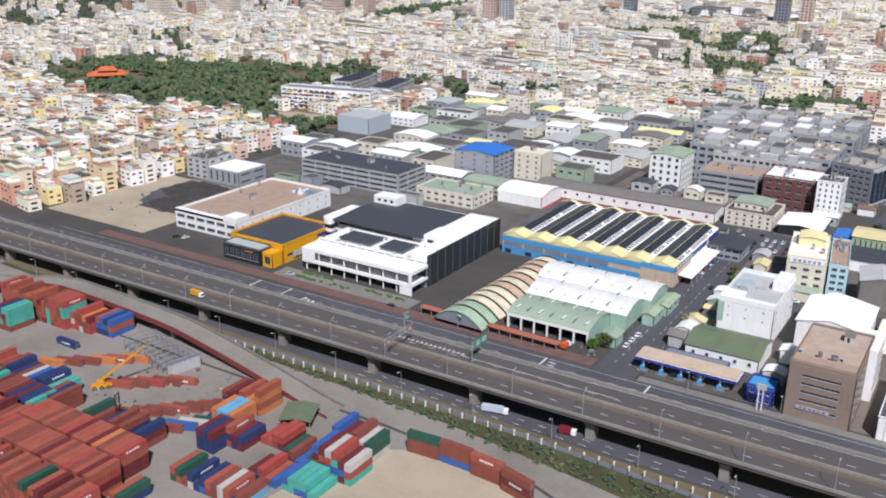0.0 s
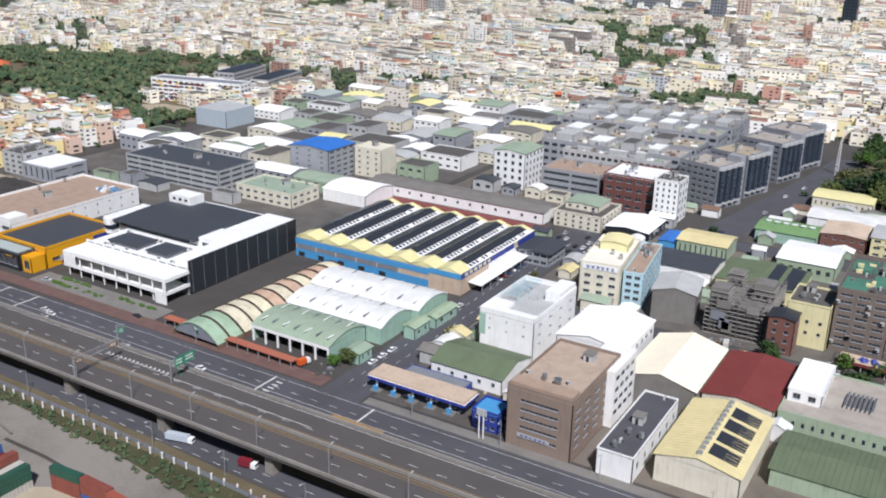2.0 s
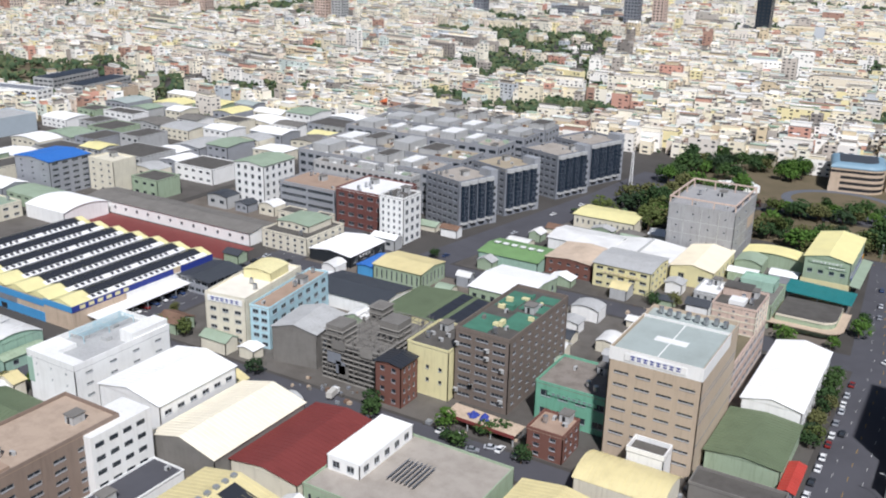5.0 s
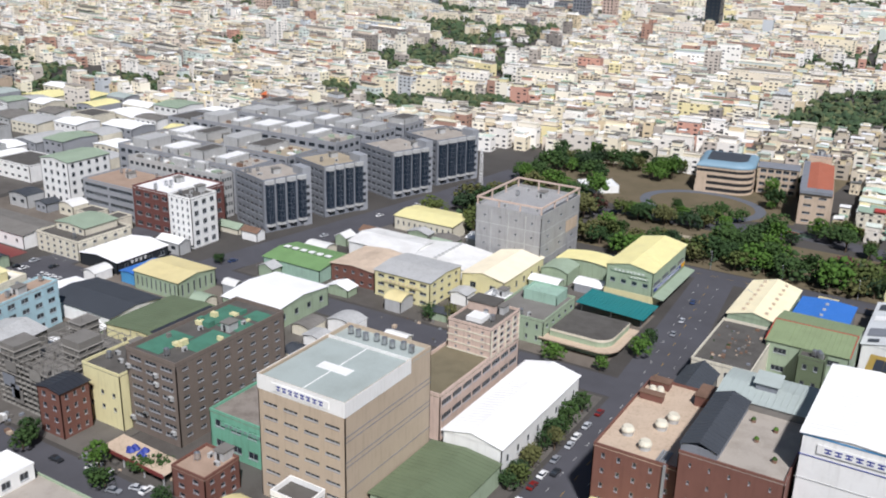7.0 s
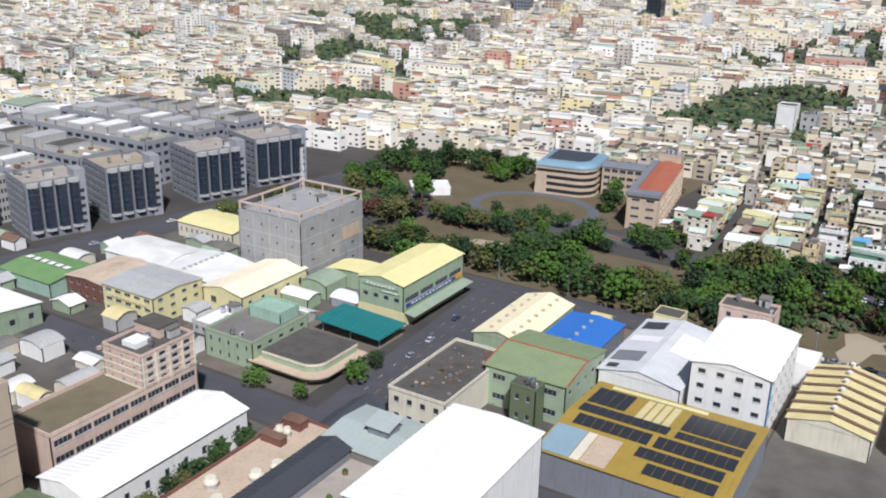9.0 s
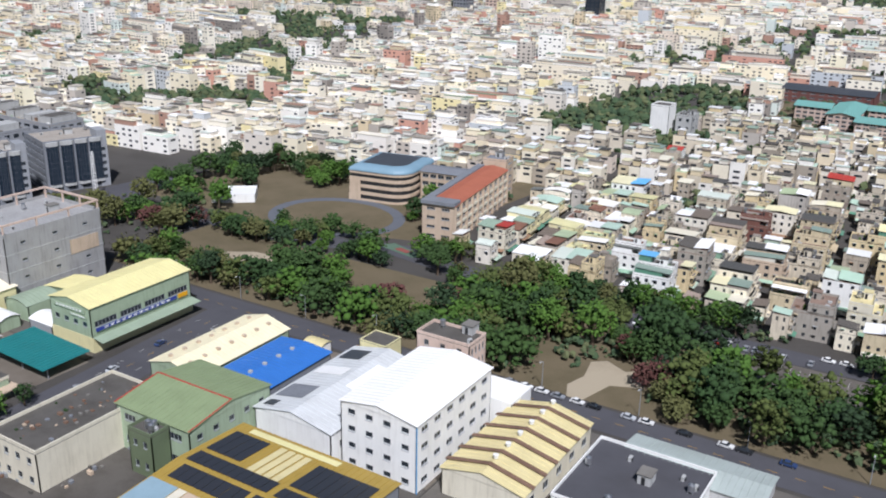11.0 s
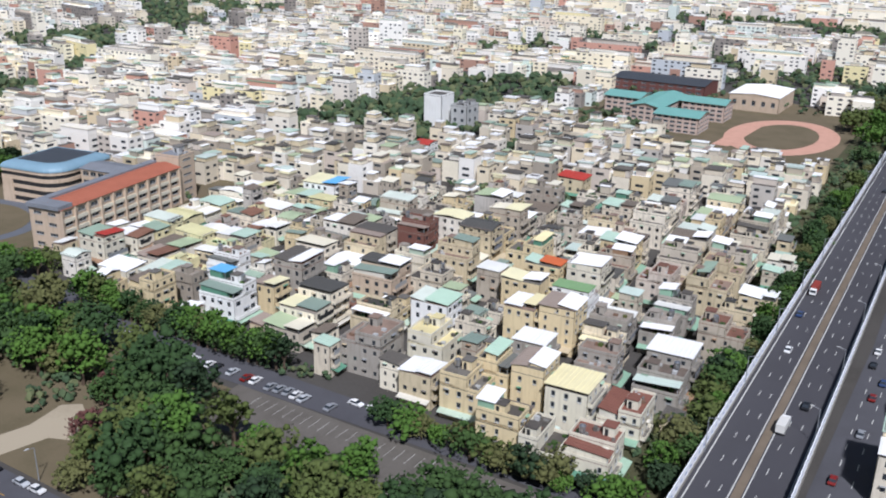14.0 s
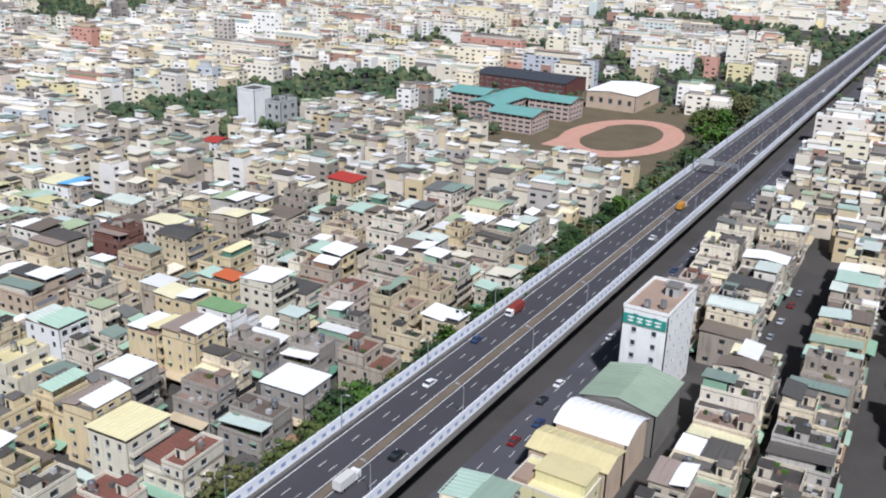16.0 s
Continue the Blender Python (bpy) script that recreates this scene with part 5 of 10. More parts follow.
# building under scaffold
t = thing("scaffolded_building", "grey concrete frame wrapped in scaffolding", "building site", -7, 322)
for k in range(5):
    s = Solid()
    s.box(-8, 8, -11, 11, 2.2 * k + 0.001, 2.2 * k + 0.3, M_concrete)
    part("floor_slab", s, t)
for a in (-7, 0, 7):
    for b in (-10, -3.5, 3.5, 10):
        s = Solid()
        s.box(a - 0.3, a + 0.3, b - 0.3, b + 0.3, 0, 11.0, M_concrete)
        part("column", s, t)
s = Solid()
s.box(-6, 6, -9, 9, 0.3, 8.8, M_concrete)
part("core_wall", s, t)
for x0, x1, y0, y1, z in ((-8, -3, -11, -5, 14.2), (2.5, 8, -3, 3, 14.8), (-7, -3, 6, 11, 13.0)):
    s = Solid()
    s.box(x0, x1, y0, y1, 9.2, z, M_concrete)
    for q in range(2):
        s.box(x0 + 0.8 + 2 * q, x0 + 1.9 + 2 * q, y0 - 0.05, y0, 10.2, 11.6, M_dark)
    core = part("stair_core", s, t, "bare concrete stair core")
    for q in range(3):
        s = Solid()
        band(s, x0, x1, y0, y1, 10 + 1.5 * q, 10.1 + 1.5 * q, M_scaffold, 0.4)
        part("scaffold_ring", s, core)
s = Solid()
for k in range(12):
    a = -8.8 + 1.6 * k
    s.box(a - 0.05, a + 0.05, -11.8, -11.7, 0, 11.0 + rnd.uniform(0, 3), M_scaffold)
for k in range(15):
    a = -11.8 + 1.7 * k
    s.box(8.7, 8.8, a - 0.05, a + 0.05, 0, 11.0 + rnd.uniform(0, 3), M_scaffold)
for k in range(9):
    z = 1.3 * k
    s.box(-8.9, 8.9, -11.85, -11.2, z, z + 0.08, M_scaffold)
    s.box(8.2, 8.9, -11.2, 12, z, z + 0.08, M_scaffold)
for k in range(40):
    a, z = rnd.uniform(-8.5, 7), rnd.uniform(0, 13)
    s.beam((a, -11.9, z), (a + 1.6, -11.9, z + 1.3), 0.06, M_scaffold)
    b = rnd.uniform(-11.5, 10)
    s.beam((8.95, b, z), (8.95, b + 1.7, z + 1.3), 0.06, M_scaffold)
for k in range(26):
    a, b = rnd.uniform(-8, 8), rnd.uniform(-11, 11)
    s.box(a, a + 0.09, b, b + 0.09, 9.1, 11.5 + rnd.uniform(0.5, 3.0), M_scaffold)
for k in range(9):
    b = -11 + 2.7 * k
    s.box(-8, 8, b, b + 0.12, 11.2, 11.35, M_scaffold)
for k in range(7):
    a = -8 + 2.6 * k
    s.box(a, a + 0.09, -11, 11, 11.35, 11.5, M_scaffold)
part("scaffolding", s, t, "grey scaffold poles and boards")
for k in range(5):
    s = Solid()
    a, z = rnd.uniform(-8, 3), rnd.uniform(1, 9)
    s.box(a, a + rnd.uniform(2, 5), -12.0, -11.93, z, z + rnd.uniform(2, 4), rnd.choice((M_concrete, M_scaffold, M_slate)))
    part("net_sheet", s, t, "faded grey scaffold net")
t = block("brick_red_house", "narrow red brick house with roof solar panels", "house", 2.5, 9.8, 307, 314.2, 10.6, M_brick, S=R(4, 2, 0.4, 0.4), E=R(4, 3, 0.4, 0.4), roof="gable", roofm=M_solar, rise=0.6)
t = block("cream_shop_house", "cream building raised on columns with square windows", "building", 5.6, 17.2, 316, 331, 12.6, M_yellow, S=R(3, 3, 0.28, 0.3, z0=2.6, skip=[(2, -1)]), roofm=M_terrace)
t = block("taupe_tower", "tall taupe-tiled block with netted roof works", "tower", 17.6, 32.0, 318, 350.4, 18.2, M_taupe, S=R(8, 3, 0.75, 0.35, z0=1.0), E=R(8, 8, 0.4, 0.3, z0=1.0), roofm=M_terrace, parapet=1.0)
for a, b, c, d in ((-6.5, 0, -14, -4), (0.5, 6.5, -9, 1), (-6.5, -1, 2, 13), (-0.5, 6.4, 3, 8), (1, 6.4, 9.5, 14)):
    s = Solid()
    s.box(a, b, c, d, 18.33, 18.43, M_net)
    part("roof_net", s, t, "faded green safety net")
for k in range(14):
    a, b = rnd.uniform(-6, 5), rnd.uniform(-14, 13)
    s = Solid()
    s.box(a, a + rnd.uniform(0.5, 2), b, b + rnd.uniform(0.5, 2), 18.32, 18.32 + rnd.uniform(0.3, 1.6), rnd.choice((M_yellow, M_concrete, M_net)))
    part("site_material", s, t, "stacked building material")
for k in range(10):
    part("air_conditioner", AC, t, at=pose(-6.5 + rnd.randint(0, 3) * 4, -16.5, 2.6 + 2 * rnd.randint(0, 6)))
t = block("mint_shop", "jade green two-storey works with a faded sign", "workshop", 37.5, 55.8, 321, 337, 9.0, M_jade, S=R(2, 4, 0.6, 0.35), E=R(2, 3, 0.4, 0.35), roofm=paint("bleached_roof", "#8d857c", var=0.7, scale=0.25))
sign(t, 12, 0.9, 8, M_jade, M_slate, pose(0, -8.15, 6.8))
t = block("beige_tower", "tall beige tiled office with a white parapet band", "tower", 56.6, 76.3, 315, 342.4, 24.6, M_beige, S=R(7, 4, 0.7, 0.2, z0=1.5, z1=21.4), roofm=M_greytiles, parapet=0.9, trim=M_beige, clutter=False)
s = Solid()
s.box(-9.3, 9.3, -13.2, 6.2, 24.73, 25.1, M_greytiles)
s.box(-0.12, 0.12, -13.1, 6.1, 25.1, 25.16, M_white)
s.box(-3.5, 3.5, -5.0, -2.4, 25.1, 25.14, M_white)
part("roof_deck", s, t, "smooth pale grey-green roof deck")
s = Solid()
band(s, -9.85, 9.85, -13.7, 6.6, 22.6, 25.6, M_white)
part("sign_band", s, t, "white band with blue marks")
sign(t, 13, 1.6, 8, M_white, M_deepblue, pose(0, -13.8, 23.2))
for z in (18.6, 17.6, 13.6, 12.6, 7.6):
    s = Solid()
    s.box(9.85, 9.91, -13.7, 13.7, z, z + 0.14, M_slate)
    part("groove", s, t, "dark wall groove")
for k in range(8):
    part("water_tank", TANK, t, "stainless steel water tank", pose(-7 + 2.1 * k, 10.5 - 0.4 * (k % 3), 24.72))
t = block("pinkish_factory", "pale pink tiled tower over a long strip-windowed wing", "factory", 62, 74.4, 349.5, 385, 10.2, M_pinkwall, E=R(3, 8, 0.9, 0.4), roofm=paint("mossy_roof", "#776f58", var=0.4, scale=0.2), parapet=0.9, clutter=False)
t = block("pink_stair_tower", "pale pink banded stair tower", "tower", 63, 74.3, 371, 384.9, 6.8, M_pinkwall, E=R(4, 4, 0.5, 0.55), S=R(4, 3, 0.2, 0.25), z0=10.32)
for k in range(4):
    s = Solid()
    band(s, -5.65, 5.65, -6.95, 6.95, 1.7 * k + 0.05, 1.7 * k + 0.35, M_cream, 0.1)
    part("floor_band", s, t, "cream floor band")
for b in (-6.9, -3.5, 0.0, 3.4, 6.5):
    s = Solid()
    s.box(5.65, 5.8, b, b + 0.35, 0, 6.8, M_cream)
    part("pier", s, t, "cream pier")
s = Solid()
s.box(-5, 2, 1, 6, 7.0, 9.2, M_pinkwall)
s.box(-5.2, 2.2, 0.8, 6.2, 9.2, 9.35, M_terrace)
part("roof_house", s, t)
s = Solid()
s.box(-2, 2, -5, -1, 7.0, 8.1, M_white)
part("roof_unit", s, t, "white boxed roof unit")
block("white_long_shed", "long bright white gabled shed", "shed", 78.6, 92, 343.8, 381, 7.0, M_white, roof="gable", roofm=M_whitesheet, rise=1.5, E=R(1, 8, 0.25, 0.25))
t = block("green_flat_shed", "dark green flat-roofed shed", "shed", 77, 92.5, 321, 342.5, 4.6, M_sage, roof="gable", roofm=M_olive, rise=0.8)
block("red_shelter", "small red-roofed shelters by the street", "shelter", 93, 96, 318, 330, 2.2, M_slate, roof="gable", roofm=M_redsheet, rise=0.5)
block("tan_round_roof", "tan shed with a vaulted sheet roof", "shed", 58, 76, 296, 308, 4.5, M_cream, roof="vault", roofm=M_tansheet, rise=1.8, axis="x")
t = block("pink_corner_house", "pinkish brick house with roof terrace", "house", 43, 51.5, 305.5, 314.5, 6.2, M_brick, S=R(3, 2, 0.4, 0.4), E=R(3, 3, 0.4, 0.4), roofm=M_pinkroof)
block("white_court_house", "white-walled open roof court house", "house", 64, 72, 309, 314.6, 6.0, M_white, roofm=M_terrace, parapet=1.2, clutter=False)


# ---- south of the front street ----
t = block("plaza_block", "low sage green building with a paved roof court", "building", 15, 47, 265, 292, 4.6, M_sage, roofm=M_roofpale, parapet=0.6, S=R(1, 14, 0.35, 0.3), clutter=False)
s = Solid()
for k in range(7):
    s.sheet((-3 + 1.0 * k, -4, 4.72 + 0.9), (-2.4 + 1.0 * k, -4, 4.72 + 1.3), (-2.4 + 1.0 * k, 4, 4.72 + 1.3), (-3 + 1.0 * k, 4, 4.72 + 0.9), 0.06, M_slate)
part("louvre_frame", s, t, "slate grey louvre frame")
block("white_roof_villa", "white roof-top villa with terrace", "roof storey", 15.5, 23.5, 272, 291, 3.0, M_white, E=R(1, 5, 0.5, 0.5), S=R(1, 2, 0.5, 0.5), roofm=M_whitesheet, parapet=0.3, clutter=False, z0=4.72)
block("dark_green_shed", "dark green sheet-roofed shed", "shed", 19, 45, 240, 258, 4.2, M_sage, roof="gable", roofm=M_olive, rise=1.2, axis="x")
block("tan_street_shed", "tan sheet-roofed shed by the street", "shed", 50, 68, 262, 290, 4.6, M_cream, roof="gable", roofm=M_tansheet, rise=1.4, E=R(1, 5, 0.3, 0.3))
block("brick_store", "brick store with a tan roof", "store", 72, 95, 264, 292, 5.4, M_brick, roof="gable", roofm=M_pinkroof, rise=1.2)
block("yellow_street_shed", "mustard-roofed low shed by the avenue", "shed", 111.5, 124, 330, 342, 4.6, M_cream, roof="gable", roofm=M_tansheet, rise=1.0)
t = thing("workshop_canopy", "faded canopy with tarpaulins over a forecourt", "canopy", 31, 309, 0, -2)
s = Solid()
s.sheet((-9, -2.6, 2.9), (9, -2.6, 2.7), (9, 2.6, 2.9), (-9, 2.6, 3.1), 0.12, M_tan)
s.box(-9, 9, -2.75, -2.6, 2.2, 3.0, M_redbrown)
part("canopy_roof", s, t)
for a in (-8.6, -3, 3, 8.6):
    s = Solid()
    s.box(a - 0.12, a + 0.12, -2.4, -2.16, 0, 2.75, M_lightgrey)
    part("post", s, t)
s = Solid()
for k in range(9):
    a, b, q = rnd.uniform(-4, 2), rnd.uniform(-1.6, 1.4), rnd.uniform(0.4, 0.9)
    s.cyl(a, b, 3.05, 3.05 + q, q * 1.3, M_deepblue, 7, top=q * 0.3)
part("tarpaulin", s, t, "crumpled blue tarpaulin")
# lower taupe house strips and service yards
block("concrete_lean_to", "grey concrete shed beside the avenue", "shed", 97.5 - 20, 95.5, 386.2 - 78, 315, 3.4, M_concrete, roofm=M_terrace, clutter=False)

# north of the cross street
t = block("green_sheet_factory", "factory with a bright green sheet roof", "factory", -24, -2, 405, 421, 4.2, M_mint, roof="gable", roofm=M_grass_roof, rise=1.0, axis="x")
for k in range(6):
    s = Solid()
    s.box(-8.5 + 3.2 * k, -7.2 + 3.2 * k, -0.5, 0.5, 5.2, 5.8, M_white)
    s.sheet((-8.9 + 3.2 * k, -0.9, 5.9), (-6.8 + 3.2 * k, -0.9, 5.9), (-6.8 + 3.2 * k, 0.9, 5.9), (-8.9 + 3.2 * k, 0.9, 5.9), 0.08, M_white)
    part("roof_vent", s, t, "small white ridge vent")
block("white_roof_factory", "sage green factory under a white sheet roof", "factory", -9, 10, 372, 394, 5.6, M_sage, roof="gable", roofm=M_whitesheet, rise=1.2, axis="x", S=R(1, 6, 0.5, 0.3), E=R(1, 4, 0.3, 0.3))
block("yellow_roof_factory", "cream-roofed factory with green ribs", "factory", -44, -26, 372, 386.5, 5.4, M_sage, roof="gable", roofm=M_tansheet, rise=1.0, axis="x", S=R(1, 9, 0.3, 0.6), E=R(1, 6, 0.3, 0.6))
block("blue_lean_to", "blue sheet lean-to beside the factory", "shed", -51, -44.2, 373, 386, 3.4, M_blue, roof="gable", roofm=M_bluesheet, rise=0.5)
t = block("olive_shed", "olive roofed shed with dark solar strips", "shed", -22, 4, 344, 366, 4.6, M_yellow, roof="gable", roofm=M_olive, rise=1.0)
for k, (a, b) in enumerate(((2.0, 5.5), (7.0, 11.5))):
    for j in range(5):
        s = Solid()
        f = lambda x: 4.75 + 1.0 * (1 - x / 13) + 0.17
        s.sheet((a, -10 + 4.1 * j, f(a)), (b, -10 + 4.1 * j, f(b)), (b, -6.1 + 4.1 * j, f(b)), (a, -6.1 + 4.1 * j, f(a)), 0.05, M_solar)
        part("solar_panel", s, t, "dark solar panel row")
block("dark_shed", "sheds under dark grey sheet roofs", "shed", -50, -24, 347, 364, 4.2, M_white, roof="gable", roofm=M_darkroof, rise=1.0, axis="x")
t = block("yellow_shop", "yellow three-storey works with a balcony sign", "workshop", 16, 35, 408, 425, 7.6, M_yellow, S=R(3, 5, 0.6, 0.35), E=R(3, 4, 0.4, 0.35), roof="gable", roofm=M_lightgrey, rise=0.8, axis="x")
sign(t, 14, 0.8, 8, M_yellow, M_tan, pose(0, -8.65, 4.8))
block("brick_workshop", "red brick workshop with a patchy pale roof", "workshop", -1.5, 15, 410, 428, 5.4, M_brick, S=R(2, 5, 0.4, 0.3), roof="gable", roofm=paint("patchy_pink_sheet", "#cdbba6", var=0.45, scale=0.2, rough=0.6, ribs=2.0), rise=0.8)
block("white_cream_factory", "cream factory with white roof and grey front", "factory", 36, 50, 424, 450, 6.0, M_yellow, S=R(1, 2, 0.3, 0.3), E=R(1, 5, 0.25, 0.3), roof="gable", roofm=paint("cream_factory_sheet", "#f0e6cc", var=0.15, rough=0.5, ribs=2.0), rise=1.4)
block("white_annex", "white sheet-roofed factory annex", "factory", -10, 14, 430, 446, 5.0, M_white, roof="gable", roofm=M_oldsheet, rise=1.2, axis="x")
t = block("white_annex", "long white sheet-roofed factory with vents", "factory", 12, 35, 428, 446, 5.0, M_white, roof="gable", roofm=M_oldsheet, rise=1.2)
for k in range(8):
    s = Solid()
    s.box(-0.4, 0.4, -8 + 2.1 * k, -7 + 2.1 * k, 6.2, 6.8, M_lightgrey)
    part("roof_vent", s, t, "small ridge vent")
block("cream_hall", "cream flat hall behind the factories", "hall", -14, 10, 462, 477, 4.8, M_cream, roof="gable", roofm=M_yellowsheet, rise=0.8, axis="x", S=R(1, 10, 0.3, 0.3))
t = block("tall_grey_block", "tall plain grey concrete block with open roof frame", "tower", 26, 49, 449, 478, 18.5, M_tallgrey, S=R(4, 4, 0.12, 0.14), E=R(4, 3, 0.16, 0.16), roofm=M_tallgrey, parapet=1.0)
s = Solid()
for a, b, c, d in ((-11.4, 11.4, -14.4, -13.9), (-11.4, 11.4, 13.9, 14.4), (-11.4, -10.9, -13.9, 13.9), (10.9, 11.4, -13.9, 13.9)):
    s.box(a, b, c, d, 21.4, 21.9, M_pinkwall)
for a in (-11.3, -3.7, 3.7, 10.9):
    for b in (-14.3, -4.8, 4.8, 13.9):
        if abs(a) > 5 or abs(b) > 10:
            s.box(a, a + 0.4, b, b + 0.4, 18.62, 21.4, M_pinkwall)
part("roof_frame", s, t, "open concrete roof frame")
for z in (4.6, 9.2, 13.8):
    s = Solid()
    band(s, -11.5, 11.5, -14.5, 14.5, z, z + 0.25, M_lightgrey)
    part("string_course", s, t)
for a in (-6, 0, 6):
    s = Solid()
    s.box(a, a + 0.3, -14.62, -14.5, 0, 18.5, M_lightgrey)
    part("pilaster", s, t)
s = Solid()
s.box(11.51, 11.6, 4, 13, 9, 13, M_tan)
part("hoarding", s, t, "orange-tan panel on the wall")
t = block("green_yellow_factory", "sage green factory with yellow base and pale yellow roof", "factory", 73, 87.0, 443.5, 473.5, 11.0, M_sage, roof="gable", roofm=M_yellowsheet, rise=1.4, E=R(1, 4, 0.85, 0.3, z0=4, z1=9), S=R(1, 4, 0.5, 0.25, z0=4, z1=9))
s = Solid()
band(s, -7.25, 7.25, -15, 15, 0, 3.8, M_yellow)
part("base_cladding", s, t)
s = Solid()
s.sheet((7.3, -15, 3.9), (10.5, -15, 3.4), (10.5, 15, 3.4), (7.3, 15, 3.9), 0.12, M_greensheet)
part("canopy", s, t, "sage canopy along the street")
sign(t, 24, 0.9, 12, M_deepblue, M_white, pose(7.3, -2, 5.0, 0, 0, 90))
s = Solid()
s.box(7.26, 7.4, 10.6, 13.6, 4.9, 6.0, M_orange)
part("side_sign", s, t, "orange end sign")
sign(t, 11, 1.0, 8, M_sage, M_white, pose(0, -15.15, 9.4))
sign(t, 6, 0.7, 6, M_sage, M_white, pose(3, -15.15, 8.2))
s = Solid()
s.sheet((-8, -4.5, 3.8), (8, -4.5, 3.0), (8, 4.5, 3.0), (-8, 4.5, 3.8), 0.1, M_teal)
for k in range(18):
    s.beam((-7.8 + 0.9 * k, -4.5, 3.85 - 0.05 * 0.9 * k), (-7.8 + 0.9 * k, 4.5, 3.85 - 0.05 * 0.9 * k), 0.12, M_teal)
for a in (-7, 0, 7):
    s.box(a - 0.1, a + 0.1, -3.2, -3.0, 0, 3.0, M_galv)
whole("teal_canopy", s, "teal ribbed canopy on posts", "canopy", at=pose(80.5, 434, 0) @ Matrix.Diagonal((1.25, 1.35, 1, 1)))
# round-cornered shop with a wide eave
t = thing("curved_shop", "low shop with a round corner and a wide tan eave", "shop", 81, 413)
def rounded(w0, w1, d0, d1, r):
    p = [(w0, d0), (w1 - r, d0)]
    p += [(w1 - r + r * math.sin(math.pi / 2 * k / 6), d0 + r - r * math.cos(math.pi / 2 * k / 6)) for k in range(1, 7)]
    return p + [(w1, d1), (w0, d1)]
s = Solid()
s.prism(rounded(-8, 8, -7, 8, 4), 0, 4.0, M_sage, M_terrace)
part("wall", s, t)
s = Solid()
s.prism(rounded(-10, 10.5, -9.5, 9, 5), 2.3, 2.6, M_tan)
part("eave", s, t, "wide tan eave")
s = Solid()
s.prism(rounded(-7.9, 8.15, -7.15, 8.1, 4), 4.0, 4.7, M_cream, M_terrace)
part("parapet", s, t)
t = block("green_workshop", "sage green workshop with roof terrace", "workshop", 57, 72, 404, 424, 6.4, M_sage, S=R(2, 5, 0.25, 0.4), E=R(2, 5, 0.4, 0.3), roofm=M_concrete)
block("mint_roof_house", "mint green rooftop house of plaster", "roof storey", 60, 70, 416, 423, 2.2, M_mint, roofm=M_mint, z0=6.52, clutter=False)
block("grey_shop_house", "small grey shop house, flat-roofed", "house", 48.5, 56, 408, 420, 4.8, M_lightgrey, S=R(2, 3, 0.4, 0.4), roofm=M_whitesheet)
for y0 in (446, 457):
    block("sage_shed", "narrow shed with a sage roof", "shed", 51, 60 if y0 == 446 else 71, y0, y0 + 9, 4.0, M_sage, roof="vault", roofm=M_greensheet if y0 == 446 else M_yellowsheet, rise=1.2)
# east of the avenue
t = block("brick_plant", "tall red brick plant with big roof fans", "factory", 110.8, 126.4, 342.5, 373, 15.2, M_brick, S=R(5, 5, 0.24, 0.3), E=R(5, 6, 0.15, 0.2), roofm=M_tan, parapet=0.7, clutter=False)
for a, b in ((-4.0, -8.4), (0.6, -3.2), (1.6, 0.6), (0.4, -11.5), (-5.4, 9.0), (-4.0, 9.4)):
    s = Solid()
    q = 0.8 if b > 5 else 1.25
    s.cyl(a, b, 15.33, 16.2, q * 0.85, M_lightgrey, 14)
    s.cyl(a, b, 16.2, 16.5, q, M_cream, 14)
    s.cyl(a, b, 16.5, 17.1, q, M_cream, 14, top=q * 0.7)
    part("roof_fan", s, t, "pale round roof fan")
for a, b, c, d, h in ((-7.0, -2.5, 6.0, 7.6, 1.4), (3.0, 7.0, 9.0, 14.5, 2.2), (-6.8, -3.0, 11.5, 13.8, 1.6)):
    s = Solid()
    s.box(a, b, c, d, 15.33, 15.33 + h, M_brick)
    s.box(a - 0.15, b + 0.15, c - 0.15, d + 0.15, 15.33 + h, 15.48 + h, M_rust)
    part("roof_house", s, t, "brick roof house")
s = Solid()
for k in range(4):
    s.beam((3.6 + 0.5 * k, -14.6, 15.6), (3.6 + 0.5 * k, -10.5, 15.6), 0.3, M_galv)
s.beam((5.4, -15.5, 1.0), (5.4, -15.5, 15.8), 0.45, M_galv)
part("duct", s, t, "bundle of grey roof ducts")
t = block("plant_hall", "tall brick plant wing with a paved roof court", "factory", 126.6, 143.8, 340, 373.6, 20.4, M_brick, roofm=M_roofpale, parapet=0.6, clutter=False, S=R(6, 5, 0.12, 0.2))
s = Solid()
s.box(-8.4, -2.4, -16.6, 4.0, 20.53, 22.4, M_slate)
s.gable(-8.5, -2.3, -16.7, 4.3, 22.4, 1.1, M_darkroof, over=0.2)
part("slate_roof", s, t, "slate grey pitched roof strip")
s = Solid()
s.box(-8.3, 8.4, 4.35, 16.6, 20.53, 22.2, M_concrete)
s.gable(-8.5, 8.5, 4.3, 16.7, 22.2, 0.7, M_greytiles, axis="x", over=0.2)
part("membrane_roof", s, t, "pale grey-green sheet roof")
s = Solid()
s.box(-2.6, 1.2, 9.0, 12.4, 22.6, 24.2, M_slate)
s.sheet((-3.1, 8.6, 24.2), (1.7, 8.6, 24.2), (1.7, 12.8, 25.0), (-3.1, 12.8, 25.0), 0.12, M_greytiles)
part("roof_hood", s, t, "grey hooded roof vent")
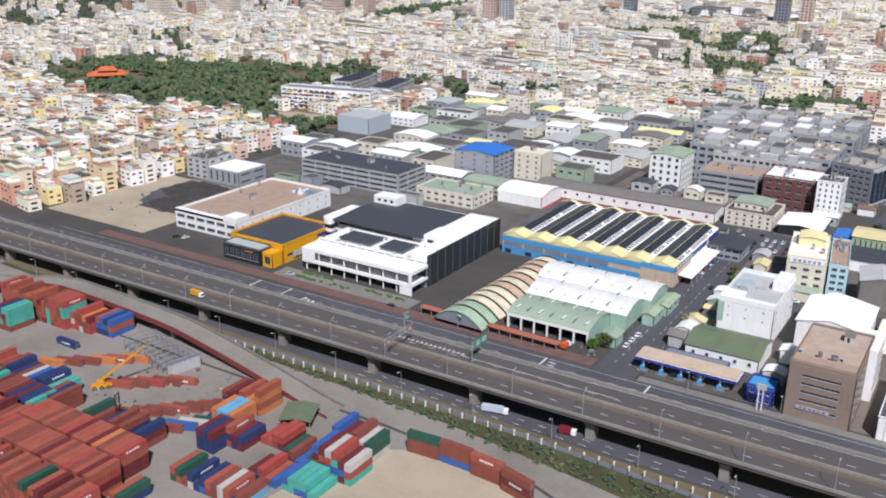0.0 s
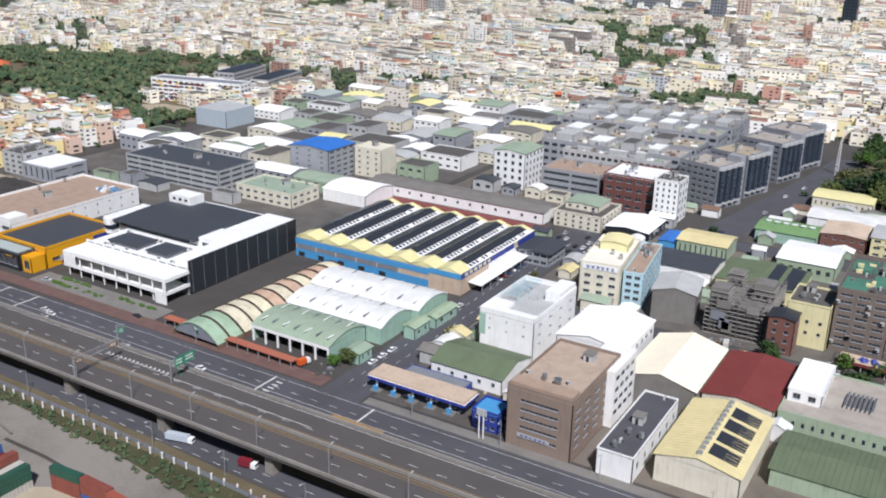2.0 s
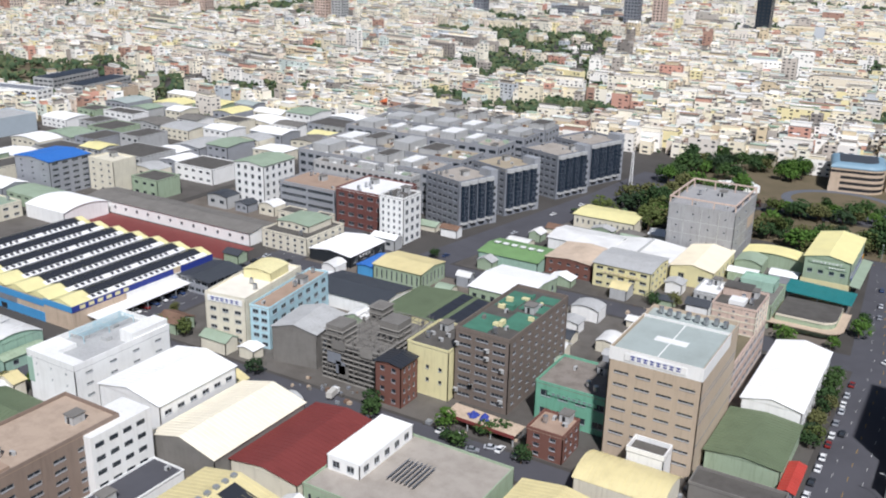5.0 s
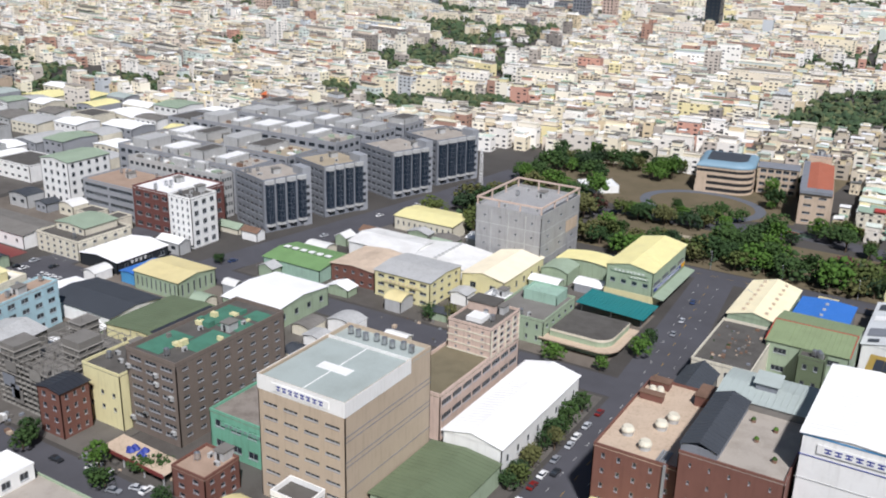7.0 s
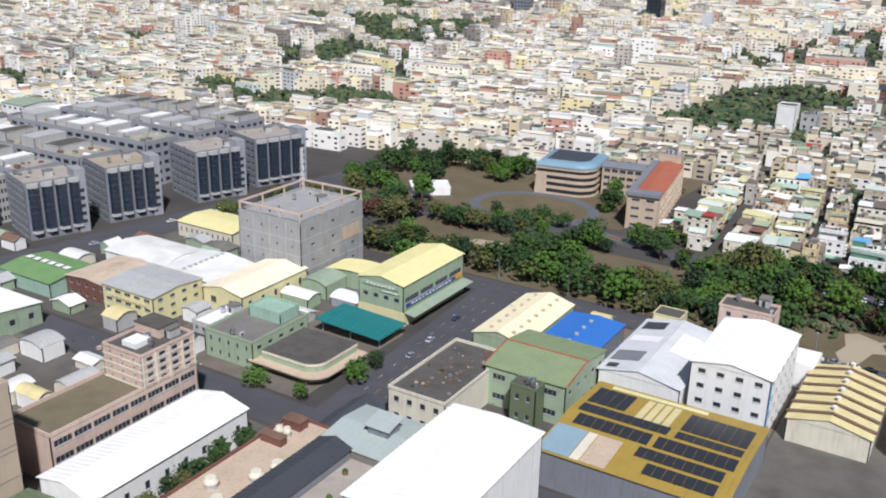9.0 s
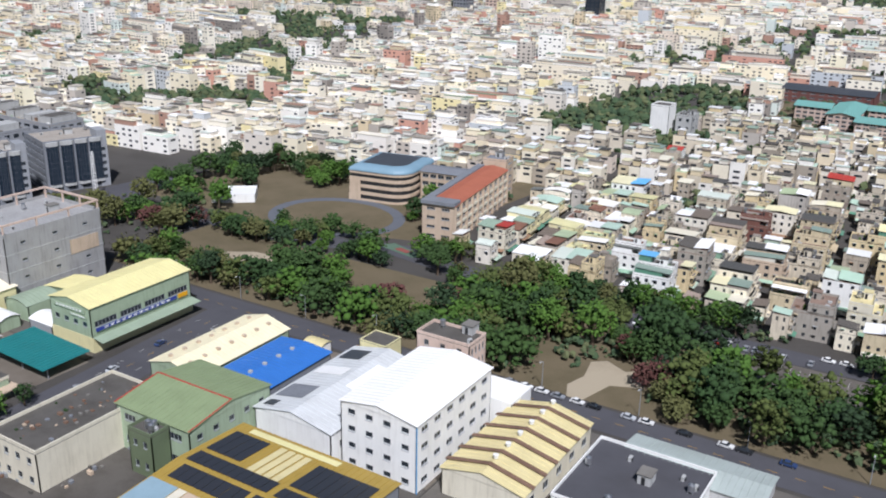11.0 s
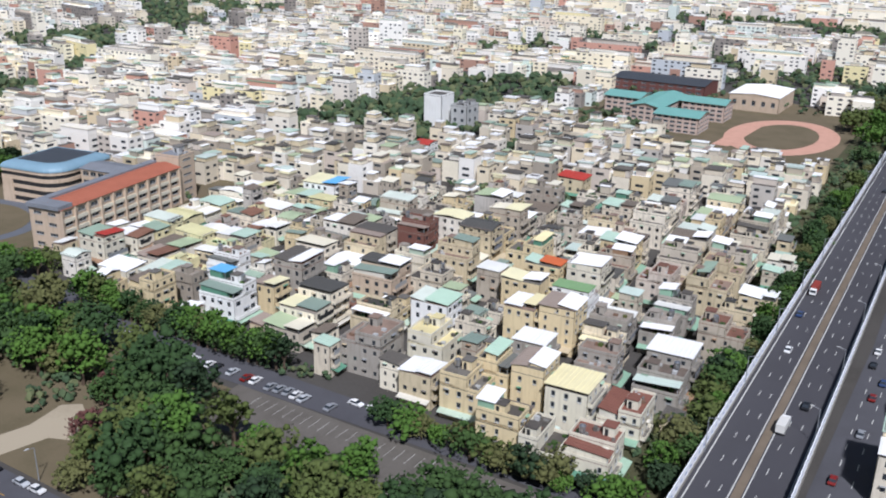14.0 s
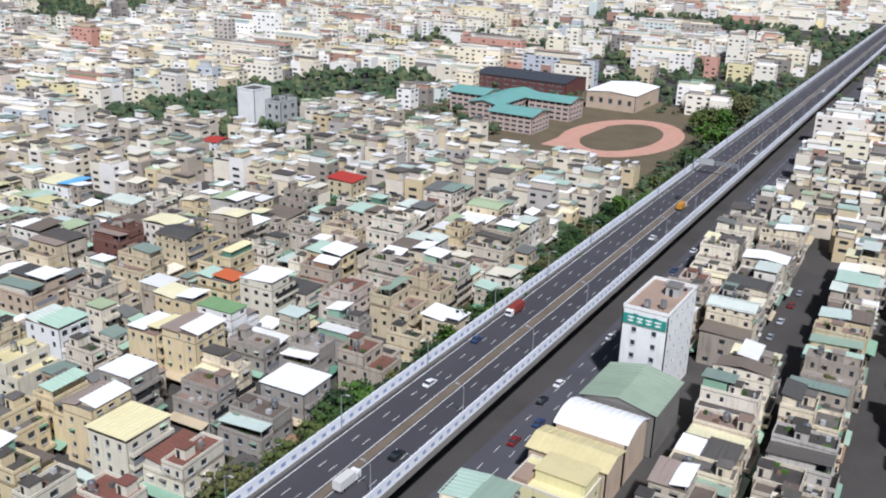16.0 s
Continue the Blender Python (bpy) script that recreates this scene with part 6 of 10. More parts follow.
for a, b in ((1.5, -6.0), (3.6, -1.0), (5.6, -11.0), (-0.6, 0.5)):
    s = Solid()
    s.cyl(a, b, 20.53, 21.1, 0.45, M_rust, 10)
    s.cyl(a, b, 21.1, 21.5, 0.5, M_leaf, 8, top=0.2)
    part("plant_tub", s, t, "rust-brown plant tub")
block("slate_wing", "dark pitched roof wing behind the brick plant", "shed", 114.4, 121, 373.4, 386.5, 13.6, M_concrete, roof="gable", roofm=M_darkroof, rise=2.0)
t = block("plain_white_cube", "tall plain white clad store with a smooth roof", "building", 144.4, 159.4, 344.2, 372.4, 28.2, M_white, roof="gable", roofm=M_whitesheet, rise=0.5)
for q in ((-7.6, 7.6, -14.2, -14.1, 27.9, 28.15), (7.5, 7.6, -14.1, 14.1, 27.9, 28.15)):
    s = Solid()
    s.box(*q, M_blue)
    part("edge_trim", s, t, "blue roof edge trim")
sign(t, 11, 1.5, 6, M_white, M_deepblue, pose(0.6, -14.25, 25.4))
for z in (24.4, 20.2, 15.2):
    s = Solid()
    s.box(-7.56, 7.56, -14.2, -14.1, z, z + 0.12, M_deepblue if z > 24 else M_lightgrey)
    part("wall_joint", s, t)
for k in range(6):
    s = Solid()
    s.box(7.5, 7.56, -12 + 4.6 * k, -11.9 + 4.6 * k, 0.3, 27.8, M_lightgrey)
    part("wall_joint", s, t)
t = block("flat_roof_store", "low store with a dark littered flat roof and pale parapet", "store", 110.8, 124.6, 402.5, 430, 7.6, M_cream, roofm=M_terrace, parapet=0.8, trim=M_cream, S=R(2, 4, 0.4, 0.35), clutter=False)
fl = random.Random(61)
s = Solid()
for _ in range(46):
    a, b, q = fl.gauss(0.5, 2.6), fl.uniform(-12, 12), fl.uniform(0.2, 0.7)
    a = max(-6, min(5.5, a))
    s.box(a, a + q * fl.uniform(0.8, 2), b, b + q, 7.73, 7.75 + q * fl.uniform(0.3, 0.9), fl.choice((M_rust, M_concrete, M_tan, M_slate, M_rust, M_leaf)))
tagged(part("litter", s, t), "scrap and rubble strewn on the roof", kind="stuff")
t = block("green_factory", "green-based factory with pale green sheet roof", "factory", 123.6, 142.6, 420.5, 441.5, 9.2, M_sage, roof="gable", axis="x", roofm=paint("moss_green_sheet", "#8b9a74", var=0.2, rough=0.5, ribs=2.0), rise=1.6, E=R(2, 5, 0.35, 0.25), S=R(2, 3, 0.5, 0.3))
s = Solid()
s.box(-9.7, 9.7, -0.15, 0.15, 10.9, 11.05, M_redsheet)
part("ridge_cap", s, t, "red ridge cap")
for e in (-1, 1):
    s = Solid()
    s.beam((e * 9.7, -10.75, 9.35), (e * 9.7, 0, 11.0), 0.2, M_redsheet)
    part("verge_trim", s, t, "red verge trim")
block("green_stair_house", "sage green stair tower and tank house", "tower", 132, 138, 416, 420.2, 8.6, M_olive, S=R(2, 2, 0.4, 0.3))
t = block("cream_vented_shed", "cream yellow vented shed", "shed", 109, 122.5, 441, 470, 5.2, M_sage, roof="gable", roofm=paint("pale_cream_sheet", "#efe6c4", var=0.15, rough=0.5, ribs=2.0), rise=1.8, E=R(1, 7, 0.2, 0.4))
for k in range(7):
    for a in (-3, 3):
        s = Solid()
        z = 5.35 + 1.8 * (1 - 3 / 6.75)
        s.box(a - 0.4, a + 0.4, -12.4 + 4 * k, -11.7 + 4 * k, z - 0.05, z + 0.5, M_tan)
        part("roof_vent", s, t, "small tan roof vent")
t = block("blue_roof_shed", "shed with a bright blue sheet roof", "shed", 124, 138, 441, 466, 5.0, M_slate, roof="gable", roofm=M_bluesheet, rise=0.6)
for k in range(5):
    s = Solid()
    s.box(-0.4, 0.4, -10 + 4.4 * k, -9.3 + 4.4 * k, 5.7, 6.2, M_lightgrey)
    part("roof_vent", s, t, "small grey ridge vent")
t = block("white_sheds", "white sheds with a partly open gable", "shed", 143.2, 161.5, 436.5, 468, 7.0, M_white, roof="gable", roofm=paint("grey_white_sheet", "#cfd2d2", var=0.2, rough=0.5, ribs=2.0), rise=1.8, E=R(1, 6, 0.15, 0.2))
for a, b, c, d, m in ((-8.6, -2, -10.5, -5, M_bluesheet), (-8.6, -1.5, 1, 4.5, M_whitesheet), (-8.0, -5.5, -14.6, -12.5, M_darkroof), (2, 8.6, -2, 9, M_whitesheet), (-8.4, -3, 9, 13.6, M_darkroof)):
    s = Solid()
    f = lambda x: 7.15 + 1.8 * (1 - abs(x) / 9.25) + 0.16
    s.sheet((a, c, f(a)), (b, c, f(b)), (b, d, f(b)), (a, d, f(a)), 0.06, M_slate if m is M_bluesheet else m)
    part("roof_patch", s, t, "replaced roof sheet")
block("cream_roof_box", "small cream rooftop house of plaster", "small house", 144, 151, 468.6, 474.6, 8.6, M_yellow, clutter=False, parapet=0.3)
t = block("white_four_storey", "white four-storey factory with shallow gabled roof", "factory", 162.6, 179, 438.2, 464.4, 13.6, M_white, roof="gable", roofm=M_whitesheet, rise=1.4, S=R(4, 4, 0.42, 0.32), E=R(4, 6, 0.5, 0.32), frame=M_galv)
s = Solid()
s.cyl(8.3, -13.2, 0, 13.5, 0.12, M_blue, 6)
part("drain_pipe", s, t, "blue corner drain pipe")
block("white_low_wing", "low white rendered wing with flat roof", "factory", 173.6, 183, 466, 474.6, 6.0, M_white, roofm=M_whitesheet, parapet=0.2, clutter=False)
block("pink_white_flats", "pink and white tiled five-storey flats", "apartments", 160, 172.6, 466.8, 473.6, 15.2, M_pinkwall, S=R(5, 3, 0.3, 0.4), E=R(5, 4, 0.5, 0.5), roofm=M_terrace)
M_skyblue = paint("faded_blue_sheet", "#8fa9b5", var=0.2, rough=0.5)
t = block("yellow_solar_shed", "wide yellow-edged shed roofed with solar panels", "shed", 146.5, 181, 399, 430, 7.4, M_slate, roof="gable", roofm=paint("mustard_sheet", "#a98f45", var=0.2, rough=0.5), rise=1.0, axis="x")
def mustard_z(y):
    return 7.55 + 1.0 * (1 - abs(y) / 15.5) + 0.16


for a, b, c, d in ((-16, -8, 5, 12.6), (3.4, 16, 4.2, 12), (-16, 2, 0.4, 3.8), (3.4, 16, 0.4, 3.2), (-15, 0, -4.6, -0.8), (1, 16, -4.6, -0.8), (-1, 15, -8.8, -5.6), (2, 15, -13.2, -9.8)):
    n = max(4, int((b - a) / 1.7))
    for k in range(n):
        u0, u1 = a + (b - a) * k / n, a + (b - a) * (k + 0.95) / n
        s = Solid()
        s.sheet((u0, c, mustard_z(c)), (u1, c, mustard_z(c)), (u1, d, mustard_z(d)), (u0, d, mustard_z(d)), 0.06, M_solar)
        part("solar_panel", s, t, "dark solar panel row")
for a, b, c, d, m in ((-5.6, -4.2, 3.9, 12.8, M_tansheet), (-3.8, -2.4, 3.9, 12.8, M_tansheet), (-2.0, -0.6, 3.9, 12.8, M_tansheet), (-0.2, 1.2, 3.9, 12.8, M_tansheet), (-14, 6, 13.4, 14.9, M_yellowsheet), (-17.2, -11, -15.4, -6, M_skyblue), (-10.8, -9, -15.4, -6, M_cream), (-8.8, -4, -15.4, -6, M_tan)):
    s = Solid()
    s.sheet((a, c, mustard_z(c)), (b, c, mustard_z(c)), (b, d, mustard_z(d)), (a, d, mustard_z(d)), 0.06, m)
    part("roof_strip", s, t, "pale or translucent roof strip")
t = block("tan_ribbed_shed", "tan yellow ribbed shed beside the park road", "shed", 182.4, 198.4, 441, 469.4, 5.2, M_cream, roof="gable", roofm=M_tansheet, rise=1.8, E=R(1, 5, 0.4, 0.3))
for k in range(6):
    y = -11.5 + 4.6 * k
    s = Solid()
    s.gable(-8.4, 8.4, y - 0.2, y + 0.2, 5.72, 1.8, M_rust, over=0.3, ribs=0)
    part("roof_rib", s, t, "dark brown roof rib")
    s = Solid()
    s.cyl(0, y + 2.2, 7.3, 8.0, 0.4, M_white, 8, top=0.55)
    part("roof_vent", s, t, "small white ridge vent")
block("white_walled_yard", "white-walled building with dark roof", "building", 201, 223, 446, 468, 3.6, M_white, roofm=M_asphalt, parapet=0.7)
block("grey_roof_shed", "grey roofed shed by the park", "shed", 206, 232, 464, 474, 3.0, M_lightgrey, roof="gable", roofm=M_greytiles, rise=0.8, axis="x")

# ---- schools ----
t = block("school_wing", "tan school wing with terracotta roof and balconies", "school", 100.2, 111.2, 555, 605, 11.8, M_tan, rot=9, S=R(4, 2, 0.55, 0.3), E=R(4, 10, 0.55, 0.4), roof="gable", roofm=M_terracotta, rise=1.0)
for k in range(11):
    s = Solid()
    s.box(5.52, 6.1, -25 + 4.9 * k, -24.5 + 4.9 * k, 0, 11.6, M_tan)
    part("fin", s, t)
for z in (2.7, 5.6, 8.5):
    s = Solid()
    s.box(5.52, 5.85, -24.4, 24.4, z - 0.5, z + 0.45, M_cream)
    part("balcony_front", s, t, "pale balcony front")
s = Solid()
s.box(-5.7, 5.7, -25.7, -20.5, 11.9, 13.0, M_slate)
part("stair_roof", s, t, "slate grey stair roof")
s = Solid()
s.box(-5.9, -3.4, -20.4, 25.2, 12.0, 12.9, M_slate)
part("roof_strip", s, t, "slate grey roof strip along the terracotta")
block("school_tower", "tan school stair tower", "school", 96.7, 105.7, 605.6, 613.2, 14.4, M_tan, rot=9, E=R(6, 1, 0.6, 0.25), roofm=M_slate)
t = block("school_rear_wing", "tan school wing with grey roof", "school", 80.2, 96, 590, 600, 11.0, M_tan, rot=9, S=R(4, 5, 0.8, 0.5), roof="gable", roofm=M_slate, rise=0.8, axis="x")
t = thing("school_round_wing", "tan school wing with rounded end and blue-edged dark roof", "school", 68.4, 590, 0, 9)
s = Solid()
pl = rounded(-11, 11, -12, 11, 7)
# Whole core near-black: shade between the balcony bands is in its colour.
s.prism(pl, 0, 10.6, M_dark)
part("wall", s, t)
for z0, z1 in ((0, 0.8), (2.3, 3.5), (4.9, 6.1), (7.5, 8.7), (9.9, 10.9)):
    s = Solid()
    s.prism([(x * 1.03, y * 1.02) for x, y in pl], z0, z1, M_tan)
    part("balcony_band", s, t)
for k in range(3):
    s = Solid()
    s.box(-11.6 + 0.2 * k, -7.0, -12.4, -11.9, 2.6 * k, 2.6 * k + 2.6, M_tan)
    part("end_wall", s, t, "plain tan end wall")
M_bluegrey = paint("blue_grey_roof", "#7f9dad", var=0.15, rough=0.5)
s = Solid()
n = 6
eave = [(x * 1.05, y * 1.04) for x, y in pl]
for k in range(n):
    a0, a1 = math.pi / 2 * k / n, math.pi / 2 * (k + 1) / n
    f0, f1, g0, g1 = 1 - 0.3 * (1 - math.cos(a0)), 1 - 0.3 * (1 - math.cos(a1)), 10.9 + 2.2 * math.sin(a0), 10.9 + 2.2 * math.sin(a1)
    for i in range(len(eave)):
        p, q = eave[i], eave[(i + 1) % len(eave)]
        s.face([(p[0] * f0, p[1] * f0, g0), (q[0] * f0, q[1] * f0, g0), (q[0] * f1, q[1] * f1, g1), (p[0] * f1, p[1] * f1, g1)], M_bluegrey)
s.face([(x * 0.7, y * 0.7, 13.1) for x, y in eave], M_darkroof)
part("roof", s, t, "blue-grey curved eaves round a dark roof")
block("white_kiosk", "white flat school pavilion", "pavilion", 18, 33, 547.5, 558.5, 2.8, M_white, rot=38, roofm=M_whitesheet, parapet=0.3, clutter=False)
# teal-roofed school
for x0, x1, y0, y1, h, ax in ((178, 192, 808, 846, 8.2, "y"), (192.5, 212, 800, 816, 7.4, "x"), (160, 177, 822, 838, 8.6, "x"), (194, 214, 832, 846, 8.2, "x")):
    t = block("teal_roof_school", "school with pink and grey piers and teal roof", "school", x0, x1, y0, y1, h, M_pinkwall, S=R(4, max(4, int((x1 - x0) / 3)), 0.7, 0.5), E=R(4, max(4, int((y1 - y0) / 3)), 0.7, 0.5), roof="gable", roofm=paint("teal_school_roof", "#76a8a0", var=0.15, rough=0.6), rise=1.4, axis=ax, over=0.8)
block("school_gym", "tan gymnasium with a white roof", "gymnasium", 206, 230, 868, 900, 7.6, M_tan, roof="gable", roofm=M_whitesheet, rise=1.0, S=R(1, 5, 0.4, 0.3))
block("dark_roof_school_hall", "brick school hall with dark roof", "hall", 140, 190, 880, 905, 7.0, M_wine, roof="gable", roofm=M_darkroof, rise=1.6, axis="x", S=R(3, 10, 0.6, 0.4))
block("white_water_tower", "plain white twin service towers", "tower", 112, 121, 738, 748, 15.5, M_white, clutter=False)
block("grey_service_block", "small grey service block", "building", 123, 131, 742, 752, 11.5, M_lightgrey, S=R(3, 2, 0.4, 0.4), E=R(3, 2, 0.4, 0.4))
# east of the freeway
t = block("slim_bank_tower", "slim white tower with a teal top sign", "tower", 320.5, 329, 617.5, 634, 18.0, M_white, S=R(7, 2, 0.25, 0.4), E=R(6, 5, 0.25, 0.3), roofm=M_pinkroof)
sign(t, 8, 1.8, 4, paint("teal_sign", "#2a8f80", var=0.1), M_white, pose(0, -8.4, 15.4))
block("green_gabled_shop", "shop house with sage gabled roof", "shop", 320.5, 333.5, 601, 614.5, 8.0, M_concrete, roof="gable", roofm=M_greensheet, rise=1.4)
block("white_arch_roof", "shop house with white arched roof", "shop", 320.5, 332.5, 590.6, 600.4, 7.4, M_tan, roof="vault", roofm=M_whitesheet, rise=1.4, axis="x")
block("yellow_roof_shop", "shop house with yellow roof", "shop", 319.5, 332.5, 583, 590, 6.8, M_tan, roof="gable", roofm=M_tansheet, rise=0.9, axis="x")

t = block("cream_shop", "cream shop house with stepped roof terraces", "shop", 320.5, 332, 574.4, 582.4, 5.6, M_yellow, S=R(2, 4, 0.3, 0.3), E=R(2, 3, 0.4, 0.4), roofm=M_yellow, parapet=0.5, trim=M_cream, clutter=False)
s = Solid()
s.box(-2.5, 5.4, -1.4, 3.7, 5.75, 7.6, M_yellow)
s.box(-2.7, 5.6, -1.6, 3.9, 7.6, 7.75, M_tansheet)
s.box(-5.2, -2.8, -3.4, 1.0, 5.75, 6.5, M_pinkroof)
part("roof_storey", s, t, "cream roof storey")

# ---- town houses ----
FOOT = []
for ob in list(scene.objects):
    if ob.type == "EMPTY" and ob.parent is None and ob.get("kind") != "structure":
        xs, ys = [], []
        for c in ob.children:
            if c.type == "MESH":
                for v in c.bound_box:
                    p = ob.matrix_basis @ c.matrix_basis @ Vector(v)
                    xs.append(p.x), ys.append(p.y)
        if xs:
            FOOT.append((min(xs), max(xs), min(ys), max(ys)))
FOOT += [(72, 98, 424, 438), (15, 42, 303, 315), (-150, -98, 225, 230), (93, 97, 340, 385)]


def free(x0, x1, y0, y1, gap=0.3):
    return all(x1 + gap < a or x0 - gap > b or y1 + gap < c or y0 - gap > d for a, b, c, d in FOOT)


def inside(x, y, poly):
    n, hit = len(poly), False
    for i in range(n):
        (xa, ya), (xb, yb) = poly[i], poly[i - 1]
        if (ya > y) != (yb > y) and x < (xb - xa) * (y - ya) / (yb - ya) + xa:
            hit = not hit
    return hit


STOREY = 2.25


def house_parts(seed, w, d, n, kind, split):
    """A stepped town house w by d with n storeys, built on over the years: body, roof sheets, awnings, tanks, windows."""
    r = random.Random(seed)
    hw, hd = w / 2, d / 2
    s = Solid()
    wins, roofs, awnings, tanks = [], [], [], []

    def mass(x0, x1, y0, y1, z0, z1, rows):
        # House core near-black too, painted as the unlit rooms.
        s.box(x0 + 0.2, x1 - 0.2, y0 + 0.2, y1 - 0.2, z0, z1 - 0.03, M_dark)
        for length, fx, ang, fw in ((x1 - x0, lambda u, k: (x0 + u, y0 + k), 0, r.uniform(0.26, 0.42)), (y1 - y0, lambda u, k: (x1 - k, y0 + u), 90, r.uniform(0.4, 0.62))):
            cols = max(1, round(length / 2.6))
            skip = [(q, c) for q in range(rows) for c in range(cols) if r.random() < 0.22]
            for u, z, ww, wh in facade(s, length, z0, z1, rows, cols, M_wall, fx, frac_w=fw, frac_h=r.choice((0.42, 0.5)), skip=skip, edge=0.3):
                a = fx(u, 0.12)
                if split:
                    wins.append((ww, wh, pose(a[0], a[1], z, 0, 0, ang)))
                else:
                    b0, b1 = fx(u - ww / 2, 0.1), fx(u + ww / 2, 0.14)
                    s.box(min(b0[0], b1[0]), max(b0[0], b1[0]), min(b0[1], b1[1]), max(b0[1], b1[1]), z, z + wh, M_glass)
                if r.random() < 0.3:
                    c0, c1 = fx(u - ww / 2 - 0.1, -0.5), fx(u + ww / 2 + 0.1, 0)
                    s.box(min(c0[0], c1[0]), max(c0[0], c1[0]), min(c0[1], c1[1]), max(c0[1], c1[1]), z + wh, z + wh + 0.07, r.choice((M_galv, M_awning, M_concrete)))
        s.box(x0, x1, y1 - 0.2, y1, z0, z1, M_wall)
        s.box(x0, x0 + 0.2, y0 + 0.2, y1 - 0.2, z0, z1, M_wall)
        s.box(x0, x1, y0, y1, z1 - 0.02, z1 + 0.1, M_terr)

    def rail(x0, x1, y0, y1, z, h=0.65):
        for a in ((x0, x1, y0, y0 + 0.15), (x0, x1, y1 - 0.15, y1), (x0, x0 + 0.15, y0 + 0.15, y1 - 0.15), (x1 - 0.15, x1, y0 + 0.15, y1 - 0.15)):
            s.box(*a, z + 0.1, z + h, M_wall)

    def shelter(x0, x1, y0, y1, z, hh, mode="pent"):
        """A sheet roof on thin posts, half closed with a light wall."""
        for a in (x0 + 0.2, x1 - 0.2):
            for b in (y0 + 0.2, y1 - 0.2):
                s.box(a - 0.06, a + 0.06, b - 0.06, b + 0.06, z, z + hh, M_galv)
        if hh > 1 and r.random() < 0.75:
            s.box(x0 + 0.12, x0 + (x1 - x0) * r.uniform(0.7, 0.98), y0 + 0.12, y1 - 0.15, z, z + hh - 0.1, r.choice((M_wall, M_wall, M_awning)))
        f = Solid()
        o = r.uniform(0.08, 0.3)
        if mode == "gable":
            f.gable(x0, x1, y0, y1, z + hh, r.uniform(0.4, 0.8), M_sheet, axis=r.choice("xy"), over=o, ribs=0.9)
        else:
            t0, t1 = r.choice(((0, 0.5), (0.5, 0), (0.25, 0.15), (0.35, 0)))
            if r.random() < 0.5:
                f.strip_roof([(x0 - o, z + hh + t0), (x1 + o, z + hh + t1)], y0 - o, y1 + o, M_sheet, lambda u, v, q: (u, v, q), 0.9)
            else:
                f.strip_roof([(y0 - o, z + hh + t0), (y1 + o, z + hh + t1)], x0 - o, x1 + o, M_sheet, lambda u, v, q: (v, u, q), 0.9)
        roofs.append(f.mesh("roof"))

    def litter(x0, x1, y0, y1, z, k):
        for _ in range(k):
            a, b = r.uniform(x0 + 0.3, x1 - 0.7), r.uniform(y0 + 0.3, y1 - 0.7)
            s.box(a, a + r.uniform(0.25, 1.1), b, b + r.uniform(0.25, 0.9), z, z + r.uniform(0.2, 0.8), r.choice((M_concrete, M_leaf, M_rust, M_lightgrey, M_leaf, M_terrace)))

    h = STOREY * n
    step = n > 1 and (kind in ("shed", "flat") or r.random() < 0.35)
    if step:
        lo = STOREY * (n - 1)
        mass(-hw, hw, -hd, hd, 0, lo, n - 1)
        rail(-hw, hw, -hd, hd, lo)
        cut = r.uniform(0.3, 0.5)
        if r.random() < 0.55:
            bx = (-hw, hw, -hd + d * cut, hd) if r.random() < 0.7 else (-hw, hw, -hd, hd - d * cut)
            ex = (-hw, hw, -hd, -hd + d * cut) if bx[2] > -hd else (-hw, hw, hd - d * cut, hd)
        else:
            bx = (-hw, hw - w * cut, -hd, hd) if r.random() < 0.6 else (-hw + w * cut, hw, -hd, hd)
            ex = (hw - w * cut, hw, -hd, hd) if bx[0] == -hw else (-hw, -hw + w * cut, -hd, hd)
        mass(*bx, lo + 0.101, h, 1)
        litter(*ex, lo + 0.1, 4)
        if r.random() < (0.65 if kind == "full" else 0.45):
            shelter(ex[0] + 0.2, ex[1] - 0.2, ex[2] + 0.2, ex[3] - 0.2, lo + 0.1, r.uniform(1.4, 1.75))
    else:
        mass(-hw, hw, -hd, hd, 0, h, n)
        bx = (-hw, hw, -hd, hd)
    x0, x1, y0, y1 = bx
    top = h + 0.1
    if kind in ("full", "gable"):
        hh = r.choice((0.2, 0.3, 1.5))
        if hh > 1:
            mass(x0 + 0.05, x1 - 0.05, y0 + 0.05, y1 - (d * 0.25 if r.random() < 0.4 else 0.05), top, top + hh - 0.05, 1)
        half = r.random() < 0.5 and x1 - x0 > 5
        if half:
            m = x0 + (x1 - x0) * r.uniform(0.4, 0.62)
            shelter(x0, m - 0.1, y0, y1, top, hh, "pent")
            shelter(m + 0.1, x1, y0 + r.choice((0, 0.8)), y1, top, hh + r.uniform(0.15, 0.5), "pent")
        else:
            shelter(x0, x1, y0, y1, top, hh, "gable" if kind == "gable" else "pent")
    else:
        rail(x0, x1, y0, y1, h)
        litter(x0, x1, y0, y1, top, 5)
        a, b = r.uniform(x0 + 0.2, x1 - 2.4), r.uniform(y0 + 0.2, max(y0 + 0.3, y1 - 2.4))
        s.box(a, a + 2.0, b, b + 2.1, top, top + 1.8, M_wall)
        s.box(a - 0.15, a + 2.15, b - 0.15, b + 2.25, top + 1.8, top + 1.92, M_terr)
        s.box(a + 0.3, a + 0.9, b - 0.03, b + 0.02, top, top + 1.4, M_dark)
        if kind == "shed":
            u = x0 + (x1 - x0) * r.uniform(0.35, 0.5)
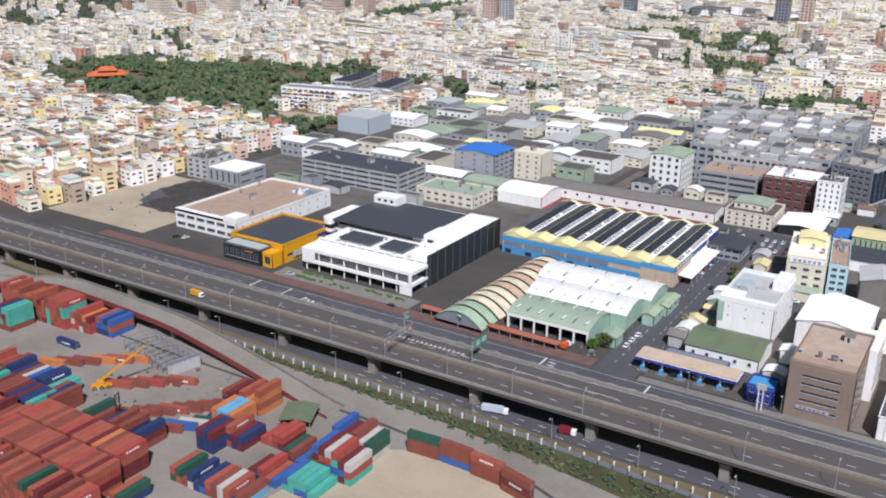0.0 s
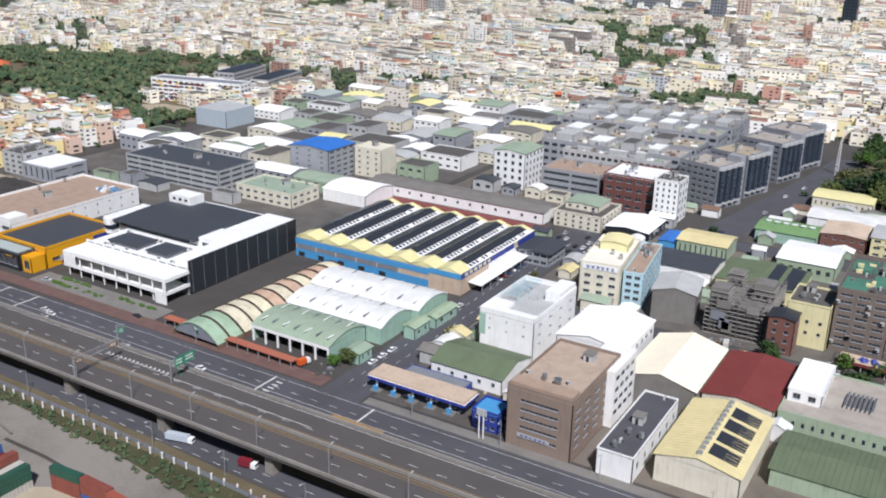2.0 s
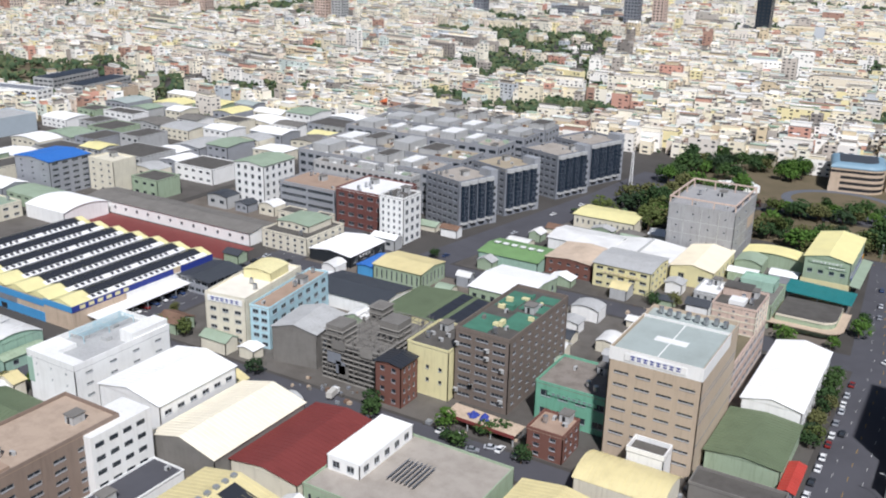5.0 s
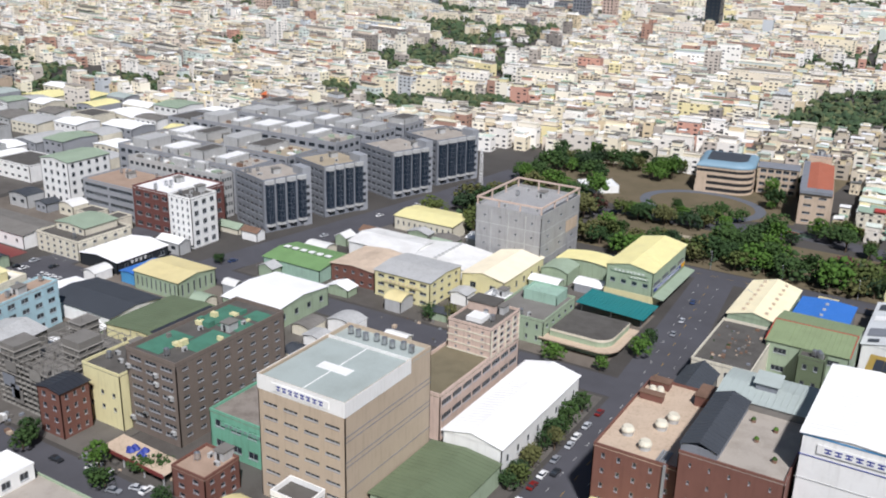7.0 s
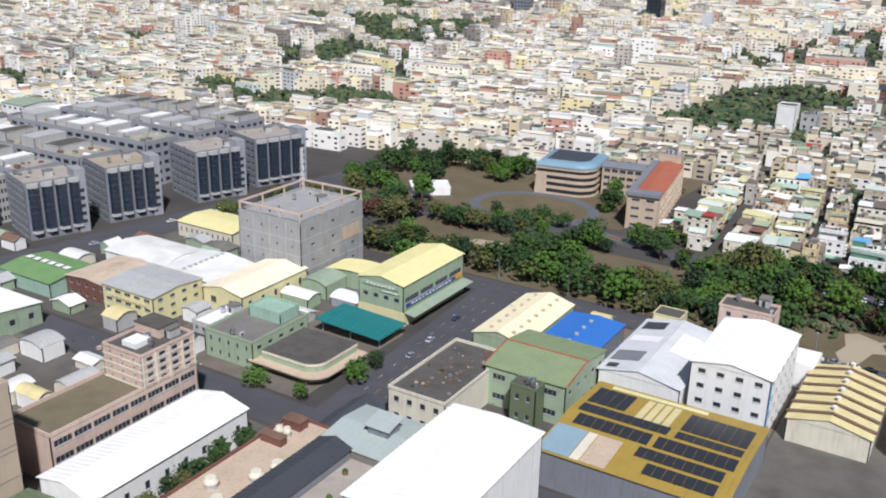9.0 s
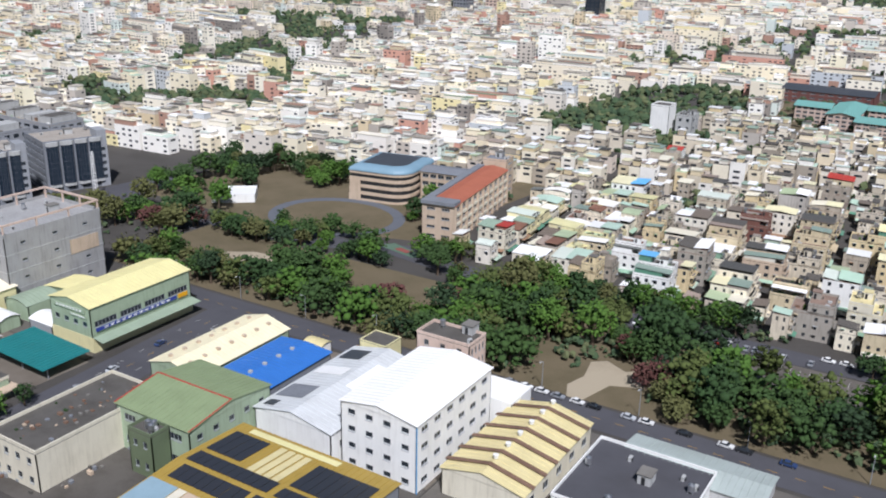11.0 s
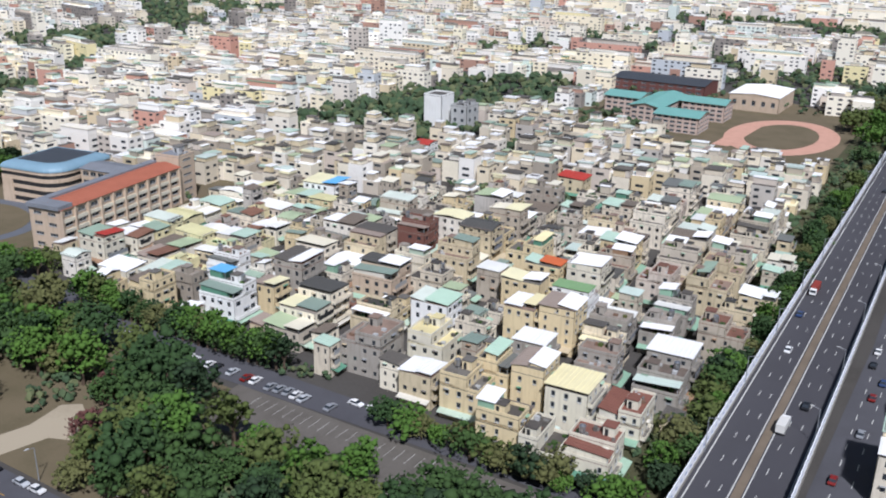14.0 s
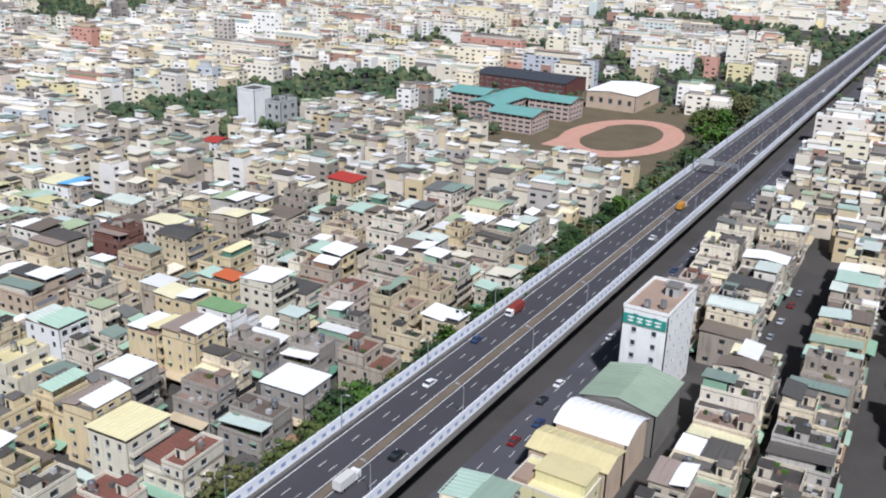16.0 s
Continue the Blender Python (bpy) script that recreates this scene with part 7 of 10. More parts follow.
            shelter(u, x1 - 0.1, y0 + 0.1, y1 - 0.1, top, r.uniform(1.7, 2.1)) if a + 2 < u + 1.5 else shelter(x0 + 0.1, u + 0.6, y0 + 0.1, y1 - 0.1, top, 2.05)
        if r.random() < 0.75:
            tanks.append((r.uniform(x0 + 0.8, x1 - 0.8), r.uniform(y0 + 0.8, y1 - 0.8), top))
    # balconies on the street side
    for k in range(1, n - 1 if step else n):
        if r.random() < 0.75:
            q0, q1 = -hd + 0.25, hd - r.choice((0.25, d * 0.4))
            s.box(hw, hw + 0.95, q0, q1, STOREY * k - 0.12, STOREY * k, M_concrete)
            s.box(hw + 0.85, hw + 0.95, q0, q1, STOREY * k, STOREY * k + 0.7, M_wall)
            s.box(hw, hw + 0.85, q0, q0 + 0.1, STOREY * k, STOREY * k + 0.7, M_wall)
            s.box(hw, hw + 0.85, q1 - 0.1, q1, STOREY * k, STOREY * k + 0.7, M_wall)
            if r.random() < 0.4:
                s.box(hw + 0.88, hw + 0.93, q0, q1, STOREY * k + 0.7, STOREY * k + 1.7, r.choice((M_slate, M_galv, M_dark)))
    f = Solid()
    e = r.uniform(1.3, 2.0)
    f.sheet((hw, -hd + 0.1, 2.15), (hw + e, -hd + 0.1, 1.75), (hw + e, hd - 0.1, 1.75), (hw, hd - 0.1, 2.15), 0.06, M_awning)
    awnings.append(f.mesh("awning"))
    f = Solid()
    f.sheet((-hw + 0.1, -hd - e, 1.75), (hw - 0.1, -hd - e, 1.75), (hw - 0.1, -hd, 2.15), (-hw + 0.1, -hd, 2.15), 0.06, M_awning)
    awnings.append(f.mesh("awning"))
    return s.mesh("town_house"), roofs, awnings, tanks, wins


HOUSE_LABEL = {"shed": "rendered town house with a sheet-metal roof shelter", "full": "rendered town house under a full sheet-metal roof", "gable": "rendered town house with a low gabled sheet roof", "flat": "rendered town house with a cluttered flat concrete roof"}
HOUSES = {}


def house(x, y, w, d, n, roofkind, rot=0.0, split=False, wall=None, roof=None, seed=0, label="", awning=2):
    key = (round(w * 2) / 2, round(d * 2) / 2, n, roofkind, seed % 6, split)
    if key not in HOUSES:
        HOUSES[key] = house_parts(hash_of(key), key[0], key[1], n, roofkind, split)
    body, rfs, aws, tanks, wins = HOUSES[key]
    ob = whole("town_house", body, label or HOUSE_LABEL[roofkind], "house", group="town houses", at=pose(x, y, 0, 0, 0, rot))
    prs = [part("roof", rf, ob) for rf in rfs]
    for k, aw in enumerate(aws):
        if awning in (k, 2):
            part("awning", aw, ob)
    for p in tanks:
        part("water_tank", TANK, ob, "stainless steel water tank", pose(*p))
    for ww, wh, m in wins:
        part("window", pane(ww, wh, M_galv), ob, at=m)
    swaps = [(ob, wall, M_wall)] + [(pr, roof, M_sheet) for pr in prs[-1:]] + ([(ob, roof, M_terr)] if roofkind == "flat" else [])
    for o, mat, old in swaps:
        if mat:
            for sl in o.material_slots:
                if sl.material == old:
                    sl.link = "OBJECT"
                    sl.material = mat
    FOOT.append((x - w / 2 - 0.3, x + w / 2 + 0.3, y - d / 2 - 0.1, y + d / 2 + 0.1))
    return ob


def hash_of(key):
    return sum(int(abs(v) * 131 * (i + 3)) if isinstance(v, (int, float)) else sum(map(ord, v)) * 7 for i, v in enumerate(key))


M_ywall = paint("warm_yellow_plaster", "#dfcda4", var=0.2, streak=0.25)
M_gwall = paint("grey_plaster", "#a39d93", var=0.25, streak=0.35)
M_palegreen = paint("pale_green_sheet", "#b8d2bd", var=0.12, rough=0.5, ribs=2.0)
M_brownroof = paint("red_brown_terrace", "#7e5346", var=0.3)
M_paleyellow = paint("pale_yellow_sheet", "#ece2b4", var=0.12, rough=0.5, ribs=2.0)
M_skysheet = paint("sky_blue_sheet", "#74b9e6", var=0.1, rough=0.45, ribs=2.0)
SPECIAL = [
    # x, y, w, d, storeys, roof kind, wall, roof, label
    (261, 536, 8, 7, 4, "shed", M_ywall, M_whitesheet, "yellow rendered flats with a white roof shelter"),
    (249, 543.5, 8, 7, 4, "flat", M_ywall, None, "yellow rendered flats with a brown roof terrace"),
    (251, 552, 7, 7, 4, "shed", M_ywall, M_palegreen, "yellow rendered flats with pale green roof sheets"),
    (258.7, 552, 6.5, 8, 4, "full", M_ywall, M_whitesheet, "yellow rendered flats with a white sheet roof"),
    (268.7, 536, 6.5, 8, 3, "flat", M_cream, None, "cream house with a dark roof terrace"),
    (276.5, 538.5, 8, 8, 3, "flat", M_cream, M_brownroof, "cream house with a red-brown roof terrace"),
    (267.2, 551, 8, 9, 4, "full", M_cream, M_paleyellow, "cream flats with a pale yellow sheet roof"),
    (276.5, 553, 8, 9, 3, "flat", M_cream, M_brownroof, "cream and grey house with brown roof terrace"),
    (264.5, 569, 8, 7, 3, "flat", M_gwall, None, "grey concrete twin house with flat roof"),
    (278, 567, 9, 8, 3, "flat", M_gwall, None, "grey concrete house with a dark flat roof"),
    (276.5, 579, 9, 8, 3, "full", M_gwall, M_whitesheet, "grey house with a pale roof sheet"),
    (253, 563, 7, 6.5, 4, "full", M_gwall, M_whitesheet, "dark-fronted house with a white roof"),
    (243.3, 578, 7, 8, 4, "full", M_ywall, M_paleyellow, "yellow house with a cream sheet roof"),
    (251.5, 579.5, 8, 8, 4, "full", M_ywall, M_whitesheet, "yellow house with a long white sheet roof"),
    (249.5, 590.5, 8.5, 8, 4, "full", M_white, paint("leaf_green_sheet", "#86a878", var=0.15, rough=0.5, ribs=2.0), "white house with a grey-green sheet roof"),
    (246, 606, 8.5, 8, 4, "full", M_cream, M_whitesheet, "cream house with a white sheet roof"),
    (226, 569, 9, 7, 4, "full", M_white, M_palegreen, "white house with a pale green sheet roof"),
    (269.5, 590.5, 7, 8, 3, "flat", M_gwall, None, "grey concrete house with a bare roof"),
    (268.5, 603, 8, 8, 3, "shed", M_gwall, M_whitesheet, "grey concrete house with a small white roof"),
    (259.8, 588, 8.5, 8, 3, "flat", M_gwall, None, "dark grey concrete house with a bare roof"),
    (182, 550, 10, 8, 4, "shed", M_white, M_skysheet, "white flats with a sky-blue roof sheet"),
    (187, 569, 8, 9, 4, "full", M_gwall, M_whitesheet, "grey house with a white roof"),
    (169.5, 563, 8, 7, 4, "flat", M_white, None, "bright white house with stepped roof"),
    (165, 543, 8, 7, 4, "flat", M_ywall, None, "yellow flats beside the park trees"),
    (223, 549, 10, 9, 4, "flat", M_gwall, None, "grey flats at the street corner"),
    (234, 556, 8, 9, 4, "flat", M_cream, M_tansheet, "cream flats with tan roof terrace"),
    (236, 604, 9, 8, 4, "full", M_ywall, M_orangeroof, "house with an orange sheet roof"),
    (226, 614, 10, 8, 4, "shed", M_ywall, M_paleyellow, "warm yellow flats with stepped terraces"),
    (204, 579, 11, 9, 4, "full", M_tan, M_whitesheet, "tan house with a broad white roof"),
    (129, 558, 9, 7, 3, "full", M_cream, M_redsheet, "cream house with an orange-red roof"),
    (136.5, 700, 9, 8, 2, "gable", M_white, M_redsheet, "house with a bright red roof"),
    (143, 634, 12, 9, 3, "full", M_white, M_skysheet, "white house with pale blue roof sheets"),
    (206, 686, 9, 8, 3, "full", M_wall, M_redsheet, "house with a dull red sheet roof"),
    (193, 611, 9, 8, 4, "flat", M_brick, None, "red-brown tiled town house"),
]
for k, (x, y, w, d, n, kind, wall, roof, lab) in enumerate(SPECIAL):
    if x + w / 2 > 287:
        x = 287 - w / 2
    if free(x - w / 2, x + w / 2, y - d / 2, y + d / 2, -0.6):
        house(x, y, w, d, n, kind, rot=4.0, split=k < 14, wall=wall, roof=roof, seed=k, label=lab, awning=k % 3)

hr = random.Random(21)
KINDS = ("shed", "shed", "full", "full", "gable", "flat", "flat", "flat", "flat", "full")
LOWKINDS = ("full", "full", "gable", "gable", "flat")
M_lowroof = [paint("low_roof_yellow", "#d8d3a4", var=0.25, rough=0.5, ribs=2.0), paint("low_roof_green", "#b3c2a0", var=0.25, rough=0.5, ribs=2.0), paint("low_roof_white", "#ecebe4", var=0.2, rough=0.5, ribs=2.0), paint("low_roof_mint", "#b9cfbf", var=0.25, rough=0.5, ribs=2.0), paint("low_roof_rust", "#8a6654", var=0.4, rough=0.6, ribs=2.0), None]
M_lowwall = [paint("low_wall_yellow", "#e2d9ae", var=0.25, streak=0.3), paint("low_wall_cream", "#e6dfcb", var=0.25, streak=0.3), None]


def row(xc, y0, y1, w, slope, split=False, nmin=3, nmax=4, alley=0.09, rot=None):
    """A row of houses that runs north from y0, on the line x = xc + slope * (y - y0)."""
    y = y0
    while y < y1:
        d = hr.choice((5.5, 6.0, 6.5, 7.0, 8.0))
        ww = w + hr.choice((-1.0, -0.5, 0, 0, 0.5))
        x = xc + slope * (y - y0) + hr.uniform(-0.5, 0.5)
        if hr.random() > 0.05 and free(x - ww / 2, x + ww / 2, y, y + d, 0.1):
            low = xc < 160
            house(x, y + d / 2, ww, d, hr.randint(nmin, nmax), hr.choice(LOWKINDS if low else KINDS), wall=hr.choice(M_lowwall) if low else None, roof=hr.choice(M_lowroof) if low else None, rot=(math.degrees(-slope) if rot is None else rot) + hr.uniform(-0.6, 0.6), split=split, seed=hr.randint(0, 5), awning=hr.choice((0, 0, 1, 9)))
        y += d + (hr.uniform(3.0, 5.0) if hr.random() < alley else 0.25)


# the residential quarter between park, school and freeway
for xc, sl, ya, yb in ((127.5, -0.07, 566, 625), (145, -0.05, 548, 640), (156, -0.05, 545, 640), (179, -0.05, 543, 650), (191, -0.05, 543, 650), (202, -0.05, 545, 650),
                       (215, -0.06, 545, 665), (240, -0.07, 545, 680), (251, -0.07, 545, 690), (264, -0.05, 545, 690), (276, -0.05, 545, 690), (284, -0.05, 560, 640)):
    row(xc, ya, yb, 9.5, sl, nmin=2, nmax=4 if xc > 170 else 2 if xc < 160 else 3)
# east of the freeway
for xc, ya, yb in ((322, 640, 730), (333, 640, 730), (322, 555, 575), (345, 560, 700), (357, 575, 700), (345, 520, 555)):
    row(xc, ya, yb, 9.5, -0.05, nmin=3, nmax=4)
# smaller houses and sheds squeezed between them
QUARTER = [(116, 556), (130, 545), (160, 541), (200, 541), (240, 540), (284, 541), (284, 640), (274, 690), (240, 688), (180, 655), (116, 628)]
done, tries = 0, 0
while done < 70 and tries < 9000:
    tries += 1
    w, d = hr.choice(((7, 6), (6, 5.5), (5, 5), (4.5, 4), (4, 3.5), (8, 6), (3.5, 5)) if tries < 4500 else ((5, 4.5), (4, 3.5), (3.5, 3)))
    x, y = hr.uniform(116, 284), hr.uniform(541, 690)
    if inside(x, y, QUARTER) and free(x - w / 2, x + w / 2, y - d / 2, y + d / 2, 0.15 if tries > 3000 else 1.2):
        house(x, y, w, d, hr.choice((1, 2, 2, 3)) if w < 6 else hr.choice((2, 3, 3)), "full" if w < 5 else hr.choice(KINDS), rot=3.0, seed=hr.randint(0, 5), awning=hr.choice((0, 1, 9)))
        done += 1

# ---- container yard ----
CL, CW, CH = 8.3, 1.68, 1.78


def container_mesh(mat, n=26):
    s = Solid()
    a, b = CL / 2, CW / 2
    for e in (-1, 1):
        for k in range(n):
            x0, x1 = -a + 0.12 + (CL - 0.24) * k / n, -a + 0.12 + (CL - 0.24) * (k + 1) / n
            xm0, xm1 = x0 + (x1 - x0) * 0.3, x0 + (x1 - x0) * 0.6
            y0, y1 = e * b, e * (b - 0.05)
            for p, q, u, v in ((x0, xm0, y0, y0), (xm0, xm1, y0, y1), (xm1, x1, y1, y0)):
                pts = [(p, u, 0.1), (q, v, 0.1), (q, v, CH - 0.1), (p, u, CH - 0.1)]
                s.face(pts if e < 0 else pts[::-1], mat)
    s.box(-a, a, -b, b, CH - 0.1, CH - 0.02, mat)
    s.box(-a, a, -b, b, 0.0, 0.12, mat)
    for k in range(14):
        x = -a + 0.3 + (CL - 0.6) * k / 14
        s.box(x, x + 0.22, -b + 0.08, b - 0.08, CH - 0.02, CH + 0.01, mat)
    for x in (-a, a - 0.12):
        for y in (-b, b - 0.12):
            s.box(x, x + 0.12, y, y + 0.12, 0.12, CH, mat)
    s.box(-a + 0.02, -a + 0.07, -b + 0.12, b - 0.12, 0.12, CH - 0.1, mat)
    return s.mesh("container")


def door_mesh(mat):
    s = Solid()
    a, b = CL / 2, CW / 2
    for y0, y1 in ((-b + 0.13, -0.02), (0.02, b - 0.13)):
        s.box(a - 0.07, a - 0.02, y0, y1, 0.13, CH - 0.11, mat)
        for q in (0.25, 0.75):
            y = y0 + (y1 - y0) * q
            s.box(a - 0.02, a + 0.02, y - 0.02, y + 0.02, 0.16, CH - 0.14, M_galv)
    return s.mesh("door")


BOX_HEX = {"orange_red": "#9e5644", "rust_red": "#84493d", "bright_red": "#a34a42", "maroon": "#6b2c2e", "navy": "#2c3a63", "blue": "#3c5f9e", "dark_green": "#2c5546", "teal": "#4fa595", "grey_white": "#b9b6ad", "orange": "#bd7748", "sky": "#6aa5c4", "ochre": "#b58a3c"}
BOXES = {}
for nm, hx in BOX_HEX.items():
    m = paint("container_" + nm, hx, var=0.28, scale=0.4, fine=4, rough=0.6, streak=0.15, bump=0.05)
    BOXES[nm] = (container_mesh(m), door_mesh(m))
cr = random.Random(5)
RED = ["orange_red"] * 6 + ["rust_red"] * 4 + ["bright_red"] * 2 + ["maroon"] * 2 + ["orange"]
MIX = ["orange_red"] * 3 + ["rust_red"] * 2 + ["maroon", "navy", "navy", "blue", "dark_green", "dark_green", "teal", "grey_white", "bright_red", "sky"]


def container(x, y, z, rot, colour):
    body, door = BOXES[colour]
    ob = whole("shipping_container", body, "%s corrugated steel shipping container with worn paint" % colour.replace("_", " "), "container", group="container yard", at=pose(x, y, z, 0, 0, rot + cr.uniform(-0.5, 0.5)))
    part("door", door, ob)
    if colour in ("navy", "blue", "maroon", "grey_white", "bright_red", "orange_red") and cr.random() < 0.45:
        part("side_mark", MARKS["grey_white" == colour], ob, "painted side marks")


def marks_mesh(mat):
    s = Solid()
    for e in (-1, 1):
        for k in range(5):
            a = -1.6 + 0.75 * k
            y = e * (CW / 2 + 0.012)
            s.box(a, a + 0.5, min(y, y - e * 0.01), max(y, y - e * 0.01), 0.75, 1.25, mat)
    return s.mesh("side_mark")


MARKS = {False: marks_mesh(M_white), True: marks_mesh(M_deepblue)}
LOWER = []


def stacks(x0, x1, y0, y1, along, levels, colours, gap=0.12, keep=1.0):
    """Rows of stacked containers over a plan; along: x or y, their long way."""
    du, dv = (CL + 0.25, CW + gap) if along == "x" else (CW + gap, CL + 0.25)
    y = y0 + dv / 2
    while y < y1:
        x = x0 + du / 2
        while x < x1:
            if cr.random() < keep:
                n = cr.choice(levels)
                for k in range(n):
                    if k == n - 1 or (n > 1 and k == n - 2 and cr.random() < 0.1):
                        container(x, y, 0.05 + k * (CH + 0.01), 0 if along == "x" else 90, cr.choice(colours))
                    else:
                        LOWER.append((x, y, 0.05 + k * (CH + 0.01), 0 if along == "x" else 90, cr.choice(colours)))
            x += du
        y += dv


# tall block by the ramp, then the lines of single boxes, the mixed lanes and the great red block
stacks(-262, -240, 156, 164.4, "y", (4, 4, 5), RED, keep=0.97)
stacks(-240, -231, 156, 164.4, "y", (5, 5), ["orange_red", "rust_red", "teal", "bright_red"], keep=1.0)
stacks(-231, -222, 158, 166.6, "y", (4, 4, 3), RED + ["grey_white"], keep=1.0)
stacks(-222, -215, 160, 168.4, "y", (2, 3), ["orange_red", "navy", "blue"], keep=1.0)
stacks(-256, -242, 146, 154.6, "y", (2, 4, 4), ["navy", "maroon", "rust_red", "teal"], keep=0.9)
stacks(-226, -214, 149, 151.6, "x", (1,), ["navy", "teal"], keep=1.0)
for k in range(6):
    container(-214.5 + 3.5 * k, 139.5 + 2.9 * k, 0.05, 18, cr.choice(RED))
    if k < 5:
        container(-189.0 + 3.2 * k, 141.0 + 2.7 * k, 0.05, 18, cr.choice(RED))
for k in range(9):
    container(-176.0 + 2.4 * k, 130.5 + 2.3 * k, 0.05, 20, "bright_red" if k == 0 else cr.choice(["rust_red", "rust_red", "orange_red"]))
for k, c in enumerate(("rust_red", "blue", "grey_white", "dark_green", "navy")):
    container(-161.0 + 2.2 * k, 132.4 + 2.6 * k, 0.05, 20, c)
stacks(-153.5, -147, 149.5, 158, "y", (2, 3, 4), ["orange", "orange_red"], keep=1.0)
stacks(-160, -153.5, 150, 158.5, "y", (1, 2), RED + ["navy"], keep=0.9)
stacks(-153, -146.5, 139.5, 148, "y", (3, 3), ["orange", "orange_red", "sky"], keep=1.0)
stacks(-149, -144.4, 130.5, 139, "y", (3, 3), ["navy", "navy", "maroon"], keep=1.0)
stacks(-144, -138, 135, 143.6, "y", (2, 3), ["navy", "maroon", "orange_red"], keep=1.0)
stacks(-138, -131, 140.5, 149, "y", (1, 2), RED, keep=0.9)
stacks(-131, -121.5, 128, 136.4, "y", (1, 2), MIX + ["dark_green"], keep=0.9)
stacks(-128, -118.5, 137, 145.4, "y", (1, 2, 2), ["dark_green", "maroon", "blue", "rust_red"], keep=0.95)
stacks(-121, -110.4, 146.6, 155, "y", (3, 3, 4), ["dark_green", "rust_red", "blue", "grey_white", "maroon"], keep=1.0)
stacks(-119.5, -109, 137.5, 146, "y", (3, 3, 4), ["teal", "blue", "grey_white", "ochre", "maroon", "orange_red", "bright_red"], keep=1.0)
stacks(-121, -112, 128.6, 137, "y", (1, 2), ["teal", "sky", "blue", "grey_white"], keep=0.9)
stacks(-146, -122, 118, 126.4, "y", (1, 2, 2), MIX, keep=0.85)
stacks(-196, -158, 121.5, 130, "y", (2, 3, 3), ["navy", "dark_green", "maroon", "rust_red", "rust_red"], keep=0.5)
stacks(-226, -196, 126, 134.4, "y", (2, 2, 3), MIX, keep=0.9)
stacks(-222, -192, 116.5, 125, "y", (3, 3), ["navy", "dark_green", "maroon", "rust_red", "teal"], keep=0.95)
stacks(-222, -188, 107, 115.4, "y", (3, 3, 4), RED + ["navy"], keep=0.97, gap=0.06)
stacks(-222, -188, 97, 105.8, "y", (4, 4), RED, keep=0.97, gap=0.06)
stacks(-187, -153, 110.8, 119.2, "y", (4, 4, 4), RED, keep=0.99, gap=0.06)
stacks(-187, -150, 101.8, 110.2, "y", (4, 4, 4), RED, keep=0.99, gap=0.06)
stacks(-184, -146, 92.8, 101.2, "y", (3, 4, 4), RED + ["dark_green"], keep=0.97, gap=0.06)
stacks(-149, -143, 104, 112.4, "y", (1, 2, 3), ["dark_green", "orange_red", "navy"], keep=0.9)
for k, cols in enumerate((("rust_red", "rust_red", "dark_green"), ("blue", "rust_red", "rust_red"), ("rust_red", "rust_red", "orange_red"), ("rust_red", "maroon", "rust_red"))):
    for j, c in enumerate(cols):
        container(-102.5 + 8.7 * k, 157.5 + (0.3, 0.6, -0.3, -2.6)[k], 0.09 + j * (CH + 0.01), (4, 0, -4, -14)[k], c)

PLAIN = {c: container_mesh(BOXES[c][0].materials[0], 9) for c in BOXES}
low = Solid()
for x, y, z, rot, c in LOWER:
    me = PLAIN[c]
    m = pose(x, y, z, 0, 0, rot)
    for poly in me.polygons:
        low.face([m @ me.vertices[i].co for i in poly.vertices], me.materials[0])
whole("lower_containers", low, "lower tiers of stacked corrugated shipping containers", "containers", kind="stuff")

# reach stacker and mobile crane
M_crane = paint("crane_yellow", "#cf8f22", var=0.2, rough=0.5)


def wheel_mesh(r, w):
    s = Solid()
    n = 14
    c = [(math.cos(2 * math.pi * k / n), math.sin(2 * math.pi * k / n)) for k in range(n)]
    s.hull([(r * a, -w / 2, r * b) for a, b in c] + [(r * a, w / 2, r * b) for a, b in c], [tuple(range(n)), tuple(range(2 * n - 1, n - 1, -1))] + [(k, n + k, n + (k + 1) % n, (k + 1) % n) for k in range(n)], M_tyre)
    s.hull([(r * 0.55 * a, -w / 2 - 0.015, r * 0.55 * b) for a, b in c], [tuple(range(n))], M_steel)
    s.hull([(r * 0.55 * a, w / 2 + 0.015, r * 0.55 * b) for a, b in c], [tuple(range(n - 1, -1, -1))], M_steel)
    return s.mesh("wheel")


M_tyre = paint("tyre_rubber", "#1d1d1e", var=0.2, rough=0.9)
WHEEL, BIGWHEEL = wheel_mesh(0.24, 0.16), wheel_mesh(0.5, 0.35)
t = thing("reach_stacker", "yellow and black container reach stacker with tall mast", "stacker", -174.5, 127.6, 0.05, 20)
s = Solid()
s.box(-2, 2, -1, 1, 0.5, 1.4, M_crane)
s.box(-1.9, -0.6, -0.7, 0.7, 1.4, 2.4, M_black)
part("body", s, t)
s = Solid()
for y in (-0.8, 0.8):
    s.beam((1.6, y, 0.6), (1.6, y, 8.6), 0.25, M_black)
for k in range(8):
    s.beam((1.6, -0.8, 1.2 + k), (1.6, 0.8, 1.2 + k), 0.15, M_black)
part("mast", s, t, "black lattice mast")
s = Solid()
s.beam((2.0, -3.2, 2.6), (2.0, 3.2, 2.6), 0.25, M_black)
part("spreader", s, t)
for a in (-1.4, 1.4):
    for b in (-1.0, 1.0):
        part("wheel", BIGWHEEL, t, at=pose(a, b, 0.5))
t = thing("mobile_crane", "orange telescopic mobile crane with raised boom", "crane", -192, 138, 0.05, 50)
s = Solid()
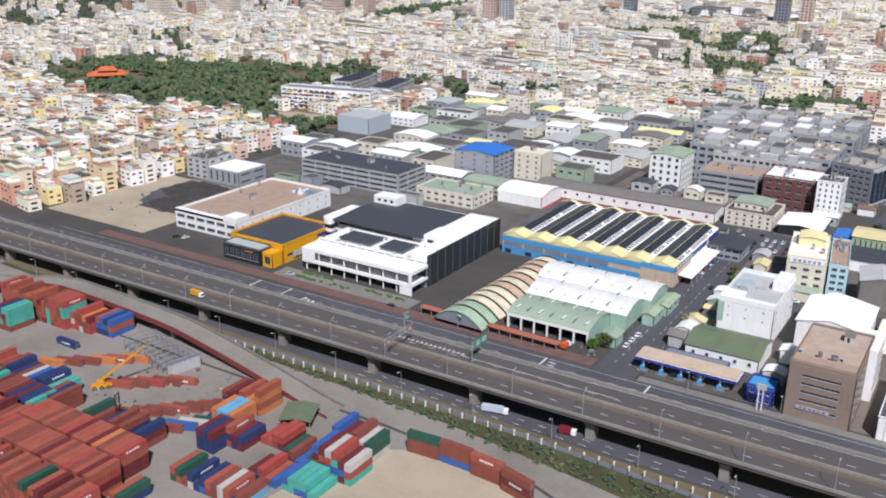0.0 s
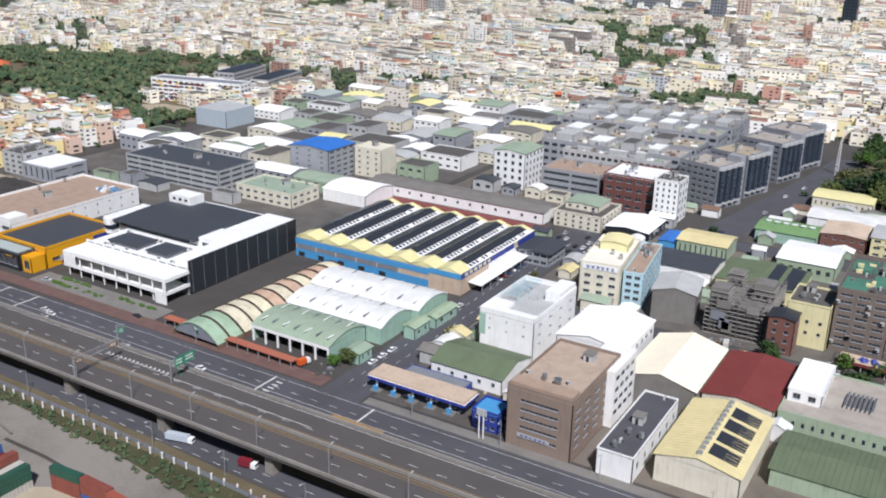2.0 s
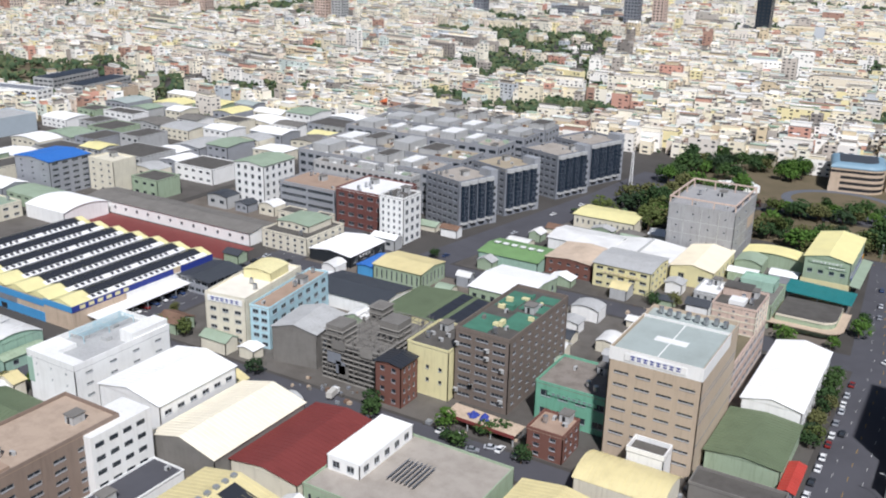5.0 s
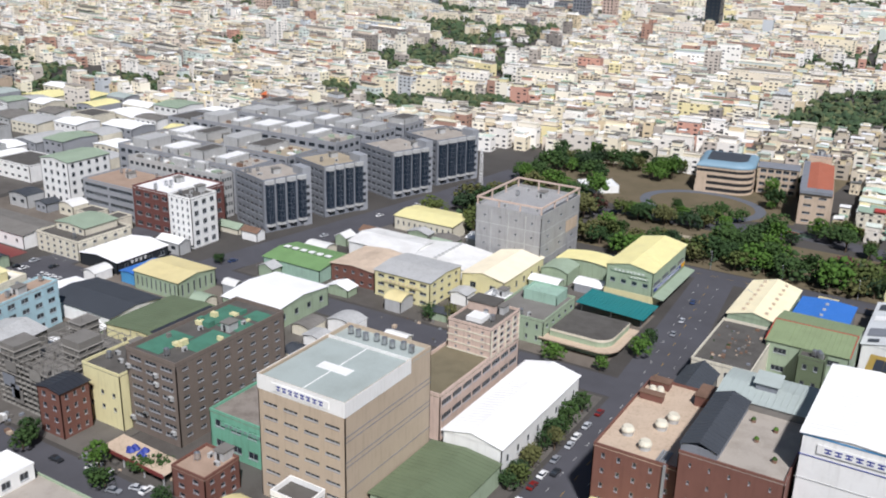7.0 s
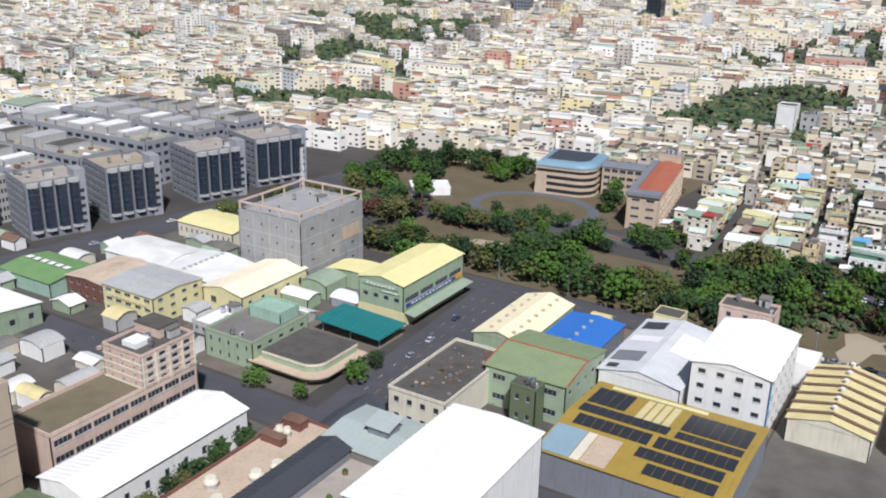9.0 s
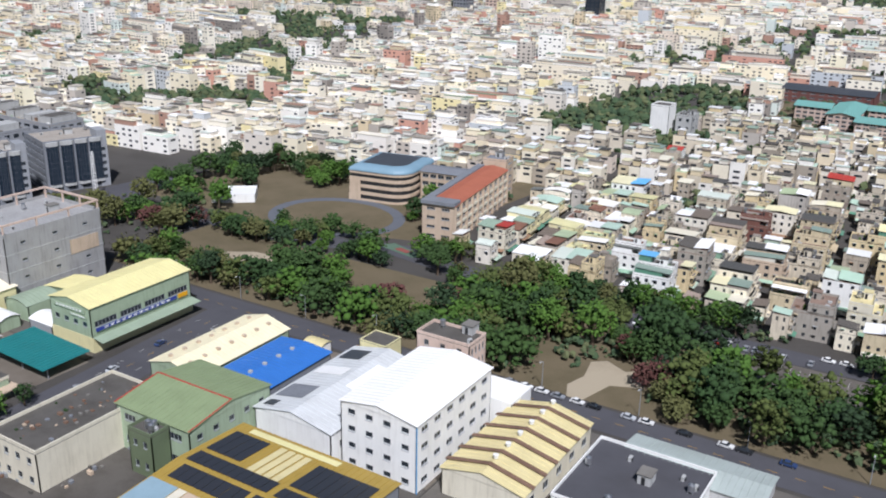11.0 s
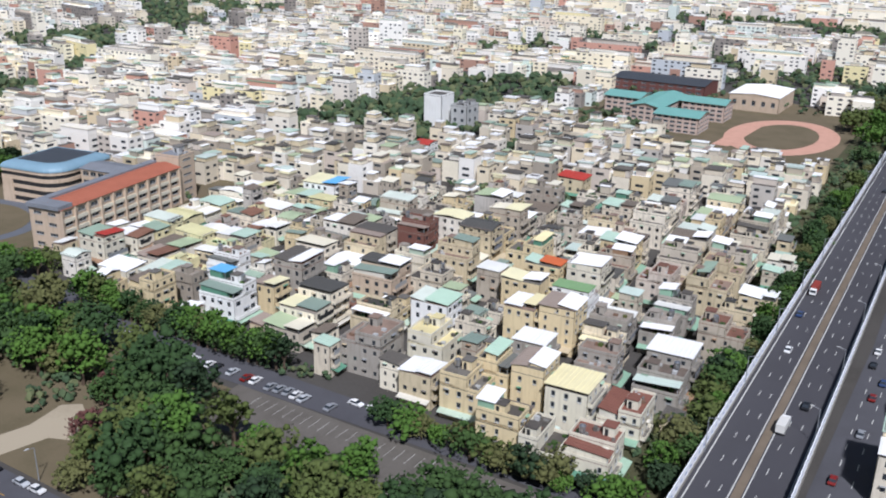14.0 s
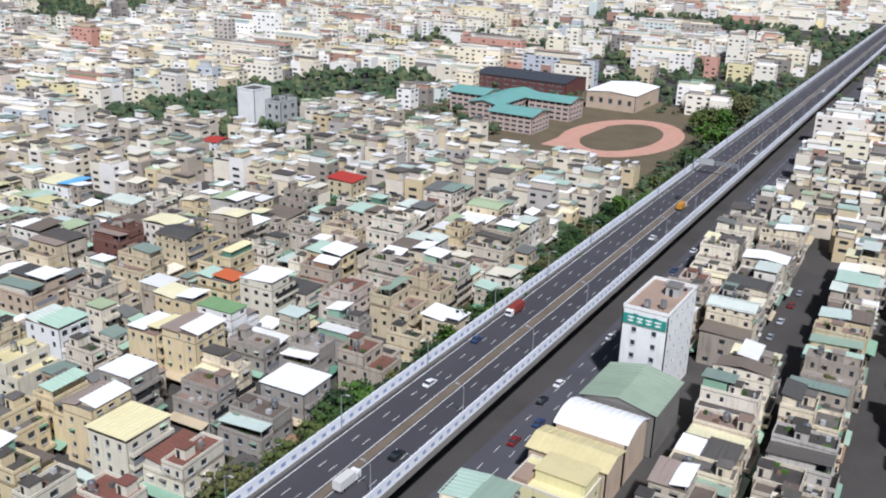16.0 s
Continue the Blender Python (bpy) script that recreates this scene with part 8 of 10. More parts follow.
s.box(-2.6, 2.6, -0.9, 0.9, 0.5, 1.3, M_crane)
s.box(-1.2, 0.8, -0.8, 0.8, 1.3, 2.3, M_crane)
part("body", s, t)
s = Solid()
s.beam((-0.6, 0, 2.0), (8.5, 0, 8.4), 0.5, M_crane)
s.beam((7.5, 0, 7.7), (12.0, 0, 10.9), 0.3, M_crane)
part("boom", s, t, "orange telescopic boom")
for a in (-1.8, 0, 1.8):
    for b in (-0.9, 0.9):
        part("wheel", BIGWHEEL, t, at=pose(a, b, 0.5))
# steel frame hall in the yard
t = thing("steel_frame", "grey open steel frame hall with a partly clad wall", "steel frame", -193, 159.5, 0.05, -12)
s = Solid()
for k in range(9):
    x = -12 + 3 * k
    for y in (-5, 5):
        s.beam((x, y, 0), (x, y, 3.2), 0.22, M_slate)
    s.beam((x, -5, 3.2), (x, 0, 4.2), 0.2, M_slate)
    s.beam((x, 0, 4.2), (x, 5, 3.2), 0.2, M_slate)
for y, z in ((-5, 3.2), (-2.5, 3.7), (0, 4.2), (2.5, 3.7), (5, 3.2)):
    s.beam((-12, y, z), (12, y, z), 0.15, M_slate)
part("frame", s, t)
s = Solid()
s.box(11.8, 12.2, -5, 5, 0.0, 3.3, M_lightgrey)
s.box(11.7, 12.3, -5, 5, 3.3, 4.2, M_slate)
part("wall_panel", s, t, "grey wall panel")
t = thing("green_tarp_shelter", "faded green canvas shelter on posts", "shelter", -137, 153.6, 0.05, 25)
s = Solid()
s.gable(-4, 4, -4.5, 4.5, 2.6, 0.6, M_olive, over=0.2, ribs=0)
for a in (-3.8, 3.8):
    for b in (-4.2, 0, 4.2):
        s.box(a - 0.08, a + 0.08, b - 0.08, b + 0.08, 0, 2.6, M_galv)
part("canopy", s, t)

# ---- trees ----
def crown_mesh(seed, rx, rz, leaf, n=58, m=480):
    """A crown of many uneven leaf clumps and loose leaves with gaps; base of the crown at z = 0."""
    r = random.Random(seed)
    s = Solid()
    lobes = [(r.uniform(-0.45, 0.45) * rx, r.uniform(-0.45, 0.45) * rx, rz * r.uniform(0.45, 1.25), r.uniform(0.38, 0.7) * rx) for _ in range(7)]

    def clump(x, y, z, q):
        pts, k = [], 5
        for a, el in [(0, 90)] + [(72 * i, 28) for i in range(k)] + [(72 * i + 36, -25) for i in range(k)] + [(0, -90)]:
            f = q * r.uniform(0.6, 1.35)
            pts.append((x + f * math.cos(radians(a)) * math.cos(radians(el)), y + f * math.sin(radians(a)) * math.cos(radians(el)), z + 0.8 * f * math.sin(radians(el))))
        faces = [(0, 1 + i, 1 + (i + 1) % k) for i in range(k)] + [(1 + i, 1 + k + i, 1 + (i + 1) % k) for i in range(k)] + [(1 + (i + 1) % k, 1 + k + i, 1 + k + (i + 1) % k) for i in range(k)] + [(1 + 2 * k, 1 + k + (i + 1) % k, 1 + k + i) for i in range(k)]
        s.hull(pts, faces, leaf)
    for _ in range(n):
        lx, ly, lz, lr = r.choice(lobes)
        a, el = r.uniform(0, 2 * math.pi), math.asin(r.uniform(-0.6, 1))
        clump(lx + lr * math.cos(a) * math.cos(el), ly + lr * math.sin(a) * math.cos(el), lz + lr * 0.75 * math.sin(el), rx * r.uniform(0.08, 0.2))
    for _ in range(m):
        lx, ly, lz, lr = r.choice(lobes)
        a, el = r.uniform(0, 2 * math.pi), math.asin(r.uniform(-0.7, 1))
        f = lr * r.uniform(0.9, 1.35)
        p = Vector((lx + f * math.cos(a) * math.cos(el), ly + f * math.sin(a) * math.cos(el), lz + f * 0.75 * math.sin(el)))
        u = Vector((r.uniform(-1, 1), r.uniform(-1, 1), r.uniform(-0.6, 0.6))).normalized() * r.uniform(0.15, 0.3)
        v = u.orthogonal().normalized() * r.uniform(0.1, 0.22)
        s.face([p - u, p - v, p + u, p + v], leaf)
    me = s.mesh("crown")
    me.polygons.foreach_set("use_smooth", [len(f) == 3 for f in s.f])
    return me


def trunk_mesh(seed, h, rad):
    r = random.Random(seed)
    s = Solid()
    s.cyl(0, 0, 0, h, rad, M_bark, 7, top=rad * 0.7)
    for k in range(4):
        a = 2 * math.pi * k / 4 + r.uniform(-0.4, 0.4)
        q = (math.cos(a) * h * 0.5, math.sin(a) * h * 0.5, h + h * r.uniform(0.5, 0.9))
        s.beam((0, 0, h * 0.9), q, rad * 0.8, M_bark)
    return s.mesh("tree")


TREES = [(trunk_mesh(k, hh, 0.22), crown_mesh(k + 50, rx, rz, M_leaf_red if k == 6 else M_leaf), hh) for k, (hh, rx, rz) in enumerate(((1.6, 3.0, 2.2), (1.8, 2.6, 2.4), (1.4, 3.4, 2.0), (2.0, 2.2, 2.8), (1.5, 2.8, 2.0), (1.2, 2.0, 1.6), (1.4, 2.4, 2.0)))]
trr = random.Random(9)


def tree(x, y, size=1.0, kind=None, label="broad dark green street tree with uneven crown"):
    k = trr.randint(0, 5) if kind is None else kind
    tm, cm, hh = TREES[k]
    f = size * trr.uniform(0.8, 1.2)
    ob = whole("tree", tm, label, "tree", group="trees", at=pose(x, y, 0, 0, 0, trr.uniform(0, 360)) @ Matrix.Diagonal((f, f, f * trr.uniform(0.85, 1.15), 1)))
    part("crown", cm, ob, at=pose(0, 0, hh * 0.75))


CLEARING = [(104, 510), (98, 525), (136, 514), (146, 509), (140, 501), (118, 502)]
PLAZA = [(182, 484), (200, 484), (202, 498), (202, 508), (192, 506), (184, 508)]


def grove(poly, n, size, gap=2.6, label="broad dark green park tree with uneven crown"):
    xs, ys = [p[0] for p in poly], [p[1] for p in poly]
    put, tries = [], 0
    while len(put) < n and tries < n * 40:
        tries += 1
        x, y = trr.uniform(min(xs), max(xs)), trr.uniform(min(ys), max(ys))
        if inside(x, y, poly) and not inside(x, y, CLEARING) and not inside(x, y, PLAZA) and all((x - a) ** 2 + (y - b) ** 2 > gap * gap for a, b in put) and free(x - 1, x + 1, y - 1, y + 1, 0):
            put.append((x, y))
            tree(x, y, size, 6 if trr.random() < 0.012 else None, label)


grove([(90, 489), (172, 488), (166, 503), (120, 516), (84, 512)], 36, 1.65, 3.4)
grove([(168, 507), (182, 507), (197, 500), (202, 488), (288, 488), (288, 512), (212, 513), (190, 524), (150, 524), (118, 516)], 70, 1.85, 3.9)
grove([(44, 488), (96, 488), (84, 500), (50, 498)], 12, 1.4)
grove([(44, 515), (60, 517), (104, 526), (160, 522), (160, 526), (100, 535), (44, 526)], 24, 1.35)
for k in range(27):
    tree(149 + 2.35 * k, 535.2 + trr.uniform(-0.4, 0.4) + 0.06 * k, 1.3, trr.choice((1, 3)), "dark green tree in a dense row before the houses")
for k in range(14):
    tree(240 + 3.5 * k, 530.8 + trr.uniform(-1, 1), 1.1)
for k in range(34):
    y = 540 + 7.0 * k
    tree(freeway_x(y) - 12 + trr.uniform(-2.2, 2.2), y, 1.3)
    if k < 26:
        tree(freeway_x(y) - 13 + trr.uniform(-1.5, 1.5), y + 3.4, 1.2, trr.choice((0, 1, 3)))
grove([(264, 862), (272, 780), (284, 780), (280, 930), (256, 930)], 12, 1.9, 4.5)
grove([(112, 536), (126, 538), (128, 546), (114, 550)], 6, 1.3)
grove([(-8, 530), (30, 540), (40, 552), (20, 560), (-8, 580)], 10, 1.7, 3.4)
grove([(19, 562), (26, 571), (42, 587), (26, 609), (1, 603), (-10, 584)], 26, 1.5, 3.0)
grove([(16, 515), (58, 519), (90, 541), (86, 546), (50, 528), (14, 524)], 16, 1.2, 3.0)
tree(190.8, 509.5, 1.3, 6, "dark red-leaved park tree beside the sandy clearing")
grove([(88, 566), (98, 566), (98, 600), (88, 600)], 5, 1.3)
grove([(36, 580), (54, 584), (54, 604), (24, 606)], 8, 1.6)
grove([(-20, 470), (20, 470), (22, 500), (-10, 505)], 13, 1.7, 3.4)
grove([(50, 478), (72, 474), (72, 500), (50, 500)], 9, 1.6)
grove([(-6, 505), (40, 500), (40, 530), (-4, 524)], 12, 1.7, 3.4)
for x, y in ((-92, 233), (-90, 236), (-74, 262), (-72, 268), (-70, 309), (-66, 310), (-62, 309), (-74, 316), (-38, 401), (-30, 302), (4, 303), (6, 300), (24, 304), (36, 309), (33, 307), (94.5, 342), (94.4, 347), (94.8, 353), (94.3, 358), (94.6, 364), (94.5, 371), (94.4, 378), (30, 300.5), (26, 301), (44, 301.5), (78, 398), (96, 345), (95, 352), (96, 360), (95, 366), (95, 412), (95, 420), (90, 399), (44, 404), (38, 402)):
    tree(x, y, 0.9)

for x, y in ((199, 498), (202, 501), (205, 497)):
    tree(x, y, 1.5, 6, "reddish brown park tree with uneven crown")

# far woods and street greenery, uncountable
def far_trees(name, label, spots, seed):
    r = random.Random(seed)
    V, Fc = [], []
    for x, y, q in spots:
        for _ in range(4 if y < 560 else 3 if y < 900 and x > -260 else 2 if y < 1000 else 1):
            cx, cy, cz = x + r.uniform(-0.8, 0.8) * q, y + r.uniform(-0.8, 0.8) * q, q * r.uniform(0.5, 1.1)
            f = q * (r.uniform(0.3, 0.62) if y < 1000 else r.uniform(0.5, 0.8))
            n0 = len(V)
            for a, el in [(0, 90)] + [(72 * i, 25) for i in range(5)] + [(72 * i + 36, -30) for i in range(5)]:
                g = f * r.uniform(0.5, 1.4)
                V.append((cx + g * math.cos(radians(a)) * math.cos(radians(el)), cy + g * math.sin(radians(a)) * math.cos(radians(el)), cz + 0.9 * g * math.sin(radians(el))))
            Fc += [(n0, n0 + 1 + i, n0 + 1 + (i + 1) % 5) for i in range(5)] + [(n0 + 1 + i, n0 + 6 + i, n0 + 1 + (i + 1) % 5) for i in range(5)] + [(n0 + 1 + (i + 1) % 5, n0 + 6 + i, n0 + 6 + (i + 1) % 5) for i in range(5)] + [tuple(n0 + 10 - i for i in range(5))]
    me = bpy.data.meshes.new(name)
    me.from_pydata(V, [], Fc)
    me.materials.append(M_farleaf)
    me.update()
    whole(name, me, label, "trees", kind="stuff")


def scrub(poly, n, lo, hi):
    xs, ys = [p[0] for p in poly], [p[1] for p in poly]
    out = []
    while len(out) < n:
        x, y = trr.uniform(min(xs), max(xs)), trr.uniform(min(ys), max(ys))
        if inside(x, y, poly) and not inside(x, y, CLEARING) and not inside(x, y, PLAZA):
            out.append((x, y, trr.uniform(lo, hi)))
    return out


far_trees("undergrowth", "dark green shrubs and low trees between the park trees",
          scrub([(118, 514), (170, 506), (200, 490), (288, 489), (288, 511), (212, 512), (190, 523), (150, 523)], 260, 0.8, 2.0)
          + scrub([(90, 489), (172, 488), (166, 503), (120, 516), (84, 512)], 130, 0.7, 1.7)
          + scrub([(-20, 470), (20, 470), (40, 530), (30, 545), (-8, 570)], 90, 0.8, 2.0)
          + scrub([(-200, 175.6), (-131, 172.8), (-66, 168), (0, 158), (0, 170), (-66, 176), (-200, 177.5)], 420, 0.3, 0.9)
          + scrub([(281, 540), (287, 540), (279, 800), (273, 800)], 150, 0.8, 1.8)
          + scrub([(262, 860), (284, 780), (282, 960), (240, 960)], 90, 1.5, 3.2)
          + scrub([(152, 537), (220, 536), (220, 540), (152, 540)], 60, 0.8, 1.6), 8)

# ---- the city to the horizon ----
VIEW = [(-345, 228), (-460, 200), (-1700, 960), (-1700, 1250), (-1050, 1850), (-280, 2450), (430, 2400), (430, 560), (340, 560), (345, 690), (310, 700), (290, 650), (240, 650), (112, 615), (112, 605), (-20, 590), (-165, 565), (-330, 470), (-340, 330)]
WOODS = {
    "park_wood": [(-542, 407), (-471, 396), (-450, 410), (-407, 414), (-382, 394), (-351, 391), (-343, 424), (-364, 453), (-424, 458), (-424, 480), (-418, 500), (-440, 540), (-457, 575), (-432, 594), (-491, 672), (-496, 624), (-539, 600), (-589, 617), (-598, 586), (-608, 545), (-642, 529), (-671, 517), (-676, 481), (-600, 425)],
    "school_wood": [(-357, 488), (-406, 548), (-404, 520), (-396, 498), (-362, 486)],
    "temple_wood": [(-609, 412), (-693, 488), (-687, 534), (-654, 582), (-610, 512), (-600, 450)],
    "dark_belt": [(-840, 538), (-841, 576), (-805, 622), (-843, 648), (-873, 599)],
    "country_belt": [(-699, 919), (-670, 986), (-690, 1128), (-680, 1206), (-756, 1269), (-789, 1162), (-761, 1026)],
    "hall_wood": [(-383, 1040), (-316, 944), (-282, 931), (-313, 1039), (-354, 1092)],
    "canal_wood": [(-432, 1042), (-388, 971), (-350, 974), (-317, 1006), (-327, 1082), (-366, 1125), (-385, 1049)],
    "row_wood": [(-520, 651), (-450, 631), (-330, 602), (-308, 620), (-275, 595), (-311, 578), (-405, 599), (-467, 616)],
    "lane_wood": [(-222, 664), (-181, 647), (-179, 673), (-206, 691)],
    "avenue_wood": [(-128, 612), (-116, 630), (-94, 646), (-60, 655), (-72, 690), (-99, 706), (-133, 700), (-149, 668), (-174, 660), (-222, 664), (-201, 648)],
    "avenue_trees": [(-120, 713), (-95, 732), (-149, 800), (-165, 880), (-185, 885), (-161, 789), (-131, 728)],
    "river_park": [(-268, 829), (-209, 786), (-176, 800), (-207, 848), (-270, 882)],
    "river_edge": [(-281, 912), (-313, 1002), (-253, 964), (-230, 884)],
    "campus_wood": [(77.8, 694), (93.4, 702), (114, 745), (126.8, 789), (136.5, 805), (138.7, 851), (102, 895), (81, 872), (56, 829), (60.7, 791), (50, 745), (54.4, 712)],
    "track_wood": [(215, 915), (262, 905), (284, 860), (280, 980), (220, 970)],
    "band_wood": [(-381, 579), (-397, 654), (-366, 624), (-282, 640), (-262, 610), (-295, 582), (-325, 607), (-335, 570)],
    "hill_wood": [(-560, 1250), (-380, 1120), (-350, 1180), (-540, 1320)],
    "river_wood": [(100, 1180), (270, 1120), (280, 1260), (110, 1300)],
    "far_wood": [(-1500, 1000), (-1050, 850), (-1000, 900), (-1450, 1080)],
    "north_belt": [(-620, 1010), (-300, 1010), (-200, 1060), (-220, 1110), (-420, 1060), (-640, 1070)],
    "horizon_belt": [(-1300, 1420), (-500, 1700), (200, 1650), (200, 1800), (-520, 1850), (-1350, 1520)],
}
COUNTRY = [(-983, 633), (-912, 633), (-952, 755), (-924, 796), (-883, 885), (-813, 982), (-771, 977), (-840, 1118), (-899, 1291), (-1050, 1850), (-1750, 1300), (-1750, 940), (-1200, 600)]
FIELDS = {"dry_field": [(-470, 508), (-444, 549), (-459, 563), (-484, 522)], "dry_yard": [(-411, 446), (-382, 428), (-363, 441), (-369, 458), (-399, 458)]}
for field in FIELDS.values():
    slab("park_field", "dry sandy field among the park trees", "field", field, 0.06, M_sand, thick=0.03)
CLEAR = [*FIELDS.values(), [(-424, 462), (-350, 478), (-354, 498), (-430, 486)], [(-350, 422), (-312, 422), (-312, 462), (-350, 462)], [(-630, 448), (-596, 440), (-568, 486), (-606, 502)], [(-440, 548), (-400, 516), (-362, 512), (-372, 570), (-440, 574)]]
fr = random.Random(33)


def far_city():
    S = {}

    def solid(k):
        return S.setdefault(k, Solid())

    def turned(c, sn, cx, cy, u, v):
        return cx + u * c - v * sn, cy + u * sn + v * c
    spots = []
    for ang, test in ((-10, lambda x, y: x < -150), (4, lambda x, y: x >= -150)):
        c, sn = math.cos(radians(ang)), math.sin(radians(ang))
        v = 0.0
        lane = 0
        while v < 2700:
            far = v > 1150
            du, dv = (12.0, 11.0) if far else (7.6, 7.2) if v < 780 else (9.0, 8.0)
            u = -2000.0 + fr.uniform(0, 6)
            while u < 700:
                x, y = u * c - v * sn, u * sn + v * c
                step = du * fr.choice((0.7, 0.85, 1.0, 1.0, 1.2, 1.5, 2.1) if y > 800 or x < 60 else (0.65, 0.75, 0.85, 1.0))
                if test(x, y) and inside(x, y, VIEW):
                    if any(inside(x, y, p) for p in CLEAR):
                        u += step
                        continue
                    if inside(x, y, COUNTRY) and fr.random() > 0.14:
                        if fr.random() < 0.42:
                            spots.append((x, y, fr.uniform(2.6, 5.0)))
                        u += step
                        continue
                    if inside(x, y, [(205, 775), (272, 765), (272, 866), (208, 872)]):
                        u += step
                        continue
                    wood = any(inside(x, y, p) for p in WOODS.values())
                    if wood:
                        for _ in range(3 if x > -345 or noise.noise((x * 0.02, y * 0.02, 1.0)) > -0.4 else 0):
                            spots.append((x + fr.uniform(-4, 4), y + fr.uniform(-4, 4), fr.uniform(2.6, 4.6)))
                    elif not (x < -318 and y < 405) and not (x > 60 and y < 720) and x < 300 and noise.noise((x * 0.0065, y * 0.0065, 3.0)) > 0.2 and fr.random() < 0.8:
                        spots.append((x, y, fr.uniform(2.8, 4.6)))
                        spots.append((x + fr.uniform(-4, 4), y + fr.uniform(-4, 4), fr.uniform(2.2, 4.0)))
                    elif fr.random() < 0.9 and free(x - 5, x + 5, y - 4, y + 4, 0.5) and not (abs(x - freeway_x(y)) < (24 if x < freeway_x(y) else 20)) and not inside(x, y, [(150, 790), (215, 768), (275, 758), (275, 868), (215, 912), (135, 912)]):
                        w, d = step * fr.uniform(0.86, 1.0), dv * fr.uniform(0.78, 0.98)
                        n = fr.choice((2, 2, 3, 3, 3, 4) if y < 800 and x > 90 else (2, 3, 3, 3, 4, 4, 5)) if fr.random() < 0.97 or y < 800 else fr.randint(6, 10)
                        slab_row = (y > 900 or (x < 30 and y > 660)) and x < 230 and fr.random() < (0.06 if x < -250 else 0.03)
                        if slab_row:
                            w, n = fr.uniform(24, 42), fr.choice((4, 5, 5, 6))
                            step = w + 3
                        h = n * 2.25 + fr.choice((0, 0, 0.5, 0.9))
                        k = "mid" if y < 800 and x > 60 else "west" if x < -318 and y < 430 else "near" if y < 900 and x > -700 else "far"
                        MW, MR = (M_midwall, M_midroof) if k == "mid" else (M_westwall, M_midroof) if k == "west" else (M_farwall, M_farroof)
                        s = solid(k)
                        a = ang + fr.uniform(-2, 2)
                        cc, ss = math.cos(radians(a)), math.sin(radians(a))
                        q = [turned(cc, ss, x, y, i * w / 2, j * d / 2) for i, j in ((-1, -1), (1, -1), (1, 1), (-1, 1))]
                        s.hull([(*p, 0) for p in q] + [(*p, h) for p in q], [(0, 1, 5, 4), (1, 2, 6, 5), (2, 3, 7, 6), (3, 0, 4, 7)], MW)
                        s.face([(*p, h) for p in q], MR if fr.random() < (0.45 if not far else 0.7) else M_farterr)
                        for e, length in ((0, w), (1, d)):
                            A, B = q[e], q[e + 1]
                            nx, ny = (B[1] - A[1]) / length, -(B[0] - A[0]) / length
                            m = max(1, int(length / (4.5 if far else 3.2)))
                            for f in range(n):
                                z0, z1 = f * 2.25 + 0.8, f * 2.25 + 1.7
                                for g in range(m):
                                    if fr.random() < (0.72 if far else 0.36):
                                        continue
                                    t0, t1 = (g + 0.25) / m, (g + 0.7) / m
                                    P = [(A[0] + (B[0] - A[0]) * t + nx * 0.05, A[1] + (B[1] - A[1]) * t + ny * 0.05) for t in (t0, t1)]
                                    s.face([(*P[0], z0), (*P[1], z0), (*P[1], z1), (*P[0], z1)], M_glass)
                        for _ in range(4 if slab_row else fr.choice((1, 2, 2, 3)) if not far else fr.choice((0, 1, 1))):
                            i0, j0 = fr.uniform(-0.5, -0.1) * w, fr.uniform(-0.5, -0.1) * d
                            i1, j1 = fr.uniform(0.1, 0.5) * w, fr.uniform(0.1, 0.5) * d
                            hh = fr.uniform(1.2, 2.4)
                            b = [turned(cc, ss, x, y, i, j) for i, j in ((i0, j0), (i1, j0), (i1, j1), (i0, j1))]
                            s.hull([(*p, h + 0.02) for p in b] + [(*p, h + hh) for p in b], [(0, 1, 5, 4), (1, 2, 6, 5), (2, 3, 7, 6), (3, 0, 4, 7)], MW)
                            b = [turned(cc, ss, x, y, i, j) for i, j in ((i0 - 0.25, j0 - 0.25), (i1 + 0.25, j0 - 0.25), (i1 + 0.25, j1 + 0.25), (i0 - 0.25, j1 + 0.25))]
                            up = fr.uniform(0, 0.5)
                            s.hull([(*p, h + hh) for p in b] + [(*p, h + hh + 0.12 + (up if k2 < 2 else 0)) for k2, p in enumerate(b)], [(3, 2, 1, 0), (4, 5, 6, 7), (0, 1, 5, 4), (1, 2, 6, 5), (2, 3, 7, 6), (3, 0, 4, 7)], MR)
                    elif x < 300 and fr.random() < 0.7:
                        spots.append((x, y, fr.uniform(1.8, 3.4)))
                u += step + (fr.uniform(5, 9) if fr.random() < 0.09 else 0)
            lane += 1
            v += dv + (fr.uniform(3.5, 6.0) if lane % 2 == 0 else 0.3)
    for k, s in S.items():
        whole("far_houses", s, "dense pale town houses with roof shelters stretching away", "houses", kind="stuff")
    far_trees("far_trees", "dark green trees between the distant houses", spots, 4)


# factory quarter behind the showrooms, and small sheds in the gaps
ir = random.Random(12)
FMATS = [M_whitesheet] * 5 + [M_greensheet] * 3 + [M_yellowsheet, M_lightgrey, M_greytiles, M_darkroof, M_concrete, M_whitesheet]


SMATS = [M_oldsheet, M_oldsheet, M_greensheet, M_concrete, M_rust, M_darkroof, M_tansheet, M_whitesheet, M_lightgrey]


